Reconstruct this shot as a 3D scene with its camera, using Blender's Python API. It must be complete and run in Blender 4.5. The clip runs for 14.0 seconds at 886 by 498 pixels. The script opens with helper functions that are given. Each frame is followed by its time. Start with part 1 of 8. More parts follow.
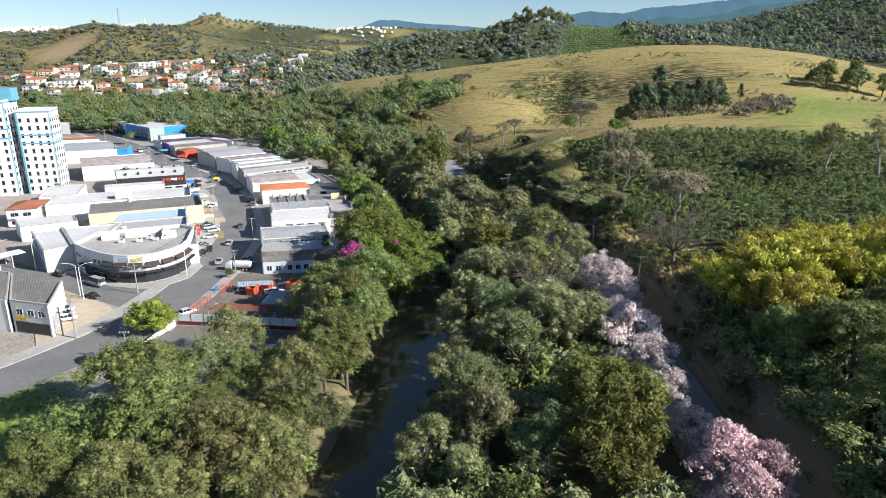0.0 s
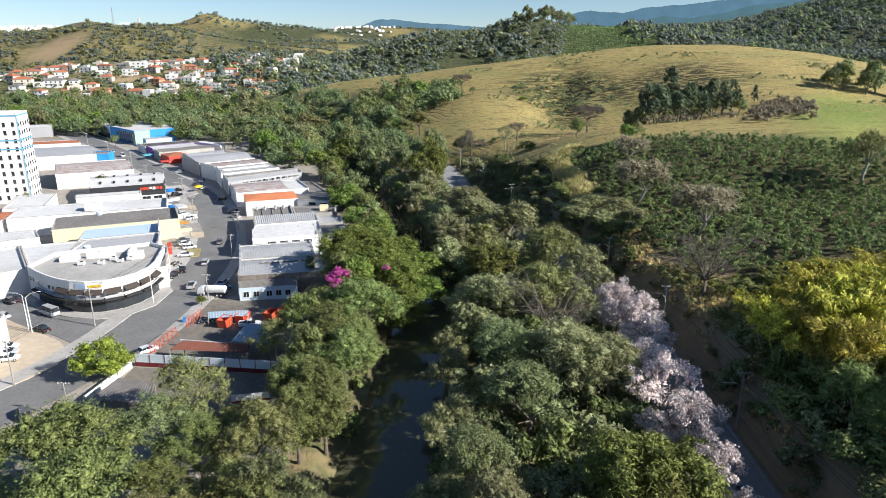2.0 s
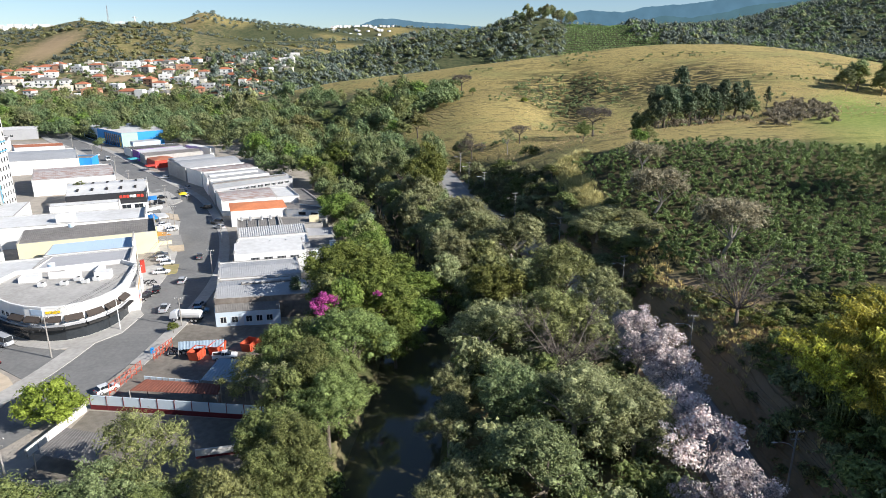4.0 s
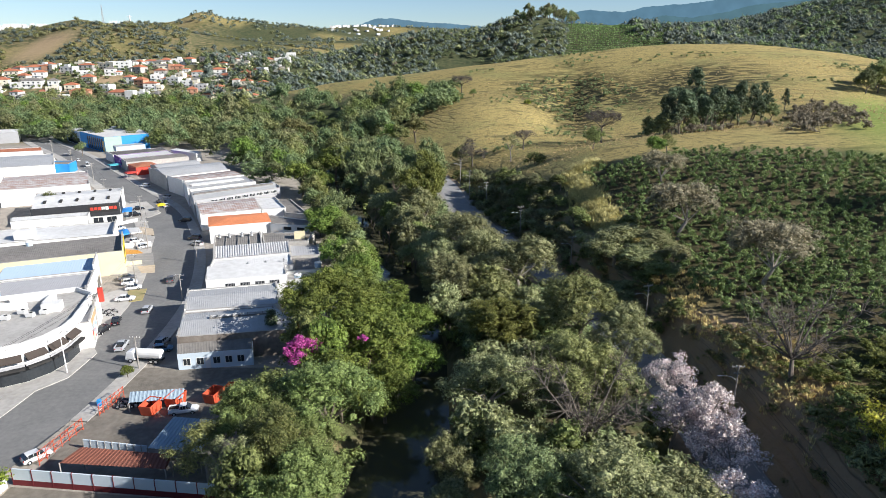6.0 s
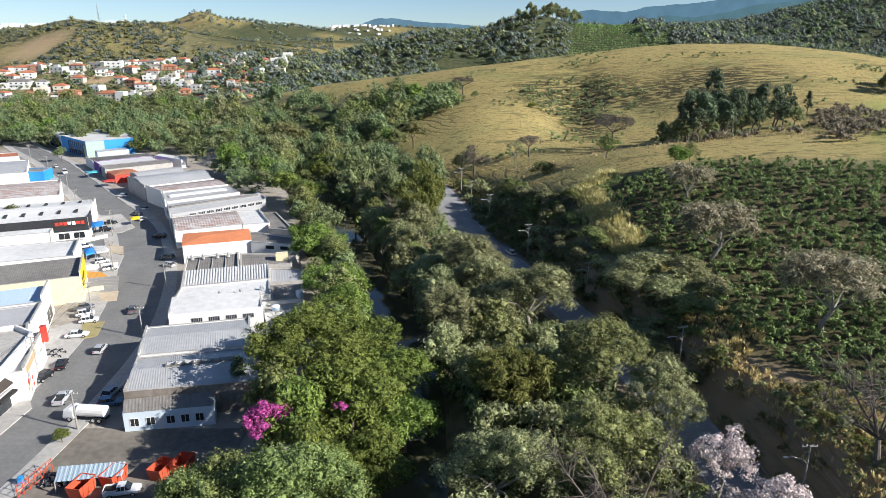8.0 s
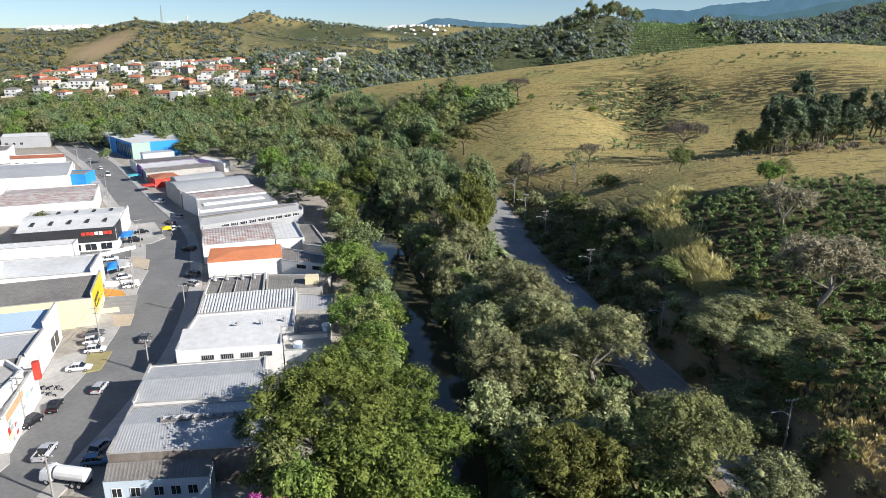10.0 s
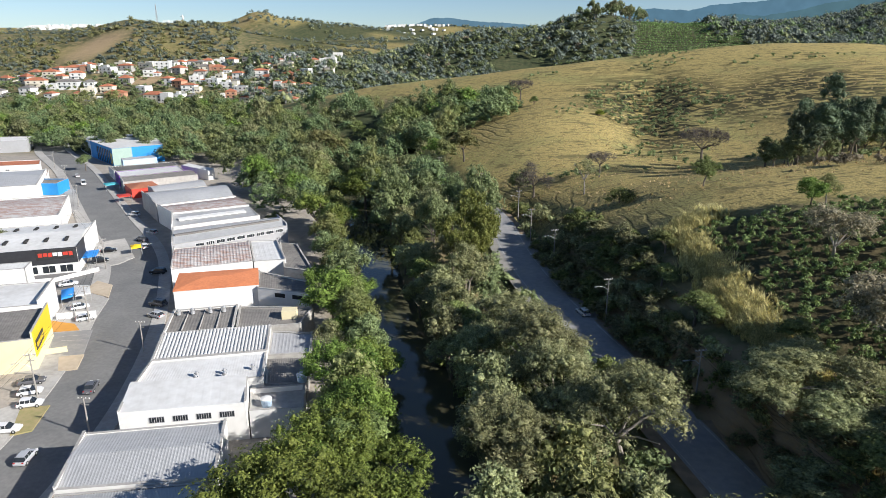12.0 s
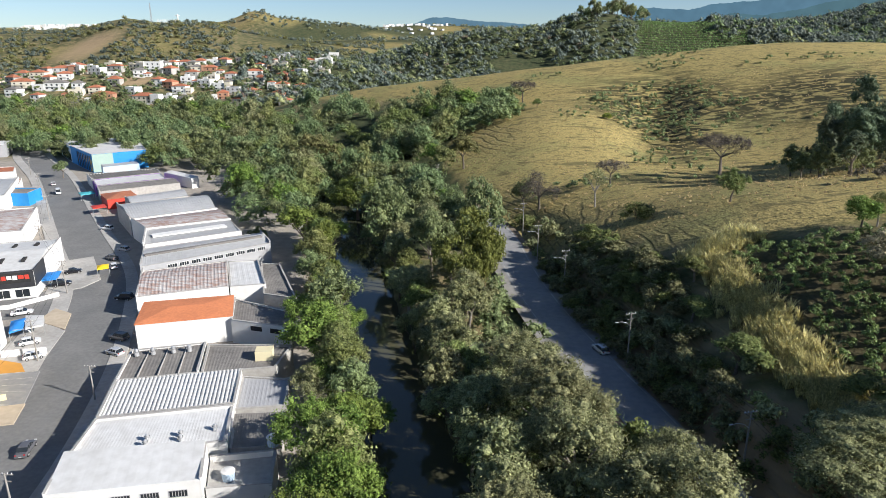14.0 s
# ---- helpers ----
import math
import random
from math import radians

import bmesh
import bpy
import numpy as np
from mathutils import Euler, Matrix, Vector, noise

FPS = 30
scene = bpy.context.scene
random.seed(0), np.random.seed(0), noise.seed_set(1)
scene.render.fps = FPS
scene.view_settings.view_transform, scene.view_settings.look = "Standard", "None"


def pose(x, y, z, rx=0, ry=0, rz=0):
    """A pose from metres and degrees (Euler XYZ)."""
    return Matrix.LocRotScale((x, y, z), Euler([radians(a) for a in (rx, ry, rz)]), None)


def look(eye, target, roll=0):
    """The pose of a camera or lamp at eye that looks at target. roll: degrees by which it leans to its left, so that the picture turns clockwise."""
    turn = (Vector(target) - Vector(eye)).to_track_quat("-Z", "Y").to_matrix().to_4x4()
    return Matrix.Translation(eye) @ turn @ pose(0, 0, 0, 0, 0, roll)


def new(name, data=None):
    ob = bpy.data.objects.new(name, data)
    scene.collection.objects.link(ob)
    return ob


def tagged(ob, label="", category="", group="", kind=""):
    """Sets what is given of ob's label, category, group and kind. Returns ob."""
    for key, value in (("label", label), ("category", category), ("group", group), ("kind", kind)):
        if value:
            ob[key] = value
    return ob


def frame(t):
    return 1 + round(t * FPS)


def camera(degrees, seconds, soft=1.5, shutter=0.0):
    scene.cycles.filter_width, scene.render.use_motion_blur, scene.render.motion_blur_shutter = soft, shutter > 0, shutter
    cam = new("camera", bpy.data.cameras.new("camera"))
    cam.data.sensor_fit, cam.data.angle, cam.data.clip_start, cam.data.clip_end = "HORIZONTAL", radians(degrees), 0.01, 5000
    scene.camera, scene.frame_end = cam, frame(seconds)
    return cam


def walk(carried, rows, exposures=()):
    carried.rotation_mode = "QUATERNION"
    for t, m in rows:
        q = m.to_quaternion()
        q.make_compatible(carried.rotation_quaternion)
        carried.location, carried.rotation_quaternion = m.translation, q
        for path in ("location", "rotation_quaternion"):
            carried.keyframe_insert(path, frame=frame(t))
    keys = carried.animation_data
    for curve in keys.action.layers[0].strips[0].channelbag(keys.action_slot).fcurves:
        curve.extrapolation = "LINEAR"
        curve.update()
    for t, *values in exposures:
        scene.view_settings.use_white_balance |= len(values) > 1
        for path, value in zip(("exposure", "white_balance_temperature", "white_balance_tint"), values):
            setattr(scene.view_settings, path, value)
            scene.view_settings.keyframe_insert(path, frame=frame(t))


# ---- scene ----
# ---- camera and its flight ----
cam = camera(69.03, 14.0, soft=0.75)
PATH = [
    (0.0, pose(0.00, 0.00, 58.00, 72.88, 0.10, 0.10)),
    (0.5, pose(0.02, 5.30, 58.01, 72.87, 0.10, 0.08)),
    (1.0, pose(0.08, 10.47, 58.04, 72.87, 0.09, 0.07)),
    (1.5, pose(0.11, 15.65, 58.05, 72.86, 0.07, 0.05)),
    (2.0, pose(0.15, 19.84, 58.05, 72.84, 0.05, 0.01)),
    (2.5, pose(0.16, 23.22, 58.04, 72.82, 0.03, -0.02)),
    (3.0, pose(0.19, 26.95, 58.02, 72.80, 0.01, -0.03)),
    (3.5, pose(0.25, 31.20, 58.01, 72.80, 0.01, -0.04)),
    (5.0, pose(0.48, 45.10, 57.98, 72.79, 0.00, -0.06)),
    (5.5, pose(0.58, 50.20, 57.97, 72.79, 0.00, -0.06)),
    (6.0, pose(0.70, 55.53, 57.95, 72.79, -0.01, -0.07)),
    (6.5, pose(0.81, 60.74, 57.92, 72.78, -0.02, -0.06)),
    (7.0, pose(0.90, 65.96, 57.89, 72.79, -0.03, -0.03)),
    (8.0, pose(1.18, 76.30, 57.88, 72.79, -0.03, 0.00)),
    (8.7, pose(1.38, 83.50, 57.88, 72.79, -0.03, 0.10)),
    (9.0, pose(1.46, 86.60, 57.87, 72.79, -0.03, 0.80)),
    (9.3, pose(1.54, 89.72, 57.87, 72.79, -0.03, 1.98)),
    (9.5, pose(1.59, 91.79, 57.87, 72.79, -0.03, 2.92)),
    (9.7, pose(1.60, 93.90, 57.87, 72.79, -0.03, 3.95)),
    (9.85, pose(1.60, 95.48, 57.86, 72.79, -0.03, 4.55)),
    (10.0, pose(1.56, 97.06, 57.86, 72.79, -0.03, 4.73)),
    (10.5, pose(1.38, 102.18, 57.87, 72.79, -0.04, 4.74)),
    (11.0, pose(1.14, 107.28, 57.91, 72.79, -0.04, 4.73)),
    (11.5, pose(0.82, 112.30, 57.97, 72.78, -0.04, 4.72)),
    (12.0, pose(0.48, 117.28, 58.04, 72.77, -0.04, 4.70)),
    (12.5, pose(0.13, 122.37, 58.10, 72.76, -0.03, 4.69)),
    (13.0, pose(-0.23, 127.33, 58.14, 72.75, -0.01, 4.67)),
    (13.5, pose(-0.55, 132.02, 58.16, 72.75, 0.00, 4.63)),
    (14.0, pose(-0.84, 135.48, 58.18, 72.74, 0.00, 4.58)),
]
walk(cam, PATH, [(0.0, 0.84, 6080, 10), (7.0, 0.82, 6080, 10), (9.5, 0.79, 6080, 10), (10.5, 0.70, 6080, 10), (14.0, 0.67, 6080, 10)])

# ---- sky and sun ----
SUN_EL = radians(28)
SUN_DIR = Vector((0.942 * math.cos(SUN_EL), -0.335 * math.cos(SUN_EL), math.sin(SUN_EL)))
world = bpy.data.worlds.new("sky")
scene.world = world
world.use_nodes = True
sky = world.node_tree.nodes.new("ShaderNodeTexSky")
sky.sky_type, sky.sun_disc = "NISHITA", False
sky.sun_elevation, sky.sun_rotation = SUN_EL, math.atan2(SUN_DIR.x, SUN_DIR.y)
sky.altitude, sky.air_density, sky.dust_density, sky.ozone_density = 1200, 0.9, 0.6, 2.4
back = world.node_tree.nodes["Background"]
back.inputs["Strength"].default_value = 0.066
world.node_tree.links.new(sky.outputs[0], back.inputs[0])
sun = new("sun", bpy.data.lights.new("sun", "SUN"))
sun.data.energy, sun.data.angle, sun.data.color = 5.0, radians(0.53), (1.0, 0.93, 0.83)
sun.matrix_world = look(SUN_DIR * 200, (0, 0, 0))

# ---- materials ----


def material(name, colour, rough=0.8, metal=0.0, second=None, scale=1.0, amount=0.6, bump=0.0, bump_scale=8.0, island=0.0,
             per_object=0.0, spec=0.3, stretch=(1, 1, 1), coarse=0.0):
    """A procedural surface: two colours mixed by noise at two scales, with relief, and variation by island or object."""
    m = bpy.data.materials.new(name)
    m.use_nodes = True
    n, l = m.node_tree.nodes, m.node_tree.links
    p = n["Principled BSDF"]
    p.inputs["Roughness"].default_value = rough
    p.inputs["Metallic"].default_value = metal
    p.inputs["Specular IOR Level"].default_value = spec
    geo = n.new("ShaderNodeNewGeometry")
    mapping = n.new("ShaderNodeMapping")
    mapping.inputs["Scale"].default_value = stretch
    l.new(geo.outputs["Position"], mapping.inputs["Vector"])
    second = second or tuple(c * 0.7 for c in colour)
    fine = n.new("ShaderNodeTexNoise")
    fine.inputs["Scale"].default_value, fine.inputs["Detail"].default_value = scale, 6
    l.new(mapping.outputs[0], fine.inputs["Vector"])
    wide = n.new("ShaderNodeTexNoise")
    wide.inputs["Scale"].default_value, wide.inputs["Detail"].default_value = (coarse or scale * 0.12), 3
    l.new(mapping.outputs[0], wide.inputs["Vector"])
    add = n.new("ShaderNodeMath")
    add.operation = "ADD"
    l.new(fine.outputs["Fac"], add.inputs[0])
    l.new(wide.outputs["Fac"], add.inputs[1])
    ramp = n.new("ShaderNodeMapRange")
    ramp.inputs["From Min"].default_value, ramp.inputs["From Max"].default_value = 0.75, 1.25
    ramp.inputs["To Max"].default_value = amount
    l.new(add.outputs[0], ramp.inputs["Value"])
    mix = n.new("ShaderNodeMix")
    mix.data_type = "RGBA"
    mix.inputs["A"].default_value, mix.inputs["B"].default_value = (*colour, 1), (*second, 1)
    l.new(ramp.outputs[0], mix.inputs["Factor"])
    out = mix.outputs["Result"]
    for amount_of, node_type, socket in ((island, "ShaderNodeNewGeometry", "Random Per Island"), (per_object, "ShaderNodeObjectInfo", "Random")):
        if amount_of:
            src = n.new(node_type)
            rng = n.new("ShaderNodeMapRange")
            rng.inputs["To Min"].default_value, rng.inputs["To Max"].default_value = 1 - amount_of, 1 + amount_of
            l.new(src.outputs[socket], rng.inputs["Value"])
            hsv = n.new("ShaderNodeHueSaturation")
            l.new(rng.outputs[0], hsv.inputs["Value"])
            l.new(out, hsv.inputs["Color"])
            out = hsv.outputs["Color"]
    l.new(out, p.inputs["Base Color"])
    if bump:
        tex = n.new("ShaderNodeTexNoise")
        tex.inputs["Scale"].default_value, tex.inputs["Detail"].default_value = bump_scale, 5
        l.new(mapping.outputs[0], tex.inputs["Vector"])
        b = n.new("ShaderNodeBump")
        b.inputs["Strength"].default_value, b.inputs["Distance"].default_value = bump, 0.2
        l.new(tex.outputs["Fac"], b.inputs["Height"])
        l.new(b.outputs[0], p.inputs["Normal"])
    return m


def foliage(name, dark, light, gloss=0.55, through_light=0.3, hue=0.02):
    """Leaves: each leaf its own shade between two greens, each plant its own tint, and some light let through."""
    m = bpy.data.materials.new(name)
    m.use_nodes = True
    n, l = m.node_tree.nodes, m.node_tree.links
    p = n["Principled BSDF"]
    p.inputs["Roughness"].default_value = gloss
    p.inputs["Specular IOR Level"].default_value = 0.25
    geo = n.new("ShaderNodeNewGeometry")
    info = n.new("ShaderNodeObjectInfo")
    patch = n.new("ShaderNodeTexNoise")
    patch.inputs["Scale"].default_value, patch.inputs["Detail"].default_value = 0.35, 3
    l.new(geo.outputs["Position"], patch.inputs["Vector"])
    mean = n.new("ShaderNodeMath")
    mean.operation = "MULTIPLY_ADD"
    l.new(geo.outputs["Random Per Island"], mean.inputs[0])
    mean.inputs[1].default_value = 0.85
    half = n.new("ShaderNodeMapRange")
    half.inputs["From Min"].default_value, half.inputs["From Max"].default_value = 0.35, 0.65
    half.inputs["To Min"].default_value, half.inputs["To Max"].default_value = -0.1, 0.5
    l.new(patch.outputs["Fac"], half.inputs["Value"])
    l.new(half.outputs[0], mean.inputs[2])
    mix = n.new("ShaderNodeMix")
    mix.data_type = "RGBA"
    mix.inputs["A"].default_value, mix.inputs["B"].default_value = (1.8 * dark[0], 1.8 * dark[1], 2.15 * dark[2], 1), (1.9 * light[0], 1.9 * light[1], 2.25 * light[2], 1)
    l.new(mean.outputs[0], mix.inputs["Factor"])
    fine = n.new("ShaderNodeTexNoise")
    fine.inputs["Scale"].default_value, fine.inputs["Detail"].default_value = 3.2, 4
    l.new(geo.outputs["Position"], fine.inputs["Vector"])
    speck = n.new("ShaderNodeMapRange")
    speck.inputs["From Min"].default_value, speck.inputs["From Max"].default_value = 0.35, 0.65
    speck.inputs["To Min"].default_value, speck.inputs["To Max"].default_value = 0.5, 1.35
    l.new(fine.outputs["Fac"], speck.inputs["Value"])
    shade = n.new("ShaderNodeHueSaturation")
    l.new(mix.outputs["Result"], shade.inputs["Color"])
    l.new(speck.outputs[0], shade.inputs["Value"])
    relief = n.new("ShaderNodeBump")
    relief.inputs["Strength"].default_value, relief.inputs["Distance"].default_value = 0.8, 0.35
    l.new(fine.outputs["Fac"], relief.inputs["Height"])
    l.new(relief.outputs[0], p.inputs["Normal"])
    hsv = n.new("ShaderNodeHueSaturation")
    l.new(shade.outputs["Color"], hsv.inputs["Color"])
    turn = n.new("ShaderNodeMapRange")
    turn.inputs["To Min"].default_value, turn.inputs["To Max"].default_value = 0.5 - hue, 0.5 + hue
    l.new(info.outputs["Random"], turn.inputs["Value"])
    l.new(turn.outputs[0], hsv.inputs["Hue"])
    val = n.new("ShaderNodeMapRange")
    val.inputs["To Min"].default_value, val.inputs["To Max"].default_value = 0.72, 1.2
    l.new(info.outputs["Random"], val.inputs["Value"])
    l.new(val.outputs[0], hsv.inputs["Value"])
    l.new(hsv.outputs["Color"], p.inputs["Base Color"])
    tr = n.new("ShaderNodeBsdfTranslucent")
    l.new(hsv.outputs["Color"], tr.inputs["Color"])
    both = n.new("ShaderNodeMixShader")
    both.inputs[0].default_value = through_light
    l.new(p.outputs[0], both.inputs[1])
    l.new(tr.outputs[0], both.inputs[2])
    l.new(both.outputs[0], n["Material Output"].inputs["Surface"])
    return m


M_ASPHALT = material("asphalt", (0.160, 0.159, 0.155), 0.85, second=(0.222, 0.218, 0.208), scale=1.3, amount=0.9, bump=0.15, bump_scale=25)
M_ASPHALT_OLD = material("old_asphalt", (0.235, 0.235, 0.24), 0.9, second=(0.32, 0.31, 0.295), scale=0.9, amount=0.9, bump=0.2, bump_scale=18)
M_CONCRETE = material("concrete", (0.46, 0.44, 0.41), 0.9, second=(0.31, 0.295, 0.27), scale=1.2, amount=0.8, bump=0.15, bump_scale=12)
M_SAND = material("bare_earth", (0.56, 0.47, 0.35), 0.95, second=(0.42, 0.34, 0.25), scale=0.8, amount=0.8, bump=0.3, bump_scale=6)
M_YARD = material("stained_yard_concrete", (0.235, 0.21, 0.175), 0.95, second=(0.135, 0.12, 0.10), scale=0.9, amount=0.9, bump=0.25, bump_scale=7)
M_DIRT = material("brown_earth", (0.30, 0.225, 0.15), 0.95, second=(0.17, 0.13, 0.09), scale=0.8, amount=0.9, bump=0.3, bump_scale=5)
M_WHITE = material("white_paint", (0.76, 0.75, 0.725), 0.75, second=(0.60, 0.58, 0.54), scale=0.7, amount=0.5, per_object=0.04)
M_CREAM = material("cream_paint", (0.74, 0.66, 0.42), 0.8, second=(0.66, 0.58, 0.38), scale=0.7, amount=0.6)
M_GREY = material("grey_paint", (0.40, 0.40, 0.41), 0.8, second=(0.33, 0.33, 0.33), scale=0.9, amount=0.6)
M_BLACK = material("black_cladding", (0.035, 0.035, 0.04), 0.5, second=(0.06, 0.06, 0.06), scale=1, amount=0.5)
M_BLUE = material("blue_paint", (0.03, 0.25, 0.62), 0.6, second=(0.05, 0.30, 0.62), scale=1, amount=0.6)
M_PALEBLUE = material("pale_blue_paint", (0.44, 0.56, 0.69), 0.7, second=(0.48, 0.58, 0.69), scale=1, amount=0.6)
M_YELLOW = material("yellow_paint", (0.80, 0.55, 0.02), 0.6, second=(0.70, 0.45, 0.03), scale=1, amount=0.5)
M_RED = material("red_paint", (0.55, 0.06, 0.04), 0.55, second=(0.42, 0.05, 0.03), scale=1.2, amount=0.6, per_object=0.1)
M_PURPLE = material("purple_paint", (0.16, 0.05, 0.30), 0.6, second=(0.20, 0.06, 0.33), scale=1, amount=0.5)
M_TILE = material("clay_tiles", (0.44, 0.165, 0.085), 0.85, second=(0.29, 0.115, 0.07), scale=1.6, amount=0.9, per_object=0.12, island=0.12)
M_NEW_TILE = material("bright_orange_tiles", (0.66, 0.24, 0.105), 0.85, second=(0.52, 0.185, 0.085), scale=1.6, amount=0.9, island=0.12)
M_METAL = material("galvanised_roofing", (0.45, 0.45, 0.45), 0.55, 0.1, second=(0.34, 0.34, 0.335), scale=0.8, amount=0.7, per_object=0.06)
M_DULL = material("weathered_fibre_cement", (0.24, 0.225, 0.205), 0.95, second=(0.15, 0.14, 0.13), scale=0.9, amount=0.9, bump=0.2)
M_LIGHTROOF = material("whitened_roofing", (0.66, 0.655, 0.64), 0.65, second=(0.44, 0.425, 0.40), scale=0.7, amount=0.6)
M_RUST = material("rusted_roofing", (0.50, 0.485, 0.47), 0.7, second=(0.34, 0.23, 0.19), scale=0.5, amount=1.0, stretch=(1, 2.5, 1), coarse=0.25)
M_GLASS = material("dark_window_glass", (0.02, 0.025, 0.03), 0.08, second=(0.04, 0.045, 0.05), scale=2, spec=0.6)
M_DARK = material("dark_interior", (0.03, 0.03, 0.03), 0.9, second=(0.05, 0.045, 0.04), scale=2)
M_BARK = material("bark", (0.20, 0.165, 0.13), 0.95, second=(0.11, 0.09, 0.07), scale=3, amount=0.9, bump=0.4)
M_BARK_PALE = material("pale_bark", (0.36, 0.32, 0.28), 0.95, second=(0.22, 0.19, 0.16), scale=3, amount=0.9)
M_BARK_GREY = material("grey_bark", (0.175, 0.145, 0.122), 0.95, second=(0.10, 0.085, 0.07), scale=3, amount=0.9)
M_POLE = material("weathered_pole", (0.34, 0.32, 0.29), 0.9, second=(0.24, 0.22, 0.20), scale=3)
M_STEEL = material("galvanised_steel", (0.60, 0.60, 0.60), 0.4, 0.5, second=(0.5, 0.5, 0.5), scale=4)
M_RUBBER = material("tyre_rubber", (0.02, 0.02, 0.02), 0.9)
M_LINE = material("worn_road_paint", (0.60, 0.58, 0.52), 0.8, second=(0.20, 0.195, 0.185), scale=2.2, amount=1.0)
M_AWNING = material("brown_awning_cloth", (0.07, 0.055, 0.045), 0.8, second=(0.05, 0.04, 0.035), scale=2)
M_PALEWALL = material("pale_blue_white_paint", (0.60, 0.68, 0.74), 0.8, second=(0.52, 0.60, 0.66), scale=1)
M_BRICK = material("stained_blockwork", (0.27, 0.235, 0.20), 0.9, second=(0.15, 0.125, 0.105), scale=1.2, amount=0.9, bump=0.2)

G_BROAD = foliage("broad_leaves", (0.056, 0.074, 0.020), (0.156, 0.180, 0.050))
G_LUSH = foliage("lush_leaves", (0.048, 0.074, 0.013), (0.142, 0.180, 0.032))
G_GREY = foliage("grey_green_leaves", (0.090, 0.101, 0.041), (0.224, 0.228, 0.092))
G_DARK = foliage("dark_leaves", (0.058, 0.076, 0.028), (0.162, 0.185, 0.068))
G_OLIVE = foliage("olive_leaves", (0.076, 0.086, 0.027), (0.190, 0.192, 0.062))
G_YELLOW = foliage("yellow_green_leaves", (0.064, 0.075, 0.014), (0.146, 0.154, 0.034))
G_TAN = foliage("dry_leaves", (0.100, 0.090, 0.048), (0.225, 0.195, 0.108))
G_LIME = foliage("lime_leaves", (0.078, 0.104, 0.012), (0.195, 0.232, 0.030))
G_LILAC = foliage("lilac_blossom", (0.272, 0.234, 0.190), (0.550, 0.482, 0.390), hue=0.0)
G_PINK = foliage("pink_blossom", (0.280, 0.185, 0.170), (0.520, 0.390, 0.330), hue=0.0)
G_MAGENTA = foliage("magenta_blossom", (0.210, 0.030, 0.112), (0.350, 0.075, 0.195), hue=0.0)
G_PINE = foliage("pine_needles", (0.028, 0.044, 0.020), (0.080, 0.100, 0.044), through_light=0.1)
G_BAMBOO = foliage("bamboo_leaves", (0.125, 0.132, 0.018), (0.400, 0.370, 0.050), hue=0.02)
G_COFFEE = foliage("coffee_leaves", (0.046, 0.076, 0.022), (0.168, 0.220, 0.062), gloss=0.4, through_light=0.2)
G_WOOD = foliage("woodland_leaves", (0.051, 0.072, 0.028), (0.136, 0.166, 0.062))
# far leaves with aerial haze mixed into the base: bluer and lighter
G_FAR_HAZED = foliage("far_woodland_leaves", (0.060, 0.080, 0.056), (0.136, 0.160, 0.110))
G_REED = foliage("pale_reed", (0.230, 0.200, 0.074), (0.395, 0.345, 0.140))
G_TWIG = foliage("dry_twigs", (0.042, 0.036, 0.026), (0.090, 0.076, 0.054), hue=0.01, through_light=0.1)
G_STRAW = foliage("straw_grass", (0.260, 0.200, 0.075), (0.480, 0.390, 0.170))

# ---- plan: road, river, terrain ----
RIGHT_ROAD = [(-400, 36), (0, 39), (80, 40.5), (120, 41.3), (145, 41.4), (160, 40.4), (179, 37.4), (196, 33), (205, 30.6), (219, 26.6), (235, 21.8), (244, 19),
              (257, 14.6), (270, 11.6), (280, 9.2), (305, 5), (325, 3.5), (345, -2), (370, -13), (400, -30), (440, -58), (520, -110), (700, -230)]
RIVER = [(-400, -52), (0, -24), (76, -13.0), (88, -10.6), (109, -8.0), (145, -5), (180, -5.5), (211, -9), (240, -18), (262, -25), (280, -30.5), (328, -43),
         (380, -60), (450, -95), (600, -185), (800, -330)]
STREET = [(-300, -210), (60, -112), (98, -86), (112, -76), (125, -70), (140, -66), (160, -65), (180, -65), (200, -67), (218, -72), (240, -79.5), (265, -91),
          (290, -104), (325, -133), (370, -168), (420, -207), (480, -262), (560, -318)]
HILLS = [(210, 600, 7.8, 150, 75, 8), (60, 580, 36.3, 110, 60, 5), (25, 440, 21.3, 40, 50, 0), (-90, 640, 21.3, 80, 40, -10), (90, 370, -7.2, 70, 60, 0),
         (170, 430, 23.2, 70, 70, 0), (305, 560, 44.0, 112, 115, 0), (185, 585, 9.0, 70, 80, 0), (-340, 850, 26, 150, 75, -8), (-220, 905, 31, 90, 60, -8), (-450, 780, 21.9, 90, 60, 0), (-20, 380, -2.6, 40, 40, 0)]
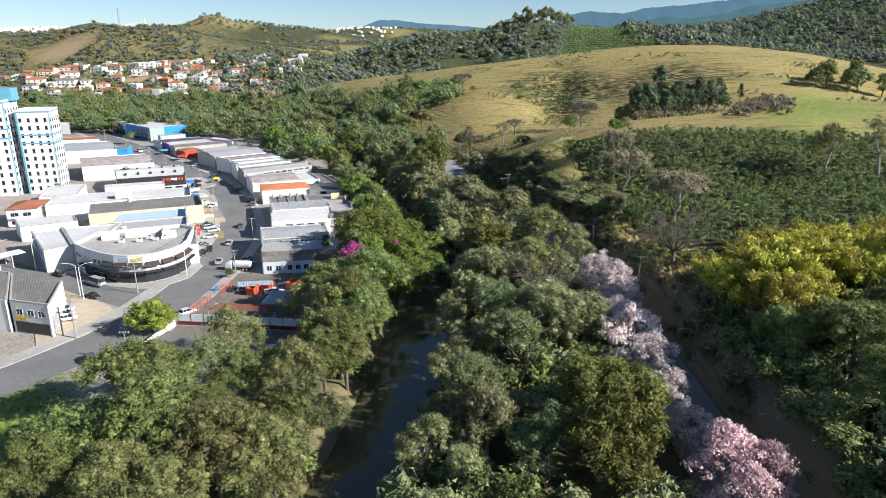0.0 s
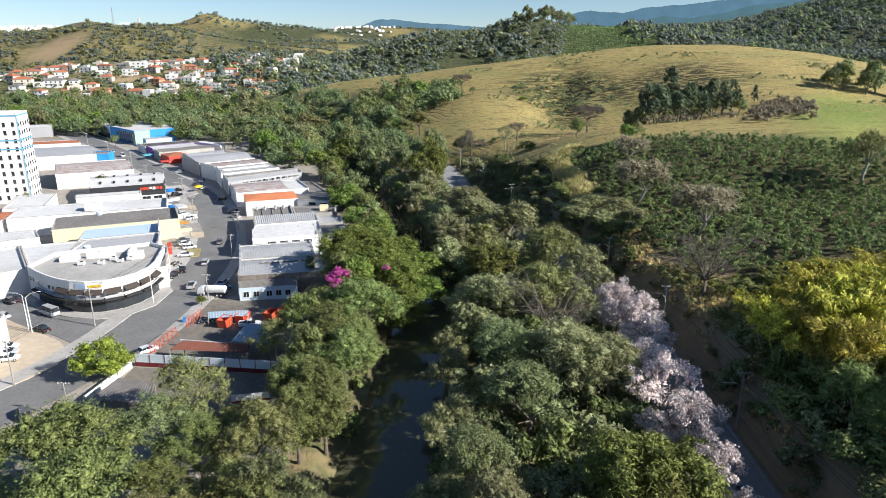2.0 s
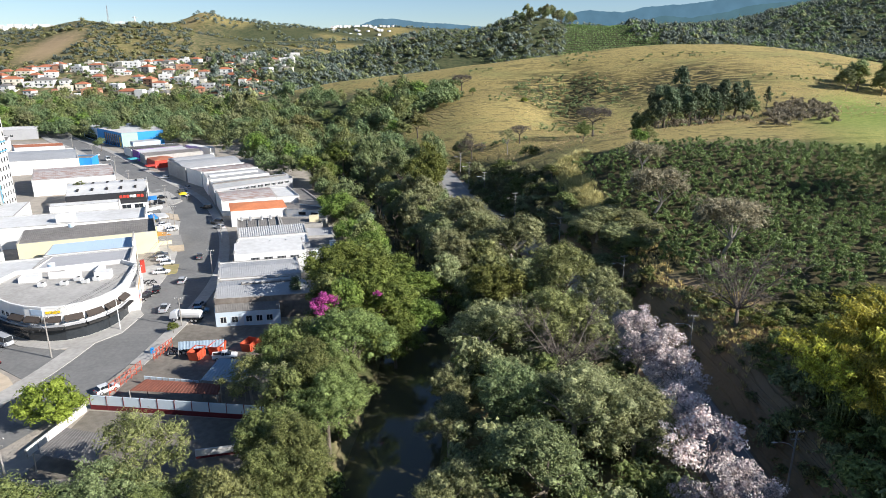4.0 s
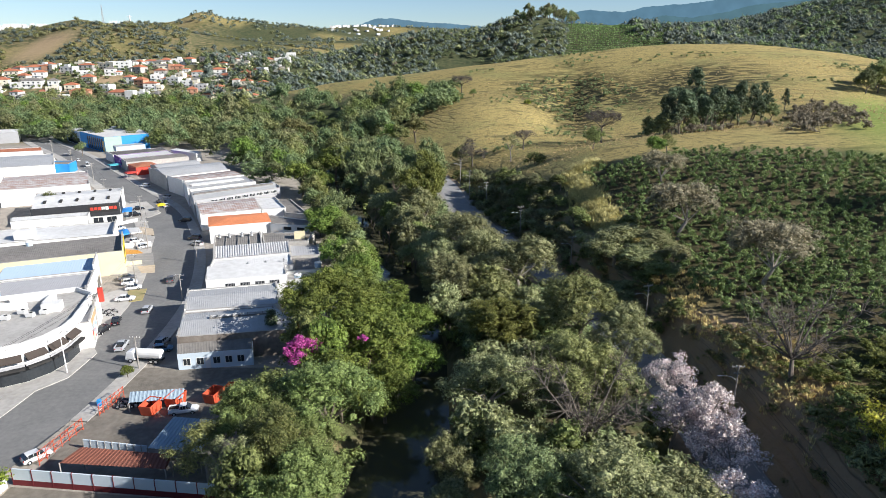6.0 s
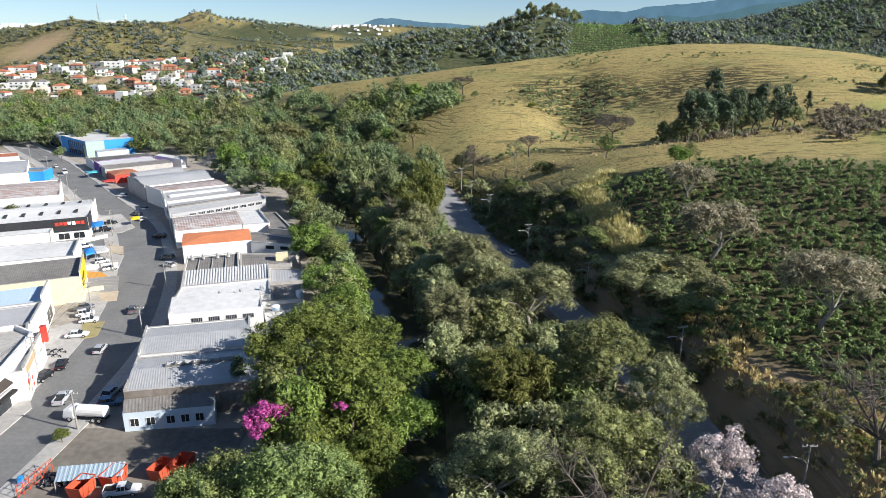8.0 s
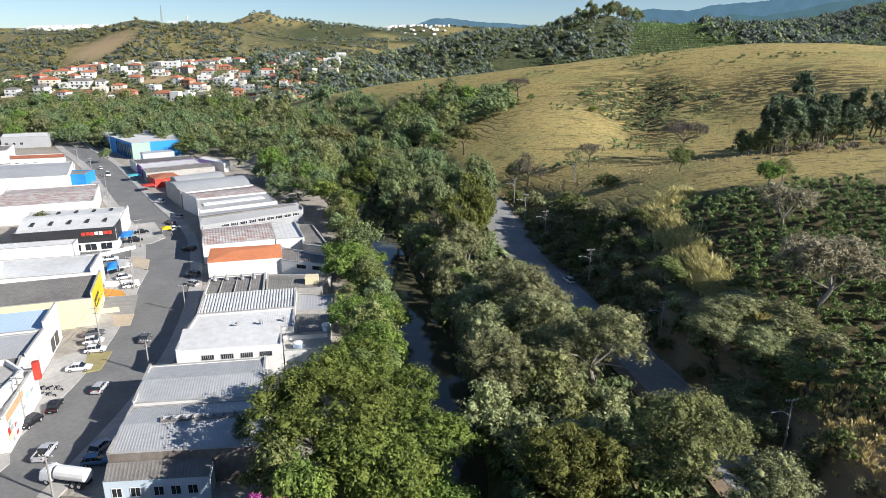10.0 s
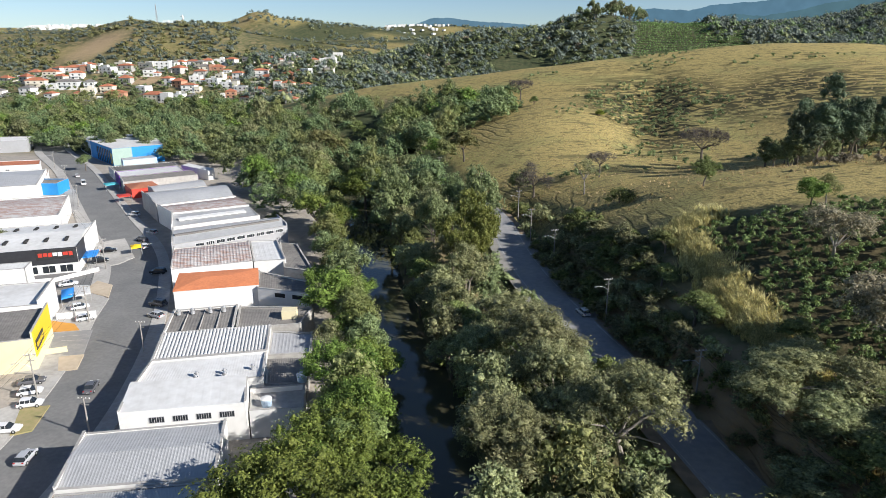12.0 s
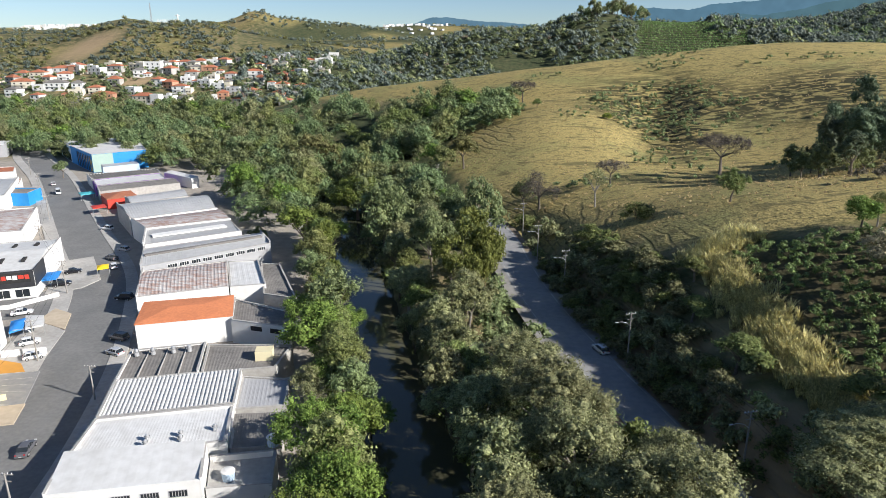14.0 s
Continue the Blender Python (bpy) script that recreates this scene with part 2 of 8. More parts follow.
# far ridges about the middle of the flight: distance, depth, and crest heights by bearing (tangent of the angle east of north)
RIDGES = [(1450, 230, [(-1.235, 89.9), (-0.9, 101.3), (-0.652, 89.9), (-0.614, 96.7), (-0.567, 110.4), (-0.533, 117.2), (-0.492, 107.0), (-0.451, 108.1), (-0.41, 104.7), (-0.369, 89.9), (-0.32, 80.7), (-0.262, 70.3), (-0.188, 59.9), (-0.121, 46.0), (-0.02, 31.9)]),
          (2300, 260, [(-1.232, 126.7), (-0.651, 126.7), (-0.485, 126.7), (-0.434, 142.9), (-0.401, 144.7), (-0.384, 151.9), (-0.371, 164.4), (-0.358, 175.1), (-0.34, 175.1), (-0.33, 162.6), (-0.318, 150.1), (-0.277, 139.3), (-0.236, 130.3), (-0.198, 123.0), (-0.153, 112.2), (-0.087, 94.0), (0.013, 81.2)]),
          (3100, 350, [(-1.231, 160.3), (-0.65, 157.8), (-0.559, 157.8), (-0.402, 135.9), (-0.203, 143.2), (-0.153, 160.3), (-0.119, 160.3), (-0.02, 153.0), (0.055, 145.7), (0.18, 126.1)]),
          (1130, 130, [(-0.309, 10.0), (-0.189, 39.5), (-0.138, 48.6), (-0.087, 64.9), (-0.053, 75.7), (-0.02, 79.3), (0.03, 81.0), (0.063, 85.5), (0.088, 95.3), (0.112, 105.9), (0.137, 110.3), (0.162, 107.6), (0.187, 97.0), (0.229, 93.5), (0.304, 94.4), (0.325, 90.8), (0.371, 82.8), (0.431, 72.1), (0.602, 46.8)]),
          (1750, 330, [(0.18, 75.7), (0.304, 102.0), (0.345, 107.5), (0.428, 118.5), (0.46, 129.4), (0.492, 145.7), (0.532, 159.3), (0.587, 183.5), (0.64, 204.8), (0.823, 244.4), (1.228, 244.4)])]


def ridge(x, y, r):
    """A long hill across the view, whose crest rises and falls along its length."""
    dist, depth, crest = r
    east, north = x, np.maximum(y - 60.0, 1.0)
    top = np.interp(east / north, [a for a, _ in crest], [b for _, b in crest])
    u = (north - dist) / depth
    return top * np.exp(-0.5 * np.where(u < 0, u * u, 0.3 * u * u)) * smooth(150, 500, y)


def along(plan, y):
    return np.interp(y, [a for a, _ in plan], [b for _, b in plan])


def smooth(a, b, v):
    t = np.clip((v - a) / (b - a), 0, 1)
    return t * t * (3 - 2 * t)


def hill(x, y, h):
    cx, cy, top, rx, ry, turn = h
    c, s = math.cos(radians(turn)), math.sin(radians(turn))
    u, v = (x - cx) * c + (y - cy) * s, (y - cy) * c - (x - cx) * s
    return top * np.exp(-0.5 * ((u / rx) ** 2 + (v / ry) ** 2))


def plan_distance(plan, x, y):
    """Distance from a line of the plan, allowing for its slant."""
    x0 = along(plan, y)
    slant = (along(plan, y + 4) - along(plan, y - 4)) / 8
    return (x - x0) / np.sqrt(1 + slant * slant)


def road_level(y):
    return np.interp(y, [60, 140, 230, 320, 420, 520], [1.2, 1.6, 2.4, 2.8, 4.0, 6.0])


def ripple(x, y, size, seed):
    """Cheap smooth unevenness from crossed waves."""
    a = np.sin(x / size + 1.7 * seed + 1.3 * np.sin(y / size * 0.73 + seed)) + np.sin(y / size * 1.21 + 2.1 * seed + 1.1 * np.sin(x / size * 0.61))
    return 0.5 * a * np.sin((x + y) / size * 0.37 + seed)


def height(x, y):
    x, y = np.asarray(x, float), np.asarray(y, float)
    d = np.maximum(x - along(RIGHT_ROAD, y) - 4.5, 0)
    k = smooth(192, 260, y)
    z = ((8 - 2 * smooth(214, 246, y)) * smooth(0, 1, d / (5 + 11 * smooth(214, 246, y))) + (15 * (1 - k) * (1 - np.exp(-d / 65)) + 25 * k * np.tanh(d / 45))) * (1 - smooth(280, 430, y))
    for h in HILLS:
        z = z + hill(x, y, h)
    far = np.zeros_like(z)
    for r in RIDGES:
        far = np.maximum(far, ridge(x, y, r))
    z = np.maximum(z, far) + 0.25 * np.minimum(z, far)
    # gully in the pasture, terracettes, roughness
    z = z + ripple(x, y, 9, 1) * 0.5 * smooth(10, 40, d) + ripple(x, y, 140, 3) * 9 * smooth(900, 1600, y)
    z = z - 5.5 * np.exp(-((x - 78 - (y - 470) * 0.25) / 14) ** 2) * smooth(385, 440, y) * (1 - smooth(490, 560, y))
    # town flat
    town = smooth(-8, -30, x - along(RIVER, y)) * (1 - smooth(470, 640, y))
    z = z * (1 - town)
    # bank between river and road
    t = plan_distance(RIGHT_ROAD, x, y)
    level = road_level(y)
    w = (1 - smooth(4.6, 8.5, np.abs(t))) * (1 - smooth(430, 520, y))
    z = z * (1 - w) + level * w
    r = plan_distance(RIVER, x, y)
    between = (r > 0) & (t < 0)
    z = np.where(between & (y < 420), z * 0.35 + 0.65 * np.minimum(level, 1.0 + r * 0.05), z)
    cut = 1 - smooth(5.0, 10.5, np.abs(r))
    return z * (1 - cut) - 4.0 * cut * (1 - smooth(420, 520, y)) + z * cut * smooth(420, 520, y)


def spaced(stops):
    out = []
    for a, b, step in stops:
        out += list(np.arange(a, b, step))
    return np.array(out + [stops[-1][1]], float)


def part(name, bm, mat, parent=None, label="", smooth_faces=False):
    """Link a bmesh as one mesh object under a thing or a part."""
    me = bpy.data.meshes.new(name)
    bm.to_mesh(me)
    bm.free()
    me.materials.append(mat)
    if smooth_faces:
        me.polygons.foreach_set("use_smooth", [True] * len(me.polygons))
    ob = new(name, me)
    ob.parent = parent
    if label:
        ob["label"] = label
    return ob


def mesh_of(name, verts, faces, mat, parent=None, label="", smooth_faces=False):
    me = bpy.data.meshes.new(name)
    me.from_pydata([tuple(map(float, v)) for v in verts], [], [tuple(map(int, f)) for f in faces])
    me.materials.append(mat)
    if smooth_faces:
        me.polygons.foreach_set("use_smooth", [True] * len(me.polygons))
    ob = new(name, me)
    ob.parent = parent
    if label:
        ob["label"] = label
    return ob


def quad_mesh(name, verts, mat, parent=None, label=""):
    """A mesh of loose quads from an (n, 4, 3) array."""
    n = len(verts)
    me = bpy.data.meshes.new(name)
    me.vertices.add(4 * n)
    me.vertices.foreach_set("co", np.asarray(verts, np.float32).ravel())
    me.loops.add(4 * n)
    me.loops.foreach_set("vertex_index", np.arange(4 * n, dtype=np.int32))
    me.polygons.add(n)
    me.polygons.foreach_set("loop_start", np.arange(0, 4 * n, 4, dtype=np.int32))
    me.update(calc_edges=True)
    me.materials.append(mat)
    ob = new(name, me)
    ob.parent = parent
    if label:
        ob["label"] = label
    return ob


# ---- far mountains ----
# distance, crest line, and a glow colour with haze painted in
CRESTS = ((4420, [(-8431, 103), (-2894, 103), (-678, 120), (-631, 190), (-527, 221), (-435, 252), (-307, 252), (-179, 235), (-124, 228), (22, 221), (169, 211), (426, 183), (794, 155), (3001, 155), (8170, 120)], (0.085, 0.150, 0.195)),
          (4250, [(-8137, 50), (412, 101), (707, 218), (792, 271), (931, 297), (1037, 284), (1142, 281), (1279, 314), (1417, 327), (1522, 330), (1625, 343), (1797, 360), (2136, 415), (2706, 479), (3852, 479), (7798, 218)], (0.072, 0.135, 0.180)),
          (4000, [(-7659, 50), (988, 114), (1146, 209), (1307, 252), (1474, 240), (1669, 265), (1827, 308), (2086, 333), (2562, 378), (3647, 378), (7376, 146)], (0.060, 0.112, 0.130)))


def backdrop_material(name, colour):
    """Distant wooded slope: the air's haze painted in as a mottled blue-green glow."""
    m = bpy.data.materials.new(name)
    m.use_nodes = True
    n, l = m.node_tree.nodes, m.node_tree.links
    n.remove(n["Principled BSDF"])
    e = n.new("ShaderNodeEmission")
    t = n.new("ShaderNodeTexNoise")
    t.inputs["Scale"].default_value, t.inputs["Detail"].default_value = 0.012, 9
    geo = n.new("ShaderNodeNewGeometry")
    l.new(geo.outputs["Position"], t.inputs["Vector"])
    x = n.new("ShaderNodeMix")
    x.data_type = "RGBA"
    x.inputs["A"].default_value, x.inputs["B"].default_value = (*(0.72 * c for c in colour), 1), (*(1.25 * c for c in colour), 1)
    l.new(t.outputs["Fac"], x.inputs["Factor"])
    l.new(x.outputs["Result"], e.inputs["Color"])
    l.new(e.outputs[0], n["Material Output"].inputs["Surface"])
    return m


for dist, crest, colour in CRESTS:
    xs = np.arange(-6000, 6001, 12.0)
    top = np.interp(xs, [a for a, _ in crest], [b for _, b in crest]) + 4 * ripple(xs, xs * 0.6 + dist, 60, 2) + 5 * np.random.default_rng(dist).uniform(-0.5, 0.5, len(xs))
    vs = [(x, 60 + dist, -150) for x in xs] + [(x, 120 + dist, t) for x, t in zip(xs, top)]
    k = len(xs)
    tagged(mesh_of("backdrop", vs, [(i, i + 1, k + i + 1, k + i) for i in range(k - 1)], backdrop_material("hazy_slope", colour)), "wooded mountains on the skyline with painted blue-green haze", "mountains", kind="structure")

# ---- ground ----
gx = spaced([(-3600, -1000, 100), (-1000, -400, 30), (-400, -170, 10), (-170, 150, 2.6), (150, 330, 6), (330, 1000, 25), (1000, 3600, 90)])
gy = spaced([(-600, 40, 20), (40, 340, 2.6), (340, 660, 5), (660, 1000, 10), (1000, 2000, 30), (2000, 4900, 80)])
X, Y = np.meshgrid(gx, gy)
Z = height(X, Y)
nx, ny = len(gx), len(gy)
idx = np.arange(nx * ny).reshape(ny, nx)
quads = np.stack([idx[:-1, :-1], idx[:-1, 1:], idx[1:, 1:], idx[1:, :-1]], -1).reshape(-1, 4)
me = bpy.data.meshes.new("ground")
me.vertices.add(nx * ny)
me.vertices.foreach_set("co", np.stack([X, Y, Z], -1).astype(np.float32).ravel())
me.loops.add(quads.size)
me.loops.foreach_set("vertex_index", quads.astype(np.int32).ravel())
me.polygons.add(len(quads))
me.polygons.foreach_set("loop_start", np.arange(0, quads.size, 4, dtype=np.int32))
me.polygons.foreach_set("use_smooth", np.ones(len(quads), bool))
me.update(calc_edges=True)


def field_edge(x):
    """Where the coffee ends and the pasture begins."""
    return np.interp(x, [40, 75, 110, 190, 260], [264, 263, 250, 224, 214])


def pasture_cover(x, y):
    """1 where dry pasture grows: the near hill from the bend in the road to its crest, and patches of the far hills."""
    left_edge = np.interp(y, [262, 300, 330, 380, 415, 450, 470, 500, 515, 540, 585, 660], [46, 22, 6, -10, -22, -24, -14, -4, -8, -42, -85, -190])
    c = smooth(-4, 6, x - left_edge) * smooth(-3, 5, y - field_edge(x) - ripple(x, y, 11, 2) * 2) * (1 - smooth(690, 760, y))
    far = smooth(-0.1, 0.35, ripple(x, y, 90, 5) + 0.35 * ripple(x, y, 37, 2)) * smooth(1150, 1350, y) * smooth(60, -200, x)
    return np.maximum(c, far * 0.9)


def town_cover(x, y):
    r = x - along(RIVER, y)
    left = smooth(-14, -17, r) * smooth(95, 100, y + 0.35 * (x + 60)) * (1 - smooth(455, 490, y))
    return left


def coffee_cover(x, y):
    d = x - along(RIGHT_ROAD, y)
    return smooth(0, 4, d - np.interp(y, [140, 170, 200, 222, 240, 265], [17, 12, 14, 22, 27, 29])) * smooth(142, 150, y - 0.05 * x) * (1 - smooth(-8, -2, y - field_edge(x))) * (1 - smooth(190, 230, x))


def left_woods(x, y):
    r, t = x - along(RIVER, y), x - along(RIGHT_ROAD, y)
    edge = np.interp(y, [318, 360, 400, 450, 480, 500, 800], [-32, -38, -58, -80, -150, -340, -330])
    below_crest = y < np.interp(x, [-240, -190, -150, -110, -70, -40, -10], [680, 602, 580, 563, 549, 543, 530])
    return (y > 318) & (r > edge) & (np.abs(t) > 7) & (pasture_cover(x, y) < 0.3) & ((np.abs(r) > 6) | (y > 400)) & below_crest


def bearing(x, y):
    return x / np.maximum(y - 60.0, 1.0)


cover = np.zeros((nx * ny, 4), np.float32)
cover[:, 0] = pasture_cover(X, Y).ravel()
cover[:, 1] = town_cover(X, Y).ravel()
cover[:, 2] = coffee_cover(X, Y).ravel()
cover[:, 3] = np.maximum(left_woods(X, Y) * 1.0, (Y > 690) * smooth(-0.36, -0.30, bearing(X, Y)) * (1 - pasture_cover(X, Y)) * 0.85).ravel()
bare = np.zeros((nx * ny, 4), np.float32)
for cx, cy, rx, ry in ((-715, 1265, 42, 75), (-795, 2215, 45, 30), (-359, 770, 22, 18), (-317, 808, 18, 16), (-250, 842, 14, 14)):
    bare[:, 0] = np.maximum(bare[:, 0], 0.8 * np.exp(-(((X - cx) / rx) ** 2 + ((Y - cy) / ry) ** 2) ** 2).ravel())
bank_d = X - along(RIGHT_ROAD, Y)
bare[:, 0] = np.maximum(bare[:, 0], (smooth(3.5, 5, bank_d) * (1 - smooth(9, 14, bank_d - 8 * smooth(118, 126, Y) * (1 - smooth(150, 175, Y)) - 3 * ripple(X, Y, 7, 3))) * smooth(30, 60, Y) * (1 - smooth(276, 300, Y)) * 0.85).ravel())
bare[:, 1] = (np.exp(-(((X - 186 - (Y - 325) * 0.55) / 27) ** 2 + ((Y - 325) / 88) ** 2) ** 2) + np.exp(-(((X + 74) / 11) ** 2 + ((Y - 90) / 16) ** 2) ** 2)).ravel()
bare[:, 2] = np.clip(np.exp(-(((X - 82) / 42) ** 2 + ((Y - 488) / 52) ** 2) ** 2) + np.exp(-(((X - 160) / 48) ** 2 + ((Y - 462) / 42) ** 2) ** 2) + 0.8 * np.exp(-(((X - 84 - (Y - 430) * 0.2) / 16) ** 2 + ((Y - 430) / 45) ** 2) ** 2), 0, 1).ravel()
bare[:, 3] = 1
layer = me.color_attributes.new("cover", "FLOAT_COLOR", "POINT")
layer.data.foreach_set("color", cover.ravel())
layer = me.color_attributes.new("cuts", "FLOAT_COLOR", "POINT")
layer.data.foreach_set("color", bare.ravel())


def ground_material():
    m = bpy.data.materials.new("ground_cover")
    m.use_nodes = True
    n, l = m.node_tree.nodes, m.node_tree.links
    p = n["Principled BSDF"]
    p.inputs["Roughness"].default_value = 0.95
    p.inputs["Specular IOR Level"].default_value = 0.1
    geo = n.new("ShaderNodeNewGeometry")
    at = n.new("ShaderNodeVertexColor")
    at.layer_name = "cover"
    sep = n.new("ShaderNodeSeparateColor")
    l.new(at.outputs["Color"], sep.inputs[0])

    def noise_at(scale, detail=6, stretch=(1, 1, 1)):
        mp = n.new("ShaderNodeMapping")
        mp.inputs["Scale"].default_value = stretch
        l.new(geo.outputs["Position"], mp.inputs["Vector"])
        t = n.new("ShaderNodeTexNoise")
        t.inputs["Scale"].default_value, t.inputs["Detail"].default_value = scale, detail
        l.new(mp.outputs[0], t.inputs["Vector"])
        return t.outputs["Fac"]

    def ramp(value, lo, hi):
        r = n.new("ShaderNodeMapRange")
        r.inputs["From Min"].default_value, r.inputs["From Max"].default_value = lo, hi
        l.new(value, r.inputs["Value"])
        return r.outputs[0]

    def blend(fac, a, b):
        x = n.new("ShaderNodeMix")
        x.data_type = "RGBA"
        if isinstance(fac, float):
            x.inputs["Factor"].default_value = fac
        else:
            l.new(fac, x.inputs["Factor"])
        for socket, v in (("A", a), ("B", b)):
            if isinstance(v, tuple):
                x.inputs[socket].default_value = (*v, 1)
            else:
                l.new(v, x.inputs[socket])
        return x.outputs["Result"]

    scrub = blend(ramp(noise_at(0.25), 0.40, 0.62), (0.100, 0.108, 0.046), (0.215, 0.180, 0.098))
    scrub = blend(ramp(noise_at(0.035, 9), 0.46, 0.60), scrub, (0.060, 0.072, 0.034))
    scrub = blend(ramp(noise_at(0.11, 9), 0.52, 0.64), scrub, (0.250, 0.195, 0.100))
    gold = blend(ramp(noise_at(0.9, 8), 0.38, 0.62), (0.445, 0.345, 0.135), (0.345, 0.280, 0.107))
    gold = blend(ramp(noise_at(0.03, 5), 0.50, 0.64), gold, (0.315, 0.285, 0.110))
    tracks = ramp(noise_at(0.055, 8, (0.5, 3.2, 9.0)), 0.58, 0.66)
    gold = blend(tracks, gold, (0.17, 0.145, 0.065))
    gold = blend(ramp(noise_at(0.35, 9), 0.58, 0.70), gold, (0.150, 0.130, 0.060))
    gold = blend(ramp(noise_at(2.6, 6), 0.50, 0.62), gold, (0.190, 0.160, 0.068))
    gold = blend(ramp(noise_at(0.45, 9, (0.4, 1.6, 5.0)), 0.56, 0.66), gold, (0.130, 0.112, 0.052))
    # terracette steps: their shadow lines painted into the colour as dark bands
    steps = n.new("ShaderNodeTexWave")
    steps.wave_type, steps.bands_direction = "BANDS", "Z"
    steps.inputs["Scale"].default_value, steps.inputs["Distortion"].default_value = 0.19, 7.0
    steps.inputs["Detail"].default_value, steps.inputs["Detail Scale"].default_value = 4, 0.35
    l.new(geo.outputs["Position"], steps.inputs["Vector"])
    step_shade = n.new("ShaderNodeMath")
    step_shade.operation = "MULTIPLY"
    l.new(ramp(steps.outputs["Fac"], 0.80, 0.97), step_shade.inputs[0])
    normal = n.new("ShaderNodeSeparateXYZ")
    l.new(geo.outputs["Normal"], normal.inputs[0])
    steep = n.new("ShaderNodeMath")
    steep.operation = "MULTIPLY"
    l.new(ramp(normal.outputs["Z"], 0.968, 0.935), steep.inputs[0])
    l.new(ramp(noise_at(0.022, 5), 0.44, 0.56), steep.inputs[1])
    l.new(steep.outputs[0], step_shade.inputs[1])
    gold = blend(step_shade.outputs[0], gold, (0.165, 0.140, 0.065))
    earth = blend(ramp(noise_at(0.35), 0.3, 0.7), (0.40, 0.355, 0.30), (0.30, 0.275, 0.24))
    rows = blend(ramp(noise_at(0.4), 0.40, 0.60), (0.070, 0.068, 0.034), (0.110, 0.090, 0.048))
    out = blend(sep.outputs[0], scrub, gold)
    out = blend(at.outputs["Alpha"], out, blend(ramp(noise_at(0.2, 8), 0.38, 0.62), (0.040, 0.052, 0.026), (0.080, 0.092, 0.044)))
    out = blend(sep.outputs[1], out, earth)
    out = blend(sep.outputs[2], out, rows)
    at2 = n.new("ShaderNodeVertexColor")
    at2.layer_name = "cuts"
    sep2 = n.new("ShaderNodeSeparateColor")
    l.new(at2.outputs["Color"], sep2.inputs[0])
    out = blend(sep2.outputs[0], out, (0.36, 0.26, 0.16))
    # scrub and tracks, plus shadow dashes of the terraces painted into the colour
    worn = n.new("ShaderNodeMath")
    worn.operation = "MULTIPLY"
    l.new(sep2.outputs[2], worn.inputs[0])
    l.new(ramp(noise_at(0.16, 9, (0.35, 1.8, 6.0)), 0.43, 0.53), worn.inputs[1])
    out = blend(worn.outputs[0], out, (0.052, 0.050, 0.026))
    meadow = blend(ramp(noise_at(0.5), 0.4, 0.6), (0.195, 0.255, 0.058), (0.275, 0.315, 0.085))
    out = blend(sep2.outputs[1], out, meadow)
    l.new(out, p.inputs["Base Color"])
    b = n.new("ShaderNodeBump")
    b.inputs["Strength"].default_value, b.inputs["Distance"].default_value = 0.6, 0.6
    rough = n.new("ShaderNodeMath")
    rough.operation = "MULTIPLY_ADD"
    l.new(step_shade.outputs[0], rough.inputs[0])
    rough.inputs[1].default_value = -0.8
    l.new(noise_at(1.1, 8), rough.inputs[2])
    l.new(rough.outputs[0], b.inputs["Height"])
    l.new(b.outputs[0], p.inputs["Normal"])
    return m


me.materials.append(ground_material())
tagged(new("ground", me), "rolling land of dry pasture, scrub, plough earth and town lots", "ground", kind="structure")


def strip(name, plan, a, b, off0, off1, lift, mat, label, category, level=None, step=3.0, kind="structure", thick=0.0):
    """A band along a line of the plan between two offsets from it."""
    ys = np.arange(a, b + step, step)
    xs = along(plan, ys)
    sl = np.gradient(xs, ys)
    k = 1 / np.sqrt(1 + sl * sl)
    vs, fs = [], []
    for i, y in enumerate(ys):
        for off in (off0, off1):
            px, py = xs[i] + off * k[i], y - off * k[i] * sl[i]
            vs.append((px, py, (level(y) if level else 0.0) + lift))
        if i:
            c = 2 * i
            fs.append((c - 2, c - 1, c + 1, c))
    if thick:
        n0 = len(vs)
        vs += [(x, y, z - thick) for x, y, z in vs]
        for i in range(1, len(ys)):
            c = 2 * i
            fs.append((n0 + c - 2, c - 2, c, n0 + c))
            fs.append((c - 1, n0 + c - 1, n0 + c + 1, c + 1))
    ob = mesh_of(name, vs, fs, mat)
    return tagged(ob, label, category, kind=kind)


def soft_line(plan):
    """The plan's line eased at its corners."""
    ys = np.arange(plan[0][0], plan[-1][0], 4.0)
    xs = along(plan, ys)
    for _ in range(14):
        xs[1:-1] = 0.25 * xs[:-2] + 0.5 * xs[1:-1] + 0.25 * xs[2:]
    return list(zip(ys, xs))


RIGHT_SOFT, STREET_SOFT, RIVER_SOFT = soft_line(RIGHT_ROAD), soft_line(STREET), soft_line(RIVER)
strip("road_shoulder", RIGHT_SOFT, -300, 420, -6.4, 6.0, 0.05, M_DIRT, "brown earth shoulder of the country road", "road shoulder", road_level)
strip("lay_by", RIGHT_SOFT, 246, 312, -6.8, 6.4, 0.075, material("pale_asphalt", (0.30, 0.285, 0.26), 0.92, second=(0.22, 0.205, 0.18), scale=0.8, amount=0.9, bump=0.2, bump_scale=14), "pale worn asphalt apron at the bend of the country road", "road apron", road_level)
strip("road", RIGHT_SOFT, -300, 520, -4.2, 4.2, 0.10, M_ASPHALT_OLD, "patched grey country road along the river", "road", road_level)
strip("road_edge_line", RIGHT_SOFT, 60, 420, -3.75, -3.6, 0.115, M_LINE, "worn white edge line on the country road", "road marking", road_level)
strip("road_edge_line", RIGHT_SOFT, 60, 420, 3.6, 3.75, 0.115, M_LINE, "worn white edge line on the country road", "road marking", road_level)
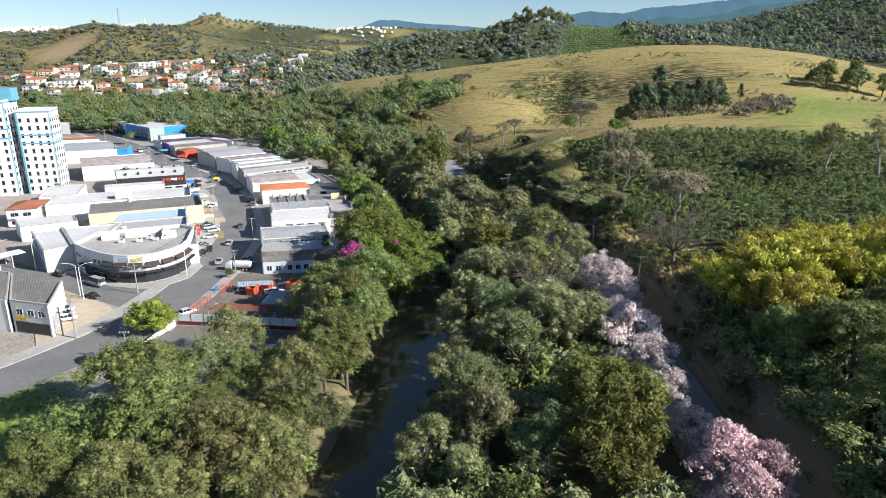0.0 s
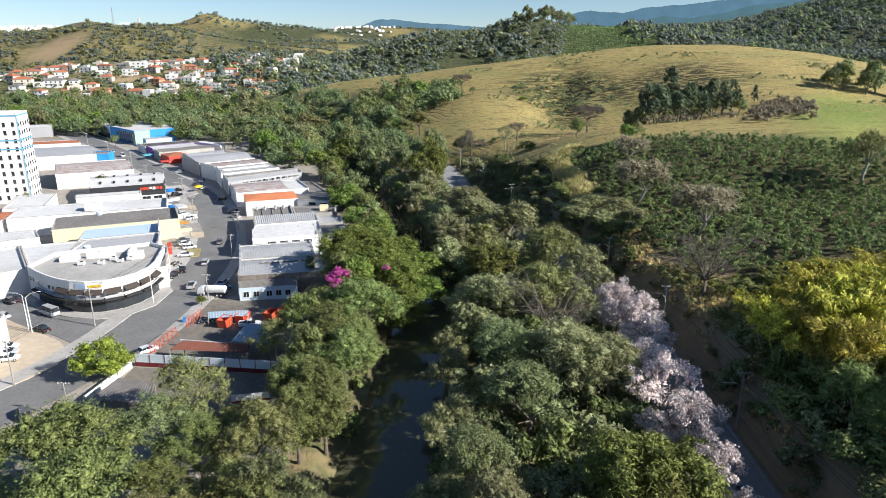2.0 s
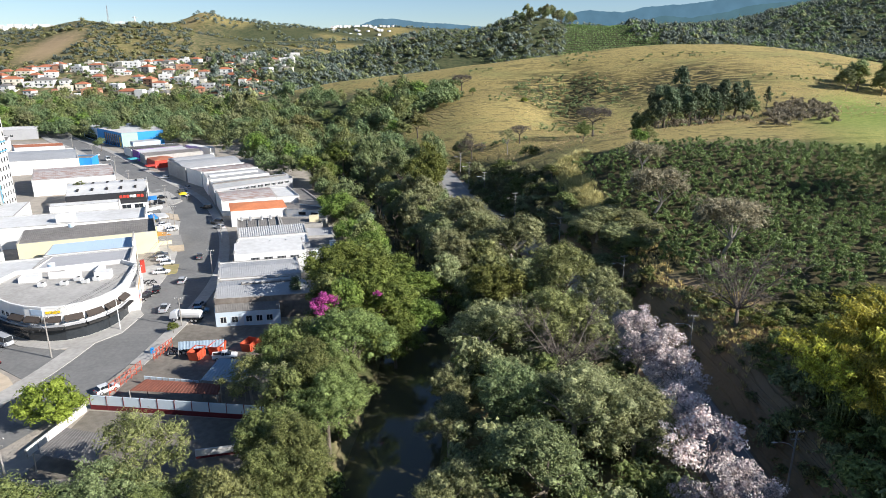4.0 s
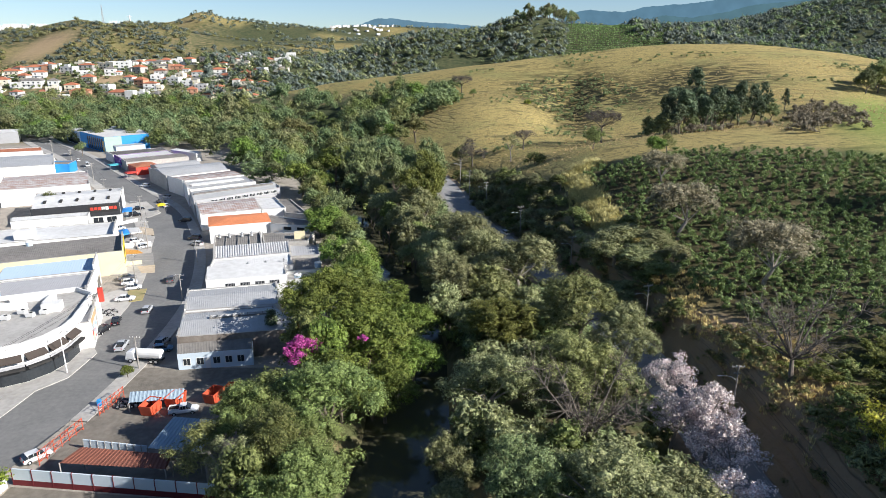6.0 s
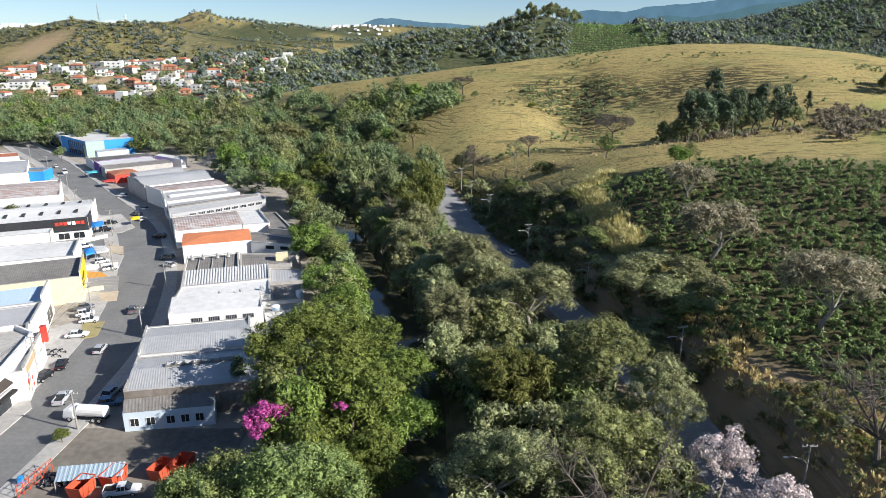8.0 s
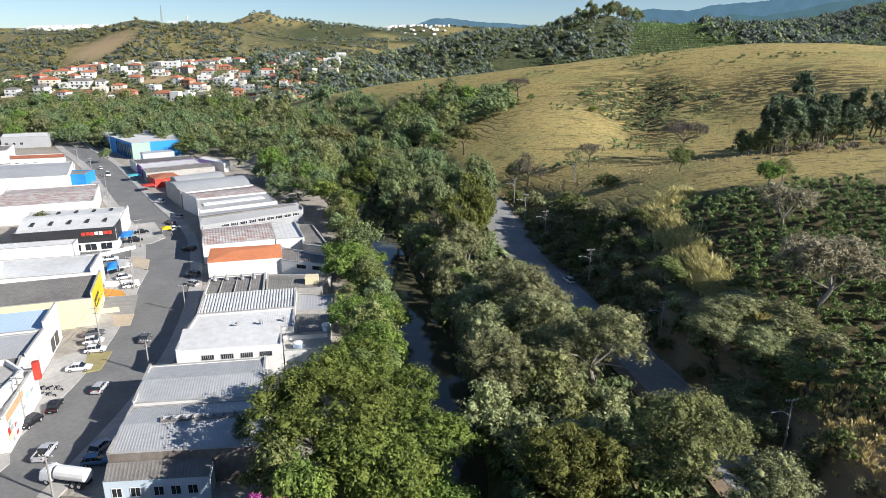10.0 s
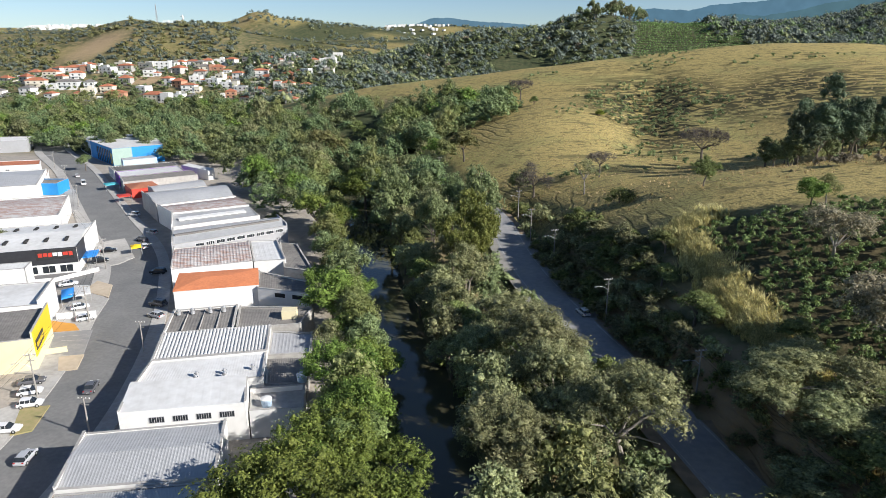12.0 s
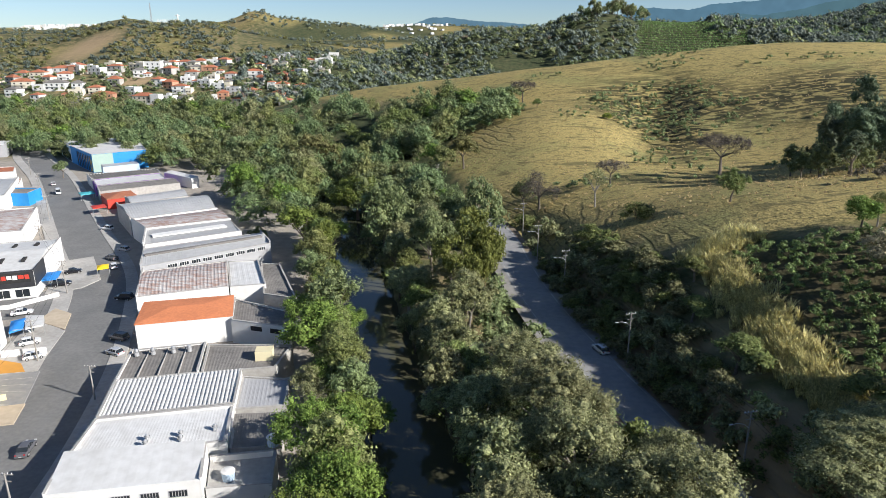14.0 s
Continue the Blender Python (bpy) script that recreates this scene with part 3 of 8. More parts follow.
strip("street", STREET_SOFT, 40, 540, -6.0, 6.0, 0.08, M_ASPHALT, "dark asphalt street curving through the shops", "street")
strip("pavement", STREET_SOFT, 60, 520, -10.0, -6.0, 0.22, M_CONCRETE, "pale concrete pavement along the street", "pavement", thick=0.3)
strip("pavement", STREET_SOFT, 148, 520, 6.0, 9.0, 0.22, M_CONCRETE, "pale concrete pavement along the street", "pavement", thick=0.3)


def water_material():
    m = bpy.data.materials.new("river_water")
    m.use_nodes = True
    n, l = m.node_tree.nodes, m.node_tree.links
    p = n["Principled BSDF"]
    p.inputs["Base Color"].default_value = (0.085, 0.082, 0.050, 1)
    p.inputs["Roughness"].default_value = 0.06
    p.inputs["Specular IOR Level"].default_value = 0.5
    t = n.new("ShaderNodeTexNoise")
    t.inputs["Scale"].default_value, t.inputs["Detail"].default_value = 0.8, 4
    geo = n.new("ShaderNodeNewGeometry")
    l.new(geo.outputs["Position"], t.inputs["Vector"])
    b = n.new("ShaderNodeBump")
    b.inputs["Strength"].default_value, b.inputs["Distance"].default_value = 0.08, 0.1
    l.new(t.outputs["Fac"], b.inputs["Height"])
    l.new(b.outputs[0], p.inputs["Normal"])
    return m


strip("water", RIVER_SOFT, -300, 470, -9.5, 9.5, -2.5, water_material(), "slow murky green-brown river between wooded banks", "river")

# ---- plants ----


OCT_V = np.array([(1, 0, 0), (-1, 0, 0), (0, 1, 0), (0, -1, 0), (0, 0, 1), (0, 0, -1)], float)
OCT_F = np.array([(0, 2, 4), (2, 1, 4), (1, 3, 4), (3, 0, 4), (2, 0, 5), (1, 2, 5), (3, 1, 5), (0, 3, 5)])
CORE = (OCT_V, OCT_F)
TET = (np.array([(1, 0, -0.6), (-0.5, 0.87, -0.6), (-0.5, -0.87, -0.6), (0, 0, 1.0)]), np.array([(0, 2, 1), (0, 1, 3), (1, 2, 3), (2, 0, 3)]))


def unit(v):
    return v / np.maximum(np.linalg.norm(v, axis=-1, keepdims=True), 1e-9)


def leaf_points(rng, centres, normals, length, width, droop=0.0):
    """Pointed leaves, one triangle each, at the centres, facing along the normals."""
    n = len(centres)
    t = unit(np.cross(normals, rng.normal(size=(n, 3))))
    t[:, 2] -= droop
    t = unit(t)
    s = unit(np.cross(normals, t))
    ln = (length * rng.uniform(0.65, 1.4, n))[:, None]
    wd = (width * rng.uniform(0.65, 1.4, n))[:, None]
    return np.stack([centres - t * ln * 0.7 - s * wd, centres - t * ln * 0.7 + s * wd, centres + t * ln * 1.3], 1)


def clump_crown(rng, clumps, radii, per_clump, length, width, spread=0.55, core=0.6, droop=0.0, shell=(0.5, 1.22), up=0.3, solid=None):
    """Leaves through the outer half of many uneven, flattened clumps, and a rough core in each. Returns leaves, core vertices and core faces."""
    centres, rad = np.asarray(clumps, float), np.asarray(radii, float)
    k = len(centres)
    dirs = unit(rng.normal(size=(k, per_clump, 3)) + np.array([0, 0, up]))
    squash = rng.uniform((0.8, 0.8, 0.55), (1.3, 1.3, 0.95), (k, 1, 3))
    r = rad[:, None, None] * (shell[0] + (shell[1] - shell[0]) * np.sqrt(rng.uniform(0, 1, (k, per_clump, 1))))
    pos = centres[:, None] + dirs * r * squash
    nrm = unit(dirs + np.array([0, 0, 0.3]) + spread * rng.normal(size=dirs.shape))
    quads = leaf_points(rng, pos.reshape(-1, 3), nrm.reshape(-1, 3), length, width, droop)
    core_v, core_f = solid or CORE
    jit = 1 + 0.25 * rng.normal(size=(k, len(core_v), 1)).clip(-1.2, 1.2)
    cv = centres[:, None] + core_v[None] * rad[:, None, None] * core * squash * jit
    cf = (core_f[None] + (np.arange(k) * len(core_v))[:, None, None]).reshape(-1, 3)
    return quads, cv.reshape(-1, 3), cf


def bough_spots(rng, count, boughs=9):
    """Clump centres on several boughs of a unit crown: each bough a billow of its own, with gaps between."""
    d = unit(rng.normal(size=(boughs, 3)))
    d[:, 2] = np.abs(d[:, 2]) * 1.2 - 0.35
    mid = d * rng.uniform(0.42, 0.68, (boughs, 1))
    mid[0] = (rng.normal(0, 0.1), rng.normal(0, 0.1), 0.55)
    size = rng.uniform(0.30, 0.48, boughs)
    which = rng.choice(boughs, count, p=size ** 2 / (size ** 2).sum())
    e = unit(rng.normal(size=(count, 3)) + 0.55 * mid[which] / 0.55 + np.array([0, 0, 0.25]))
    return mid[which] + e * size[which][:, None] * rng.uniform(0.65, 1.05, (count, 1))


def crown_mesh(name, mat, quads, cv, cf):
    n, k = quads.shape[:2]
    me = bpy.data.meshes.new(name)
    verts = np.concatenate([quads.reshape(-1, 3), cv])
    me.vertices.add(len(verts))
    me.vertices.foreach_set("co", verts.astype(np.float32).ravel())
    loops = np.concatenate([np.arange(k * n), cf.ravel() + k * n]).astype(np.int32)
    me.loops.add(len(loops))
    me.loops.foreach_set("vertex_index", loops)
    starts = np.concatenate([np.arange(0, k * n, k), k * n + np.arange(0, cf.size, 3)]).astype(np.int32)
    me.polygons.add(len(starts))
    me.polygons.foreach_set("loop_start", starts)
    me.update(calc_edges=True)
    me.materials.append(mat)
    return me


def tube(bm, points, radii, sides=6):
    """A tapered tube along points, added to a bmesh."""
    rings = []
    pts = [Vector(p) for p in points]
    for i, p in enumerate(pts):
        d = (pts[min(i + 1, len(pts) - 1)] - pts[max(i - 1, 0)]).normalized()
        a = d.orthogonal().normalized()
        b = d.cross(a)
        rings.append([bm.verts.new(p + (a * math.cos(2 * math.pi * j / sides) + b * math.sin(2 * math.pi * j / sides)) * radii[i]) for j in range(sides)])
    for r0, r1 in zip(rings, rings[1:]):
        for j in range(sides):
            bm.faces.new((r0[j], r0[(j + 1) % sides], r1[(j + 1) % sides], r1[j]))
    bm.faces.new(rings[-1])
    bm.faces.new(rings[0][::-1])


def limbs(rng, height_to, spread, limb_count, girth, crown_base, twigs=0):
    """Trunk, limbs and, if asked, twigs as one bmesh; also the limb ends."""
    bm = bmesh.new()
    lean = rng.normal(0, 0.04, 2)
    top = Vector((lean[0] * height_to, lean[1] * height_to, crown_base))
    tube(bm, [(0, 0, -1.0), (0, 0, crown_base * 0.4), top], [girth * 1.25, girth, girth * 0.8], 8)
    ends = []
    for i in range(limb_count):
        a = 2 * math.pi * (i + rng.uniform(-0.3, 0.3)) / limb_count
        reach = spread * rng.uniform(0.5, 0.95)
        end = Vector((math.cos(a) * reach, math.sin(a) * reach, crown_base + (height_to - crown_base) * rng.uniform(0.35, 0.95)))
        mid = top.lerp(end, 0.5) + Vector((0, 0, 0.12 * (height_to - crown_base))) * rng.uniform(-0.5, 1)
        tube(bm, [top, mid, end], [girth * 0.55, girth * 0.33, girth * 0.1], 5)
        ends.append(end)
        for _ in range(twigs):
            s = mid.lerp(end, rng.uniform(0.0, 0.95))
            e = s + Vector(rng.normal(0, 1, 3) * np.array([1, 1, 0.7]) + np.array([math.cos(a), math.sin(a), 0.8])).normalized() * spread * rng.uniform(0.2, 0.5)
            m2 = s.lerp(e, 0.5) + Vector(rng.normal(0, 0.05 * spread, 3))
            tube(bm, [s, m2, e], [girth * 0.17, girth * 0.1, girth * 0.03], 4)
            for _ in range(3):
                f = m2.lerp(e, rng.uniform(0, 1))
                g = f + Vector(rng.normal(0, 1, 3) + np.array([math.cos(a) * 0.5, math.sin(a) * 0.5, 0.5])).normalized() * spread * rng.uniform(0.08, 0.2)
                tube(bm, [f, g], [girth * 0.06, girth * 0.02], 3)
    return bm, ends


TEMPLATES = {}


def tree_template(key, seed, crown_r=5.0, crown_h=7.0, base=4.0, clumps=34, clump_r=1.7, per_clump=75, leaf=(0.34, 0.2), mat=None, bark=None, form="round",
                  girth=0.28, droop=0.0, spread=0.45, core=0.7, twigs=0):
    """One tree about its foot: trunk mesh and crown mesh, kept for copies."""
    rng = np.random.default_rng(seed)
    cs, rs = [], []
    spots = bough_spots(rng, clumps, 11 if clumps > 100 else 7)
    for i in range(clumps):
        if form == "umbrella":
            a, q = rng.uniform(0, 2 * math.pi), math.sqrt(rng.uniform(0.02, 1))
            c = np.array([math.cos(a) * q, math.sin(a) * q, 0.75 + 0.25 * math.sqrt(1 - 0.8 * q * q) - rng.uniform(0, 0.35)])
        elif form == "dome":
            d = unit(rng.normal(size=3))
            c = np.array([d[0], d[1], 0.30 + 0.68 * abs(d[2])]) * rng.uniform(0.7, 1.0)
        elif form == "cone":
            h = rng.uniform(0, 1) ** 0.8
            a, q = rng.uniform(0, 2 * math.pi), (1 - h) * rng.uniform(0.55, 1)
            c = np.array([math.cos(a) * q, math.sin(a) * q, h])
        else:
            c = spots[i] * np.array([1, 1, 0.55]) + np.array([0, 0, 0.42])
        c = c * np.array([crown_r, crown_r, crown_h]) + np.array([0, 0, base])
        cs.append(c + rng.normal(0, 0.25, 3))
        rs.append(clump_r * rng.uniform(0.55, 1.35))
    quads, cv, cf = clump_crown(rng, cs, rs, per_clump, leaf[0], leaf[1], spread, core, droop)
    bm, _ = limbs(rng, base + crown_h * 0.75, crown_r * 0.8, 6, girth, base + 0.12 * crown_h, twigs)
    trunk = bpy.data.meshes.new("trunk")
    bm.to_mesh(trunk)
    bm.free()
    trunk.materials.append(bark or M_BARK)
    TEMPLATES[key] = (trunk, crown_mesh("crown", mat, quads, cv, cf), crown_r)


def plant(key, x, y, radius, label, category="tree", name="tree", group="", stretch=1.0, seed=0, z=None):
    """Plant a copy of a template: an Empty at its foot, with trunk and crown under it."""
    trunk, crown, r0 = TEMPLATES[key]
    rng = random.Random(hash((round(x, 1), round(y, 1), seed)) & 0xFFFFFF)
    s = radius / r0
    foot = new(name)
    foot.matrix_world = Matrix.LocRotScale((x, y, float(height(x, y)) - 0.1 if z is None else z), Euler((0, 0, rng.uniform(0, 6.28))), (s, s, s * stretch))
    for n, me in (("trunk", trunk), ("crown", crown)):
        if me:
            ob = new(me.name.split(".")[0] if me.name[:5] in ("culms", "leave") else n, me)
            ob.parent = foot
            if me.name[:5] == "culms":
                tagged(ob, kind="stuff")
    return tagged(foot, label, category, group)


FINE = dict(crown_r=7.0, crown_h=10.5, base=4.0, clumps=150, clump_r=1.08, per_clump=64, core=0.55, girth=0.36)
LIGHT = dict(crown_r=5.0, crown_h=8.0, base=3.0, clumps=56, clump_r=1.15, per_clump=54, core=0.6)
for v in range(3):
    tree_template(f"broad{v}", 10 + v, leaf=(0.19, 0.112), mat=G_BROAD, **FINE)
    tree_template(f"grey{v}", 20 + v, leaf=(0.205, 0.105), mat=G_GREY, bark=M_BARK_PALE, **FINE)
    tree_template(f"dark{v}", 30 + v, leaf=(0.20, 0.115), mat=G_DARK, **{**FINE, "clumps": 130, "clump_r": 1.15})
for v in range(2):
    tree_template(f"lush{v}", 40 + v, leaf=(0.185, 0.11), mat=G_LUSH, form="umbrella" if v else "round", **{**FINE, "crown_h": 9.0})
    tree_template(f"olive{v}", 50 + v, leaf=(0.21, 0.095), mat=G_OLIVE, spread=0.7, **FINE)
    tree_template(f"yellow{v}", 60 + v, leaf=(0.30, 0.10), mat=G_YELLOW, spread=0.9, **{**FINE, "clumps": 190, "clump_r": 0.85, "per_clump": 52})
    tree_template(f"lilac{v}", 70 + v, clumps=110, clump_r=0.62, per_clump=44, leaf=(0.15, 0.11), mat=G_LILAC, bark=M_BARK_PALE, core=0.3, twigs=2)
    tree_template(f"pine{v}", 80 + v, crown_r=3.6, crown_h=10, base=2.4, clumps=64, clump_r=0.85, per_clump=40, leaf=(0.30, 0.09), mat=G_PINE, spread=0.6)
    tree_template(f"spire{v}", 84 + v, crown_r=3.6, crown_h=11, base=3.0, clumps=40, clump_r=1.1, per_clump=44, leaf=(0.34, 0.09), mat=G_PINE, form="cone")
NEAR = {**FINE, "clumps": 175, "clump_r": 1.0, "per_clump": 92}
for v in range(2):
    tree_template(f"near_broad{v}", 210 + v, leaf=(0.138, 0.082), mat=G_BROAD, **NEAR)
    tree_template(f"near_grey{v}", 220 + v, leaf=(0.135, 0.074), mat=G_GREY, bark=M_BARK_PALE, **NEAR)
    tree_template(f"near_dark{v}", 230 + v, leaf=(0.142, 0.084), mat=G_DARK, **NEAR)
    tree_template(f"near_olive{v}", 240 + v, leaf=(0.138, 0.070), mat=G_OLIVE, spread=0.7, **NEAR)
for v, mat in enumerate((G_LUSH, G_GREY, G_BROAD, G_DARK, G_OLIVE)):
    tree_template(f"bank{v}", 110 + v, leaf=(0.25, 0.14), mat=mat, **LIGHT)
for v, mat in enumerate((G_BROAD, G_GREY, G_DARK, G_OLIVE)):
    tree_template(f"fill{v}", 130 + v, crown_r=5.0, crown_h=9.5, base=1.2, clumps=64, clump_r=1.15, per_clump=48, leaf=(0.26, 0.14), mat=mat)
tree_template("twig0", 96, crown_h=5, base=4.0, clumps=80, clump_r=0.8, per_clump=34, leaf=(0.42, 0.035), mat=G_TWIG, form="umbrella", core=0.0, twigs=7, girth=0.3)
tree_template("twig1", 97, crown_h=8, base=2.2, clumps=80, clump_r=0.8, per_clump=34, leaf=(0.46, 0.035), mat=G_TWIG, core=0.0, twigs=8, girth=0.3)
tree_template("pink0", 75, clumps=95, clump_r=0.75, per_clump=60, leaf=(0.16, 0.12), mat=G_PINK, bark=M_BARK_PALE, core=0.45)
tree_template("feather0", 90, clumps=70, clump_r=0.9, per_clump=70, leaf=(0.24, 0.05), mat=G_OLIVE, core=0.4, droop=0.5, twigs=4, bark=M_BARK_PALE)
tree_template("feather1", 91, crown_h=10, clumps=52, clump_r=0.8, per_clump=56, leaf=(0.22, 0.06), mat=G_GREY, core=0.35, twigs=4, bark=M_BARK_PALE)
tree_template("tan0", 92, crown_h=6.5, base=2.4, clumps=110, clump_r=0.95, per_clump=60, leaf=(0.20, 0.08), mat=G_TAN, form="umbrella", core=0.5, twigs=2, bark=M_BARK_PALE)
tree_template("lime0", 93, crown_h=7.0, base=0.8, clumps=70, clump_r=1.25, per_clump=70, leaf=(0.22, 0.12), mat=G_LIME, form="dome")
tree_template("magenta0", 94, crown_h=6.0, base=1.0, clumps=54, clump_r=0.85, per_clump=60, leaf=(0.22, 0.15), mat=G_MAGENTA, core=0.5)
for v in range(2):
    tree_template(f"shrub{v}", 100 + v, crown_r=2.4, crown_h=3.0, base=0.2, clumps=16, clump_r=0.95, per_clump=60, leaf=(0.22, 0.12), mat=G_GREY if v else G_BROAD, girth=0.08)
# a leafless tree: its trunk, and a crown of bare limbs and twigs
bare_meshes = []
for name, first, last in (("trunk", 0, 24), ("crown", 24, None)):
    bmb, _ = limbs(np.random.default_rng(5), 9.4, 5.4, 12, 0.21, 2.2, twigs=20)
    bmb.verts.ensure_lookup_table()
    kept = set(bmb.verts[first:last])
    bmesh.ops.delete(bmb, geom=[v for v in bmb.verts if v not in kept], context="VERTS")
    bare_meshes.append(bpy.data.meshes.new(name))
    bmb.to_mesh(bare_meshes[-1])
    bmb.free()
    bare_meshes[-1].materials.append(M_BARK_GREY)
TEMPLATES["bare0"] = (bare_meshes[0], bare_meshes[1], 5.0)

KEY_TREES = {
    "broad": ("tall dense green broadleaf tree on the river bank",
              [(-27.5, 137, 6.4), (-20.5, 127, 6.8), (-22.5, 111.5, 6.2), (-21, 101, 5.8), (-17.5, 131, 5.6), (-50.8, 67.8, 6.1), (-48.3, 75, 8.1), (-40.1, 77.6, 9.7), (-48.1, 91.9, 9.1), (-19, 106.8, 6.3), (-14.6, 104.5, 6.1), (-12.5, 123.8, 5.9),
               (-16.2, 119.2, 6.8), (-14.2, 137.7, 8.9), (-24.9, 139.7, 7.8), (52.5, 92, 5.0), (60.4, 86, 7.6), (57.2, 71.8, 7.3), (70, 90, 6.6)]),
    "lush": ("bright green spreading tree on the river bank",
             [(-6.8, 176, 8.6), (-13.6, 184.5, 7.4), (-4.8, 163.5, 7.4), (-20.5, 188.5, 6.4), (-12.7, 162.4, 10.6), (-21.3, 171.3, 9.7), (-9, 151.1, 6.9), (-23.9, 209.9, 6.1), (-19.2, 200.7, 6.6), (-56, 312.2, 8.4), (-50.9, 364.4, 12.0),
              (-38.7, 256.5, 4.8), (-28, 231.3, 4.9)]),
    "olive": ("olive-toned broadleaf tree with fine leaves",
              [(-30.2, 73.6, 8.2), (-23.2, 74.4, 7.2), (-18.9, 71, 4.3), (-25, 96.8, 6.4), (26.5, 168.1, 9.6), (20.7, 146.3, 8.9), (-82.3, 425.2, 14), (-13.9, 407.3, 7.7)]),
    "dark": ("dark green leafy tree in the riverside thicket",
             [(-16.4, 84.5, 6.1), (3.5, 87.1, 6.6), (13.4, 75.5, 5.7), (12.3, 102.1, 8.6), (10.7, 119.8, 6.9), (-4.2, 309, 7.2), (-13, 318, 6.2), (-9.5, 327, 5.4), (-20, 332, 6.4), (-26, 346, 6.6), (-17, 345, 5.0), (-36, 362, 7.0), (-27.5, 372, 6.2), (9.5, 352, 4.6), (-46, 384, 7.0), 
              (-31.8, 312.4, 8.2), (-16.1, 290, 6.4)]),
    "grey": ("grey-green broadleaf tree with pale leaf tops",
             [(-2.5, 77, 4.6), (0.2, 85, 4.4), (1.5, 101, 4.8), (1, 119, 4.8), (-0.5, 132, 4.2), (6.1, 81, 6), (2.4, 72.8, 4), (4.8, 99.9, 3.2), (19, 115.1, 9.4), (27.1, 112.8, 7.7), (8.4, 142.8, 7.9), (32.3, 158.7, 6.9), (18.9, 194.9, 9.6), (8.4, 215.2, 9.6),
              (3.9, 230, 8.0), (9.9, 206.9, 8.8), (20.8, 203.3, 6.3), (3, 192.1, 8), (-7.2, 240.9, 5.9), (-5.3, 258.2, 6.6), (-10.1, 278.9, 5.7), (-30.6, 229.2, 4.0),
              (-18.5, 309.1, 9.1)]),
    "yellow": ("yellow-green tree with upright leafy sprays", [(22.6, 81.0, 9.4), (23.5, 73.9, 8.9), (32.6, 92.4, 4.3), (-6.2, 267, 8.2), (11, 164, 8.0)]),
    "lilac": ("pale lilac blossoming tree beside the country road", [(36, 145, 5.0), (38, 134, 5.6), (33.6, 136, 4.8), (37.5, 126.5, 5.2), (34.6, 117, 5.0), (34, 108, 5.8), (35.5, 98, 5.2), (30, 99, 4.0), (34.4, 89, 4.6), (34.5, 81, 4.2)]),
    "pine": ("dark pine on the pasture hillside",
             [(94, 329, 4.2), (99, 338, 4.8), (107, 338, 4.2), (114, 351, 6.6), (122, 345, 4.6), (110, 360, 5.0), (128, 362, 4.6), (136, 354, 4.6), (142, 368, 4.4), (150, 362, 4.0)]),
}
LIGHT_OF = {"lush": "bank0", "grey": "bank1", "broad": "bank2", "dark": "bank3", "olive": "bank4"}
variants = {"broad": 3, "grey": 3, "dark": 3}
for key, (label, spots) in KEY_TREES.items():
    for i, (x, y, r) in enumerate(spots):
        if y < 150 and key != "pine":
            off = x - float(along(RIVER, y))
            if abs(off) < 5.5 + 0.6 * r:
                x = float(along(RIVER, y)) + math.copysign(5.5 + 0.6 * r, off)
        far = y > 265 and key in LIGHT_OF
        near = y < 222 and key in ("broad", "grey", "dark", "olive")
        plant(LIGHT_OF[key] if far and i % 2 else f"near_{key}{i % 2}" if near else f"{key}{i % variants.get(key, 2)}", x, y, r * 0.95, label, group="riverside trees" if key != "pine" else "pines", stretch=1.3 if key == "pine" else 1.55 if 262 < y < 320 and key in ("yellow", "dark") else 1.1 if r < 7 else 0.9)
for x, y, r in ((35.5, 70, 5.4), (40.6, 68, 4.8), (35, 63, 5.0)):
    plant("pink0", x, y, r, "pink blossoming tree beside the country road")
plant("feather0", -38.8, 107.9, 6.4, "feathery tan-green tree over the yard", stretch=0.95)
plant("feather1", -25.7, 124.3, 5.0, "thin grey-green tree with bare upper twigs", stretch=0.95)
plant("feather1", -28.8, 225, 3.6, "pale grey-green tree with thin crown on the river bank", stretch=0.85)
plant("spire0", -33.5, 174.5, 2.8, "narrow dark evergreen beside the warehouse", stretch=0.75, z=0.0)
plant("feather0", -31.5, 131.0, 4.8, "feathery pale green tree over the yard shed", stretch=0.9)
plant("lime0", -63.0, 127.5, 4.7, "round lime-green street tree by the kerb", stretch=1.0, z=0.0)
plant("magenta0", -22.5, 152.0, 3.4, "magenta bougainvillea climbing through the trees", "bougainvillea", "bougainvillea", z=8.0)
plant("magenta0", -12.0, 150.0, 0.9, "magenta bougainvillea climbing through the trees", "bougainvillea", "bougainvillea", z=13.0)
for x, y, r in ((58.5, 207, 7.6), (64.5, 175.5, 7.6), (63, 236, 5.6)):
    plant("tan0", x, y, r, "dry tan umbrella-shaped tree among the coffee", group="dry trees")
for key, x, y, r in (("bare0", 53.3, 142.7, 8.4), ("twig0", 74.2, 355, 8.2), ("twig1", 14.4, 347, 6.4), ("bare0", 21.5, 136.5, 8.6), ("twig0", 38, 352, 5.0), ("twig0", 14, 505, 6.5)):
    plant(key, x, y, r, "leafless brown tree with fine spreading twigs", group="bare trees")
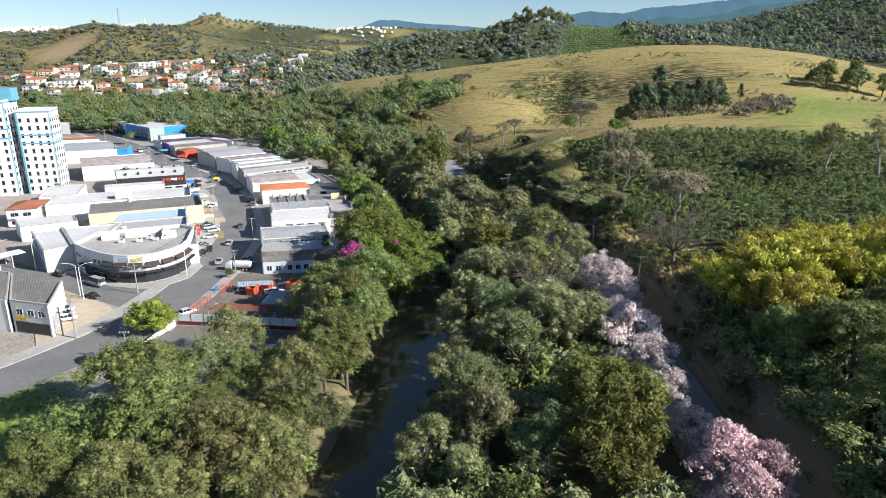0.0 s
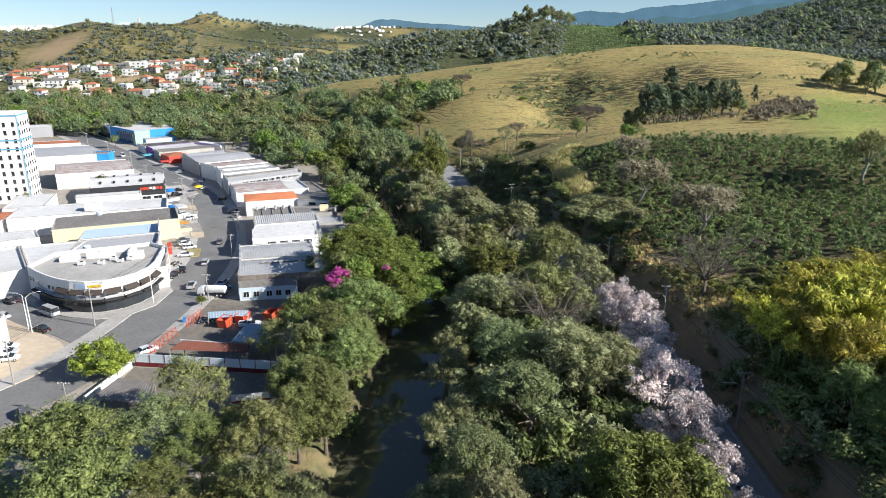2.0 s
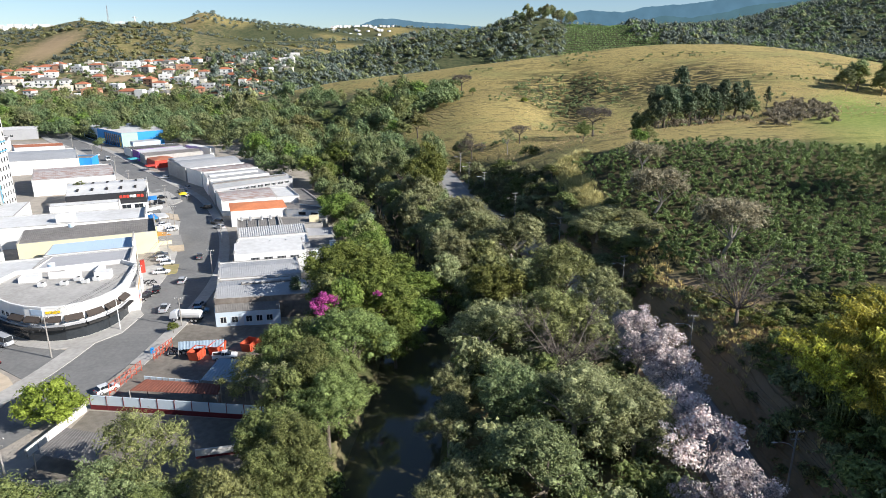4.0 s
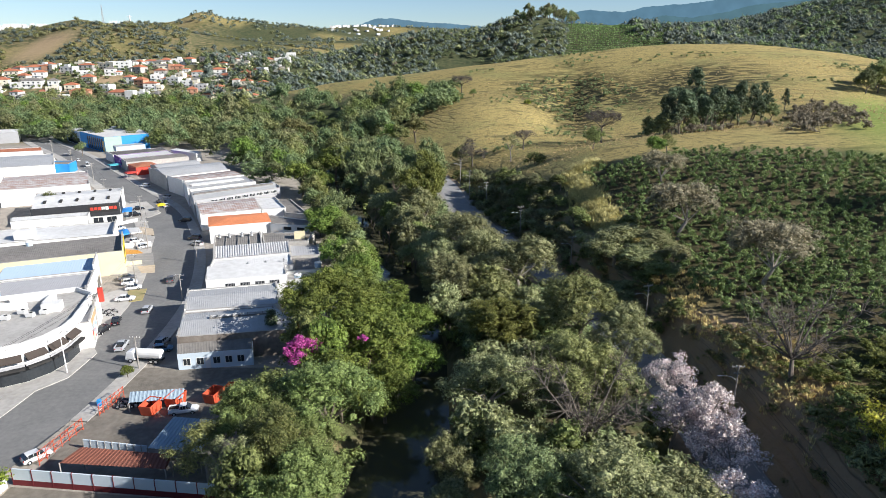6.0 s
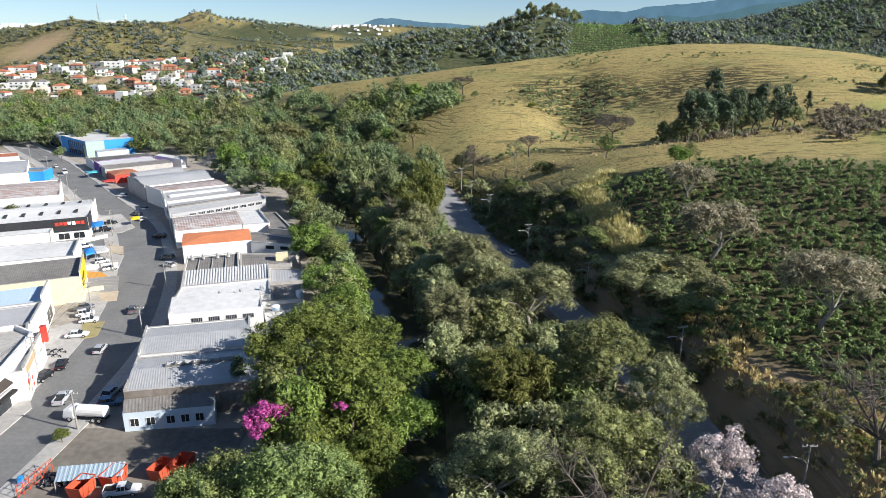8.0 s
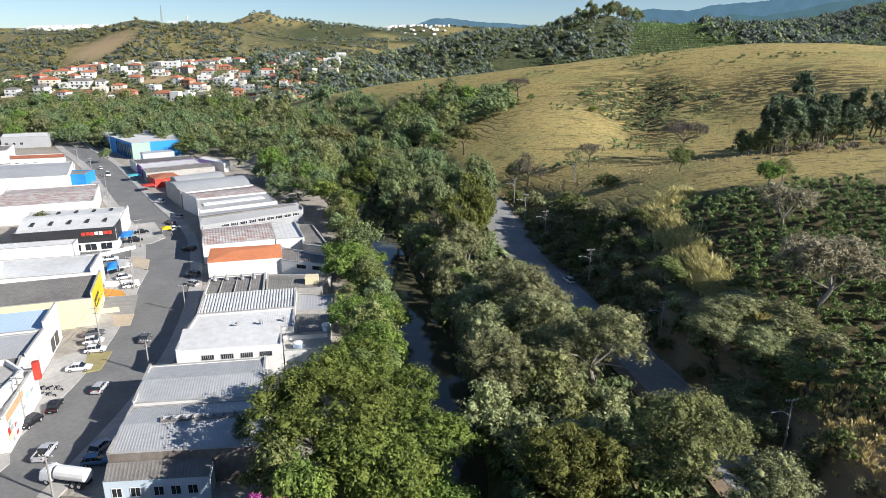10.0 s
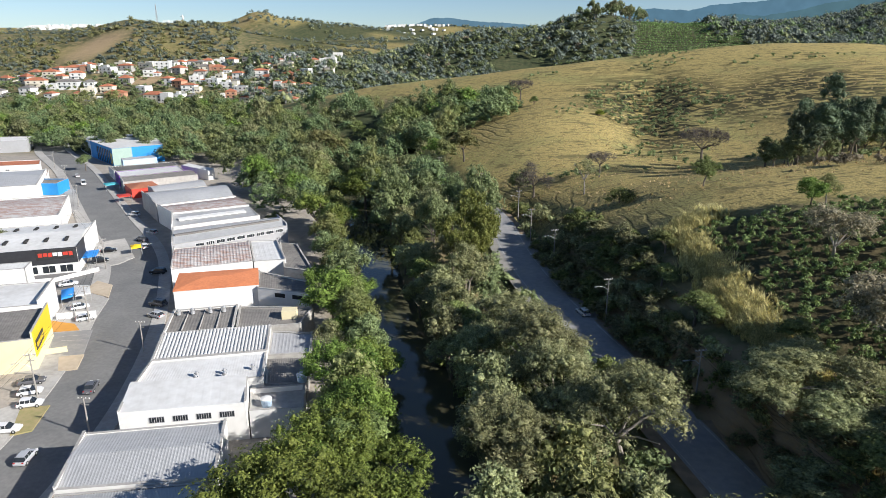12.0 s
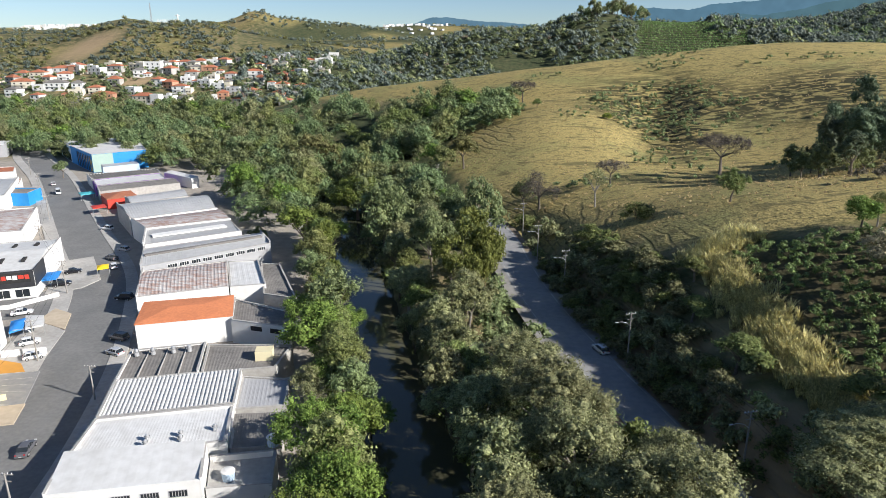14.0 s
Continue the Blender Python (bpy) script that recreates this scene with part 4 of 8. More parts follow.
for x, y, r in ((41.6, 200.9, 7.4), (40.8, 186.5, 6.4), (29.5, 262.4, 3.2), (35.4, 246, 3.8), (26.4, 284.7, 3.0), (37.2, 228.4, 4.8), (38.2, 256.2, 4.1), (46.6, 207.5, 5.4), (50.6, 199.5, 5.6), (45.2, 194.2, 5.2), (49, 214, 4.2), (52.5, 191, 4.4), (47.5, 184.5, 4.6)):
    plant(("near_grey1" if r > 5 else "bank1") if int(y) % 2 else ("near_grey0" if r > 5 else "bank2"), x, y, r, "dense shrubby tree on the road bank", group="bank trees", stretch=0.6)

rng = np.random.default_rng(31)
for i in range(34):
    y = 186 + i * 4.3
    x = float(along(RIVER, y)) - rng.uniform(8.5, 13.5)
    plant(("bank0", "bank2", "lush1", "bank3", "bank2", "bank4", "bank2")[i % 7], x + rng.uniform(-2, 2.5), y + rng.uniform(-1.5, 1.5), rng.uniform(3.2, 6.6), "green tree crowding the river bank behind the halls", group="bank trees", stretch=rng.uniform(0.75, 1.2))
for i in range(26):
    y = 180 + i * 5.2
    x = float(along(RIVER, y)) + rng.uniform(7.0, 11.0)
    plant(("bank1", "bank2", "bank1", "grey2", "bank1")[i % 5], x, y + rng.uniform(-1, 1), rng.uniform(3.6, 5.6), "dusty green tree leaning over the river", group="bank trees", stretch=rng.uniform(0.9, 1.15))

# trees that close the canopy between the large ones
STANDING = [(x, y, r) for _, spots in KEY_TREES.values() for x, y, r in spots]


def thicket(seed, tries, x0, x1, y0, y1, keep, sizes, keys, label, gap=0.62, tall=(0.85, 1.15)):
    """Plant trees wherever a gap is left between those already standing."""
    rng = random.Random(seed)
    for _ in range(tries):
        x, y, r = rng.uniform(x0, x1), rng.uniform(y0, y1), rng.uniform(*sizes)
        if keep(x, y, r) and all((x - a) ** 2 + (y - b) ** 2 > (gap * (r + c)) ** 2 for a, b, c in STANDING):
            STANDING.append((x, y, r))
            plant(rng.choice(keys), x, y, r, label, group="bank trees", stretch=rng.uniform(*tall))


def east_of(plan, x, y):
    return x - float(along(plan, y))


thicket(1, 700, -62, 0, 58, 104, lambda x, y, r: east_of(RIVER, x, y) < -9 - r * 0.6 and y + 0.5 * (x + 30) < 104 and not (x < -42 and y > 84) and x > -53, (4.6, 7.2), ("near_broad0", "near_olive1", "near_broad1", "near_olive0", "near_dark0"), "leafy tree filling the river bank woods", gap=0.56, tall=(0.75, 0.95))
thicket(2, 500, -40, 0, 100, 182, lambda x, y, r: -7.5 - r * 0.5 > east_of(RIVER, x, y) > -20 + (3 if y < 115 else 0), (4.4, 6.4), ("fill0", "fill0", "fill2", "bank0"), "leafy green tree beside the river yard", gap=0.58, tall=(1.0, 1.35))
thicket(6, 500, 90, 180, 318, 400, lambda x, y, r: x < 152 and abs(y - 333 - 0.64 * (x - 94)) < 17, (3.6, 5.2), ("pine0", "fill2", "pine1", "fill2"), "dark tree in the hillside grove", gap=0.6, tall=(0.8, 1.2))


def gaps(seed, tries, x0, x1, y0, y1, keep, r, gap=0.6):
    """Spots left open between the trees that stand."""
    rng = random.Random(seed)
    out = []
    for _ in range(tries):
        x, y = rng.uniform(x0, x1), rng.uniform(y0, y1)
        if keep(x, y) and all((x - a) ** 2 + (y - b) ** 2 > (gap * (r + c)) ** 2 for a, b, c in STANDING):
            STANDING.append((x, y, r))
            out.append((x, y))
    return out


# ---- woods and shrubs too many to count ----


def woods(name, label, spots, mat, seed, size=(3.0, 5.0), per_tree=5, per_clump=26, leaf=(0.7, 0.42), tall=1.25, lift=0.75):
    """Many far trees in one mesh: clumped crowns of leaves on the slope."""
    rng = np.random.default_rng(seed)
    spots = np.asarray(spots, float)
    n = len(spots)
    z = height(spots[:, 0], spots[:, 1])
    r = rng.uniform(*size, n)
    d = unit(rng.normal(size=(n, per_tree, 3)))
    d[..., 2] = np.abs(d[..., 2])
    c = np.stack([spots[:, 0], spots[:, 1], z], -1)[:, None] + d * (r[:, None, None] * np.array([0.62, 0.62, 0.7 * tall])) + np.array([0, 0, 1])[None, None] * (r * lift * tall * rng.uniform(0.7, 1.4, n))[:, None, None]
    rad = (r[:, None] * rng.uniform(0.42, 0.66, (n, per_tree)) * min(1.0, math.sqrt(6 / per_tree))).ravel()
    quads, cv, cf = clump_crown(rng, c.reshape(-1, 3), rad, per_clump, leaf[0], leaf[1], 0.6, 0.85, solid=TET)
    me = crown_mesh(name, mat, quads, cv, cf)
    return tagged(new(name, me), label, "woods", kind="stuff")


def scatter(seed, count, x0, x1, y0, y1, keep):
    rng = np.random.default_rng(seed)
    p = np.stack([rng.uniform(x0, x1, count), rng.uniform(y0, y1, count)], -1)
    return p[keep(p[:, 0], p[:, 1])]


def grove(name, label, spots, mat, seed, size, tall, clumps=36, per_clump=26, leaf=(0.068, 0.039), solid=CORE):
    """Many full trees in one mesh, each a turned and scaled copy of one of four crowns."""
    rng = np.random.default_rng(seed)
    forms = []
    for v in range(4):
        c = bough_spots(rng, clumps, 7) * np.array([1, 1, 0.9]) + np.array([0, 0, 0.85])
        forms.append(clump_crown(rng, c, rng.uniform(0.13, 0.32, clumps), per_clump, leaf[0], leaf[1], 0.6, 0.65, solid=solid))
    quads, cvs, cfs, n = [], [], [], 0
    for x, y in spots:
        q, cv, cf = forms[rng.integers(4)]
        a, r, k = rng.uniform(0, 6.28), rng.uniform(*size), rng.uniform(*tall)
        m = np.array([[math.cos(a), math.sin(a), 0], [-math.sin(a), math.cos(a), 0], [0, 0, k]]) * r
        foot = np.array([x, y, float(height(x, y)) - 0.2])
        quads.append(q @ m + foot)
        cvs.append(cv @ m + foot)
        cfs.append(cf + n)
        n += len(cv)
    me = crown_mesh(name, mat, np.concatenate(quads), np.concatenate(cvs), np.concatenate(cfs))
    return tagged(new(name, me), label, "woods", kind="stuff")


# undergrowth trees that close the canopy
between = lambda x, y: east_of(RIVER, x, y) > 11.5 and east_of(RIGHT_ROAD, x, y) < -9
for k, (mat, tone) in enumerate(((G_GREY, "grey-green"), (G_BROAD, "leafy green"), (G_OLIVE, "olive"))):
    grove("thicket", f"{tone} trees closing the thicket between river and road", gaps(400 + k, 300, -6, 45, 55, 215, between, 4.0), mat, 410 + k, (3.8, 5.6), (0.85, 1.2))
above_road = lambda x, y: east_of(RIGHT_ROAD, x, y) > 7.5 and y < 103 + 0.14 * (x - 53)
for k, (mat, tone) in enumerate(((G_BROAD, "vine-hung green"), (G_OLIVE, "olive green"), (G_LUSH, "fresh green"))):
    grove("thicket", f"{tone} trees on the slope above the road", gaps(420 + k, 420, 47, 115, 48, 112, above_road, 3.6, 0.56), mat, 430 + k, (3.6, 5.6), (0.7, 1.0))
cut_bank = lambda x, y: 5.8 < east_of(RIGHT_ROAD, x, y) < np.interp(y, [165, 205, 225, 243, 262, 300], [10, 9, 10, 15, 22, 18])
for k, (mat, tone) in enumerate(((G_GREY, "grey-green"), (G_BROAD, "leafy green"))):
    grove("thicket", f"{tone} bushes on the cut bank of the road", gaps(440 + k, 1300, 8, 66, 165, 300, cut_bank, 2.2, 0.40), mat, 450 + k, (1.9, 3.3), (0.6, 0.95))
bank_face = lambda x, y: 5.6 < east_of(RIGHT_ROAD, x, y) < 12 and y < 165
for k, (mat, tone) in enumerate(((G_OLIVE, "olive"), (G_GREY, "grey-green"))):
    grove("thicket", f"{tone} shrubs rooted in the earth bank of the road", gaps(490 + k, 130, 44, 56, 52, 165, bank_face, 1.6, 0.5), mat, 494 + k, (0.9, 2.0), (0.6, 1.0), 16, 24, (0.10, 0.055))
bank_top = lambda x, y: 9 < east_of(RIGHT_ROAD, x, y) < 40 and math.hypot(x - 53, y - 140) > 5 and float(coffee_cover(x, y)) < 0.3 and y > 104
for k, (mat, tone) in enumerate(((G_YELLOW, "yellow-green"), (G_BROAD, "leafy green"), (G_OLIVE, "olive"))):
    grove("thicket", f"low {tone} bushes and vines on top of the road bank", gaps(470 + k, 420, 48, 86, 104, 158, bank_top, 2.0, 0.42), mat, 480 + k, (1.3, 2.6), (0.45, 0.8), 20, 24, (0.09, 0.05))
shoulder = lambda x, y: float(pasture_cover(x, y)) < 0.35 or (455 < y < 520 and -16 < x < 9)
grove("thicket", "dark trees on the shoulder of the pasture hill", gaps(460, 260, -62, 10, 452, 530, shoulder, 4.5), G_DARK, 461, (4.2, 6.6), (0.8, 1.1))

# coffee rows
rows = []
rng = np.random.default_rng(77)
for i in range(-4, 60):
    for j in range(0, 70):
        x, y = 30 + j * 2.75 + (i % 2) * 0.9, 140 + i * 3.3
        x, y = x + (y - 200) * 0.12 + rng.normal(0, 0.35), y + (x - 60) * -0.10 + rng.normal(0, 0.35)
        if coffee_cover(x, y) > 0.6 and rng.uniform() < 0.95 and x < 185:
            rows.append((x, y))
grove("coffee_bushes", "rows of round glossy coffee bushes on the hillside", rows, G_COFFEE, 5, (1.3, 1.9), (0.95, 1.25), 12, 18, (0.125, 0.075), TET)


for k, (mat, cnt) in enumerate(((G_WOOD, 290), (G_DARK, 230), (G_GREY, 60), (G_BROAD, 120), (G_OLIVE, 70), (G_LUSH, 60))):
    spots = scatter(200 + k, cnt * 2, -420, 70, 318, 690, left_woods)
    grove("woodland", "mixed green woodland filling the valley floor", spots, mat, 300 + k, (5.6, 9.6), (0.8, 1.25), 34, 40, (0.041, 0.026), TET)
woods("riverside_bushes", "low bushes lining the river", scatter(220, 1000, -70, 45, 50, 330, lambda x, y: (np.abs(plan_distance(RIVER, x, y)) > 6) & (np.abs(plan_distance(RIVER, x, y)) < 15)
      & (np.abs(x - along(RIGHT_ROAD, y)) > 8) & (x > -40)), G_BROAD, 320, (1.3, 2.6), 4, 30, (0.36, 0.2), 1.2)
woods("riverside_bushes", "grey-green thicket between river and road", scatter(221, 420, -10, 45, 50, 320, lambda x, y: (plan_distance(RIVER, x, y) > 8) & (x - along(RIGHT_ROAD, y) < -7.5)), G_DARK, 321,
      (1.8, 3.4), 5, 30, (0.38, 0.22), 1.2)
woods("bank_scrub", "tangled scrub on the road bank", scatter(222, 900, 0, 80, 55, 330, lambda x, y: (x - along(RIGHT_ROAD, y) > 6) & ((y < 122) | (y > 186)) & (x - along(RIGHT_ROAD, y) < np.interp(y, [60, 130, 150, 320], [34, 26, 17, 14]))),
      G_GREY, 322, (1.4, 2.8), 4, 36, (0.36, 0.2), 1.15)
woods("bank_scrub", "dark tangled scrub on the road bank", scatter(223, 600, 0, 110, 50, 330, lambda x, y: (x - along(RIGHT_ROAD, y) > 7) & ((y < 122) | (y > 186)) & (x - along(RIGHT_ROAD, y) < np.interp(y, [60, 130, 150, 320], [60, 30, 15, 12]))),
      G_OLIVE, 323, (1.2, 2.4), 4, 36, (0.34, 0.18), 1.1)


def plantation(x, y):
    return (bearing(x, y) > 0.185) & (bearing(x, y) < 0.335) & (y > 985) & (y < 1225)


def ridge_woods(x, y):
    b = bearing(x, y)
    knoll = np.hypot((b - 0.155) / 0.03, (y - 1185) / 60) < 1
    return (b > -0.36) & (b < 0.47) & (y > 700 + 110 * smooth(0.0, 0.3, b)) & ~plantation(x, y) & ~knoll & (pasture_cover(x, y) < 0.3) & (ripple(x, y, 70, 9) > -0.62)


for k, (mat, cnt, tone) in enumerate(((G_FAR_HAZED, 2200, "dense dark woods"), (G_WOOD, 1300, "green woods"), (G_GREY, 350, "grey-green trees"), (G_TAN, 60, "dry brown trees"))):
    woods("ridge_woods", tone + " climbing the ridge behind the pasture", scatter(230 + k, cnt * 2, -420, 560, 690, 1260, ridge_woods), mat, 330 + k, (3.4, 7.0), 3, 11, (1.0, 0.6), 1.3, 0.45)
forest = lambda x, y: (bearing(x, y) > 0.27 + 0.06 * ripple(x, y, 90, 2)) & (bearing(x, y) < 0.85)
for k, (mat, cnt) in enumerate(((G_FAR_HAZED, 2600), (G_WOOD, 1000), (G_GREY, 300))):
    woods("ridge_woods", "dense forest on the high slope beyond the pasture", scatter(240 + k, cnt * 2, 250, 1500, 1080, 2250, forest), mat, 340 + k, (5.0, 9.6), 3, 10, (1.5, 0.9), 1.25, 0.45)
hill_scrub = lambda x, y: (bearing(x, y) < -0.16) & (np.hypot((x + 715) / 50, (y - 1265) / 85) > 1) & (bearing(x, y) > -0.85) & (ripple(x, y, 75, 7) + 0.5 * ripple(x, y, 31, 4) > -0.05)
for k, (mat, cnt, tone) in enumerate(((G_FAR_HAZED, 1500, "dark"), (G_OLIVE, 800, "olive"), (G_GREY, 600, "grey-green"))):
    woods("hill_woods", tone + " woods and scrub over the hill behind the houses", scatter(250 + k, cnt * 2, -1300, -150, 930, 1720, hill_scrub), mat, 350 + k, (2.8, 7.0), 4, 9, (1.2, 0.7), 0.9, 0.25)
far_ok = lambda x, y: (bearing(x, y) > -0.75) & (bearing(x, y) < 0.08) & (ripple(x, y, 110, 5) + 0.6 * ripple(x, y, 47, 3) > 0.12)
for k, (mat, cnt) in enumerate(((G_FAR_HAZED, 1300), (G_GREY, 600))):
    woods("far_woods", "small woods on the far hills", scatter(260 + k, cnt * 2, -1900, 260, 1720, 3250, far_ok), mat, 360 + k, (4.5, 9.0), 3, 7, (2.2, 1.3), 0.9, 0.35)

# ---- building helpers ----


def V2(p):
    return np.array(p[:2], float)


def slab(bm, p, q, z0, z1, thick=0.25, inward=1):
    """An upright slab along the line p to q; its thickness lies to the left of the line (inward 1) or right (-1)."""
    p, q = V2(p), V2(q)
    d = (q - p) / max(np.linalg.norm(q - p), 1e-6)
    n = np.array([-d[1], d[0]]) * thick * inward
    c = [p, q, q + n, p + n]
    lo = [bm.verts.new((*v, z0)) for v in c]
    hi = [bm.verts.new((*v, z1)) for v in c]
    for i in range(4):
        j = (i + 1) % 4
        bm.faces.new((lo[i], lo[j], hi[j], hi[i]))
    bm.faces.new(hi)
    bm.faces.new(lo[::-1])


def box(bm, centre, size, turn=0.0):
    m = Matrix.Translation(centre) @ Matrix.Rotation(turn, 4, "Z") @ Matrix.Diagonal((*size, 1))
    bmesh.ops.create_cube(bm, size=1.0, matrix=m)


def wall_point(p, q, u, out):
    """A point u metres along a wall from p to q, out metres in front of its outer (right-hand) face."""
    p, q = V2(p), V2(q)
    d = (q - p) / np.linalg.norm(q - p)
    return p + d * u + np.array([d[1], -d[0]]) * out


def on_wall(bm, p, q, u0, u1, z0, z1, out=0.05, thick=0.05):
    a, b = wall_point(p, q, u0, out), wall_point(p, q, u1, out)
    slab(bm, a, b, z0, z1, thick, 1)


def window(parent, p, q, u0, u1, z0, z1, frame_mat=None, bars=1, name="window"):
    """A glazed window on a wall: pane, and a frame with mullions proud of it."""
    bm = bmesh.new()
    on_wall(bm, p, q, u0, u1, z0, z1, 0.03, 0.05)
    w = part(name, bm, M_GLASS, parent)
    bm = bmesh.new()
    t = 0.07
    for a, b, c, d in ((u0 - t, u1 + t, z1, z1 + t), (u0 - t, u1 + t, z0 - t, z0), (u0 - t, u0, z0, z1), (u1, u1 + t, z0, z1)):
        on_wall(bm, p, q, a, b, c, d, 0.07, 0.09)
    for i in range(bars):
        u = u0 + (u1 - u0) * (i + 1) / (bars + 1)
        on_wall(bm, p, q, u - 0.03, u + 0.03, z0, z1, 0.06, 0.08)
    part("frame", bm, frame_mat or M_WHITE, w)
    return w


def panel(parent, name, p, q, u0, u1, z0, z1, mat, out=0.08, thick=0.1, label=""):
    bm = bmesh.new()
    on_wall(bm, p, q, u0, u1, z0, z1, out, thick)
    return part(name, bm, mat, parent, label)


def roof_sheet(parent, quad, h, mat, style="gable", rise=0.9, pitch=0.5, rib=0.05, overhang=0.0, name="roof", label=""):
    """A ribbed sheet roof on a four-cornered plan A (street, near), B (back, near), C (back, far), D (street, far); ribs run from near to far edge."""
    A, B, C, D = (V2(p) for p in quad)
    length = np.linalg.norm(B - A)
    n = max(2, int(length / pitch))
    us, off = [], []
    for i in range(n):
        for f, o in ((0.0, 0), (0.45, 0), (0.55, 1), (0.9, 1)):
            us.append((i + f) / n)
            off.append(o)
    us.append(1.0)
    off.append(0)
    ss = np.linspace(0, 1, {"gable": 3, "mono": 2, "arch": 9, "flat": 2, "hipline": 3}[style])
    vs, fs = [], []
    for s in ss:
        z = {"gable": rise * (1 - abs(2 * s - 1)), "mono": rise * s, "arch": rise * math.sin(math.pi * s), "flat": 0.0}[style]
        e = 1 if 0 < s < 1 else 0
        for u, o in zip(us, off):
            s2 = s if e else (s - overhang / 10 if s == 0 else s + overhang / 10)
            p = (A * (1 - u) + B * u) * (1 - s2) + (D * (1 - u) + C * u) * s2
            vs.append((*p, h + z + o * rib))
    w = len(us)
    for i in range(len(ss) - 1):
        for j in range(w - 1):
            a = i * w + j
            fs.append((a, a + 1, a + w + 1, a + w))
    # closing ends and underside
    k = len(vs)
    ends = []
    for s in ss:
        z = {"gable": rise * (1 - abs(2 * s - 1)), "mono": rise * s, "arch": rise * math.sin(math.pi * s), "flat": 0.0}[style]
        for u in (0, 1):
            p = (A * (1 - u) + B * u) * (1 - s) + (D * (1 - u) + C * u) * s
            ends += [(*p, h - 0.25), (*p, h + z)]
    vs += ends
    for i in range(len(ss) - 1):
        a = k + 4 * i
        fs.append((a, a + 1, a + 5, a + 4))
        fs.append((a + 2, a + 6, a + 7, a + 3))
    return mesh_of(name, vs, fs, mat, parent, label)


def hall(label, quad, h, wall_mat, roof_mat, style="gable", rise=0.9, pitch=0.5, rib=0.022, parapet=(0.5, 0.3, 0.3, 0.5), category="commercial building", base=0.0, cap=True):
    """A low commercial building: an Empty at its foot, four walls with parapets, and a sheet roof. parapet: near, back, far, street."""
    A, B, C, D = (V2(p) for p in quad)
    mid = (A + B + C + D) / 4
    root = new("building")
    root.location = (*mid, base)
    bpy.context.view_layer.update()
    inv = Matrix.Translation((-mid[0], -mid[1], -base))
    for (p, q), up in zip(((A, B), (B, C), (C, D), (D, A)), parapet):
        bm = bmesh.new()
        slab(bm, p, q, base - 0.6, h + up, 0.28, 1)
        w = part("wall", bm, wall_mat, root)
        w.matrix_parent_inverse = inv
        if cap and up > 0.05:
            bm = bmesh.new()
            slab(bm, wall_point(p, q, -0.03, 0.05), wall_point(p, q, np.linalg.norm(q - p) + 0.03, 0.05), h + up, h + up + 0.07, 0.4, 1)
            part("coping", bm, M_CONCRETE, w)
    inset = [A * 0.985 + mid * 0.015, B * 0.985 + mid * 0.015, C * 0.985 + mid * 0.015, D * 0.985 + mid * 0.015]
    if style == "slab":
        bm = bmesh.new()
        f = [bm.verts.new((*p, h)) for p in inset] + [bm.verts.new((*p, h - 0.3)) for p in inset]
        bm.faces.new(f[:4])
        for i in range(4):
            bm.faces.new((f[i], f[(i + 1) % 4], f[4 + (i + 1) % 4], f[4 + i]))
        r = part("roof", bm, roof_mat, root)
    else:
        r = roof_sheet(root, inset, h, roof_mat, style, rise, pitch, rib)
    r.matrix_parent_inverse = inv
    tagged(root, label, category)
    return root, inv


def attach(ob, made):
    """Give a part its building's frame."""
    root, inv = made
    if ob.parent is root:
        ob.matrix_parent_inverse = inv
    return ob


def hwindow(made, p, q, u0, u1, z0, z1, frame_mat=None, bars=1, name="window"):
    return attach(window(made[0], p, q, u0, u1, z0, z1, frame_mat, bars, name), made)


def hpanel(made, name, p, q, u0, u1, z0, z1, mat, out=0.08, thick=0.1, label=""):
    return attach(panel(made[0], name, p, q, u0, u1, z0, z1, mat, out, thick, label), made)


def hip_roof(parent, quad, h, rise, mat, over=0.4, name="roof", thick=0.18):
    """A tiled hip roof with eaves."""
    A, B, C, D = (V2(p) for p in quad)
    mid = (A + B + C + D) / 4
    e = [mid + (p - mid) * (1 + over / np.linalg.norm(p - mid)) for p in (A, B, C, D)]
    long_ab = np.linalg.norm(B - A) > np.linalg.norm(D - A)
    if long_ab:
        m0, m1 = (A + D) / 2, (B + C) / 2
        run = min(0.45, 0.5 * np.linalg.norm(D - A) / np.linalg.norm(B - A))
    else:
        m0, m1 = (A + B) / 2, (D + C) / 2
        run = min(0.45, 0.5 * np.linalg.norm(B - A) / np.linalg.norm(D - A))
    r0, r1 = m0 + (m1 - m0) * run, m1 + (m0 - m1) * run
    vs = [(*p, h) for p in e] + [(*r0, h + rise), (*r1, h + rise)] + [(*p, h - thick) for p in e]
    fs = [(0, 1, 5, 4), (1, 2, 5), (2, 3, 4, 5), (3, 0, 4)] if long_ab else [(0, 1, 4), (1, 2, 5, 4), (2, 3, 5), (3, 0, 4, 5)]
    fs += [(6, 7, 1, 0), (7, 8, 2, 1), (8, 9, 3, 2), (9, 6, 0, 3), (9, 8, 7, 6)]
    return mesh_of(name, vs, fs, mat, parent)


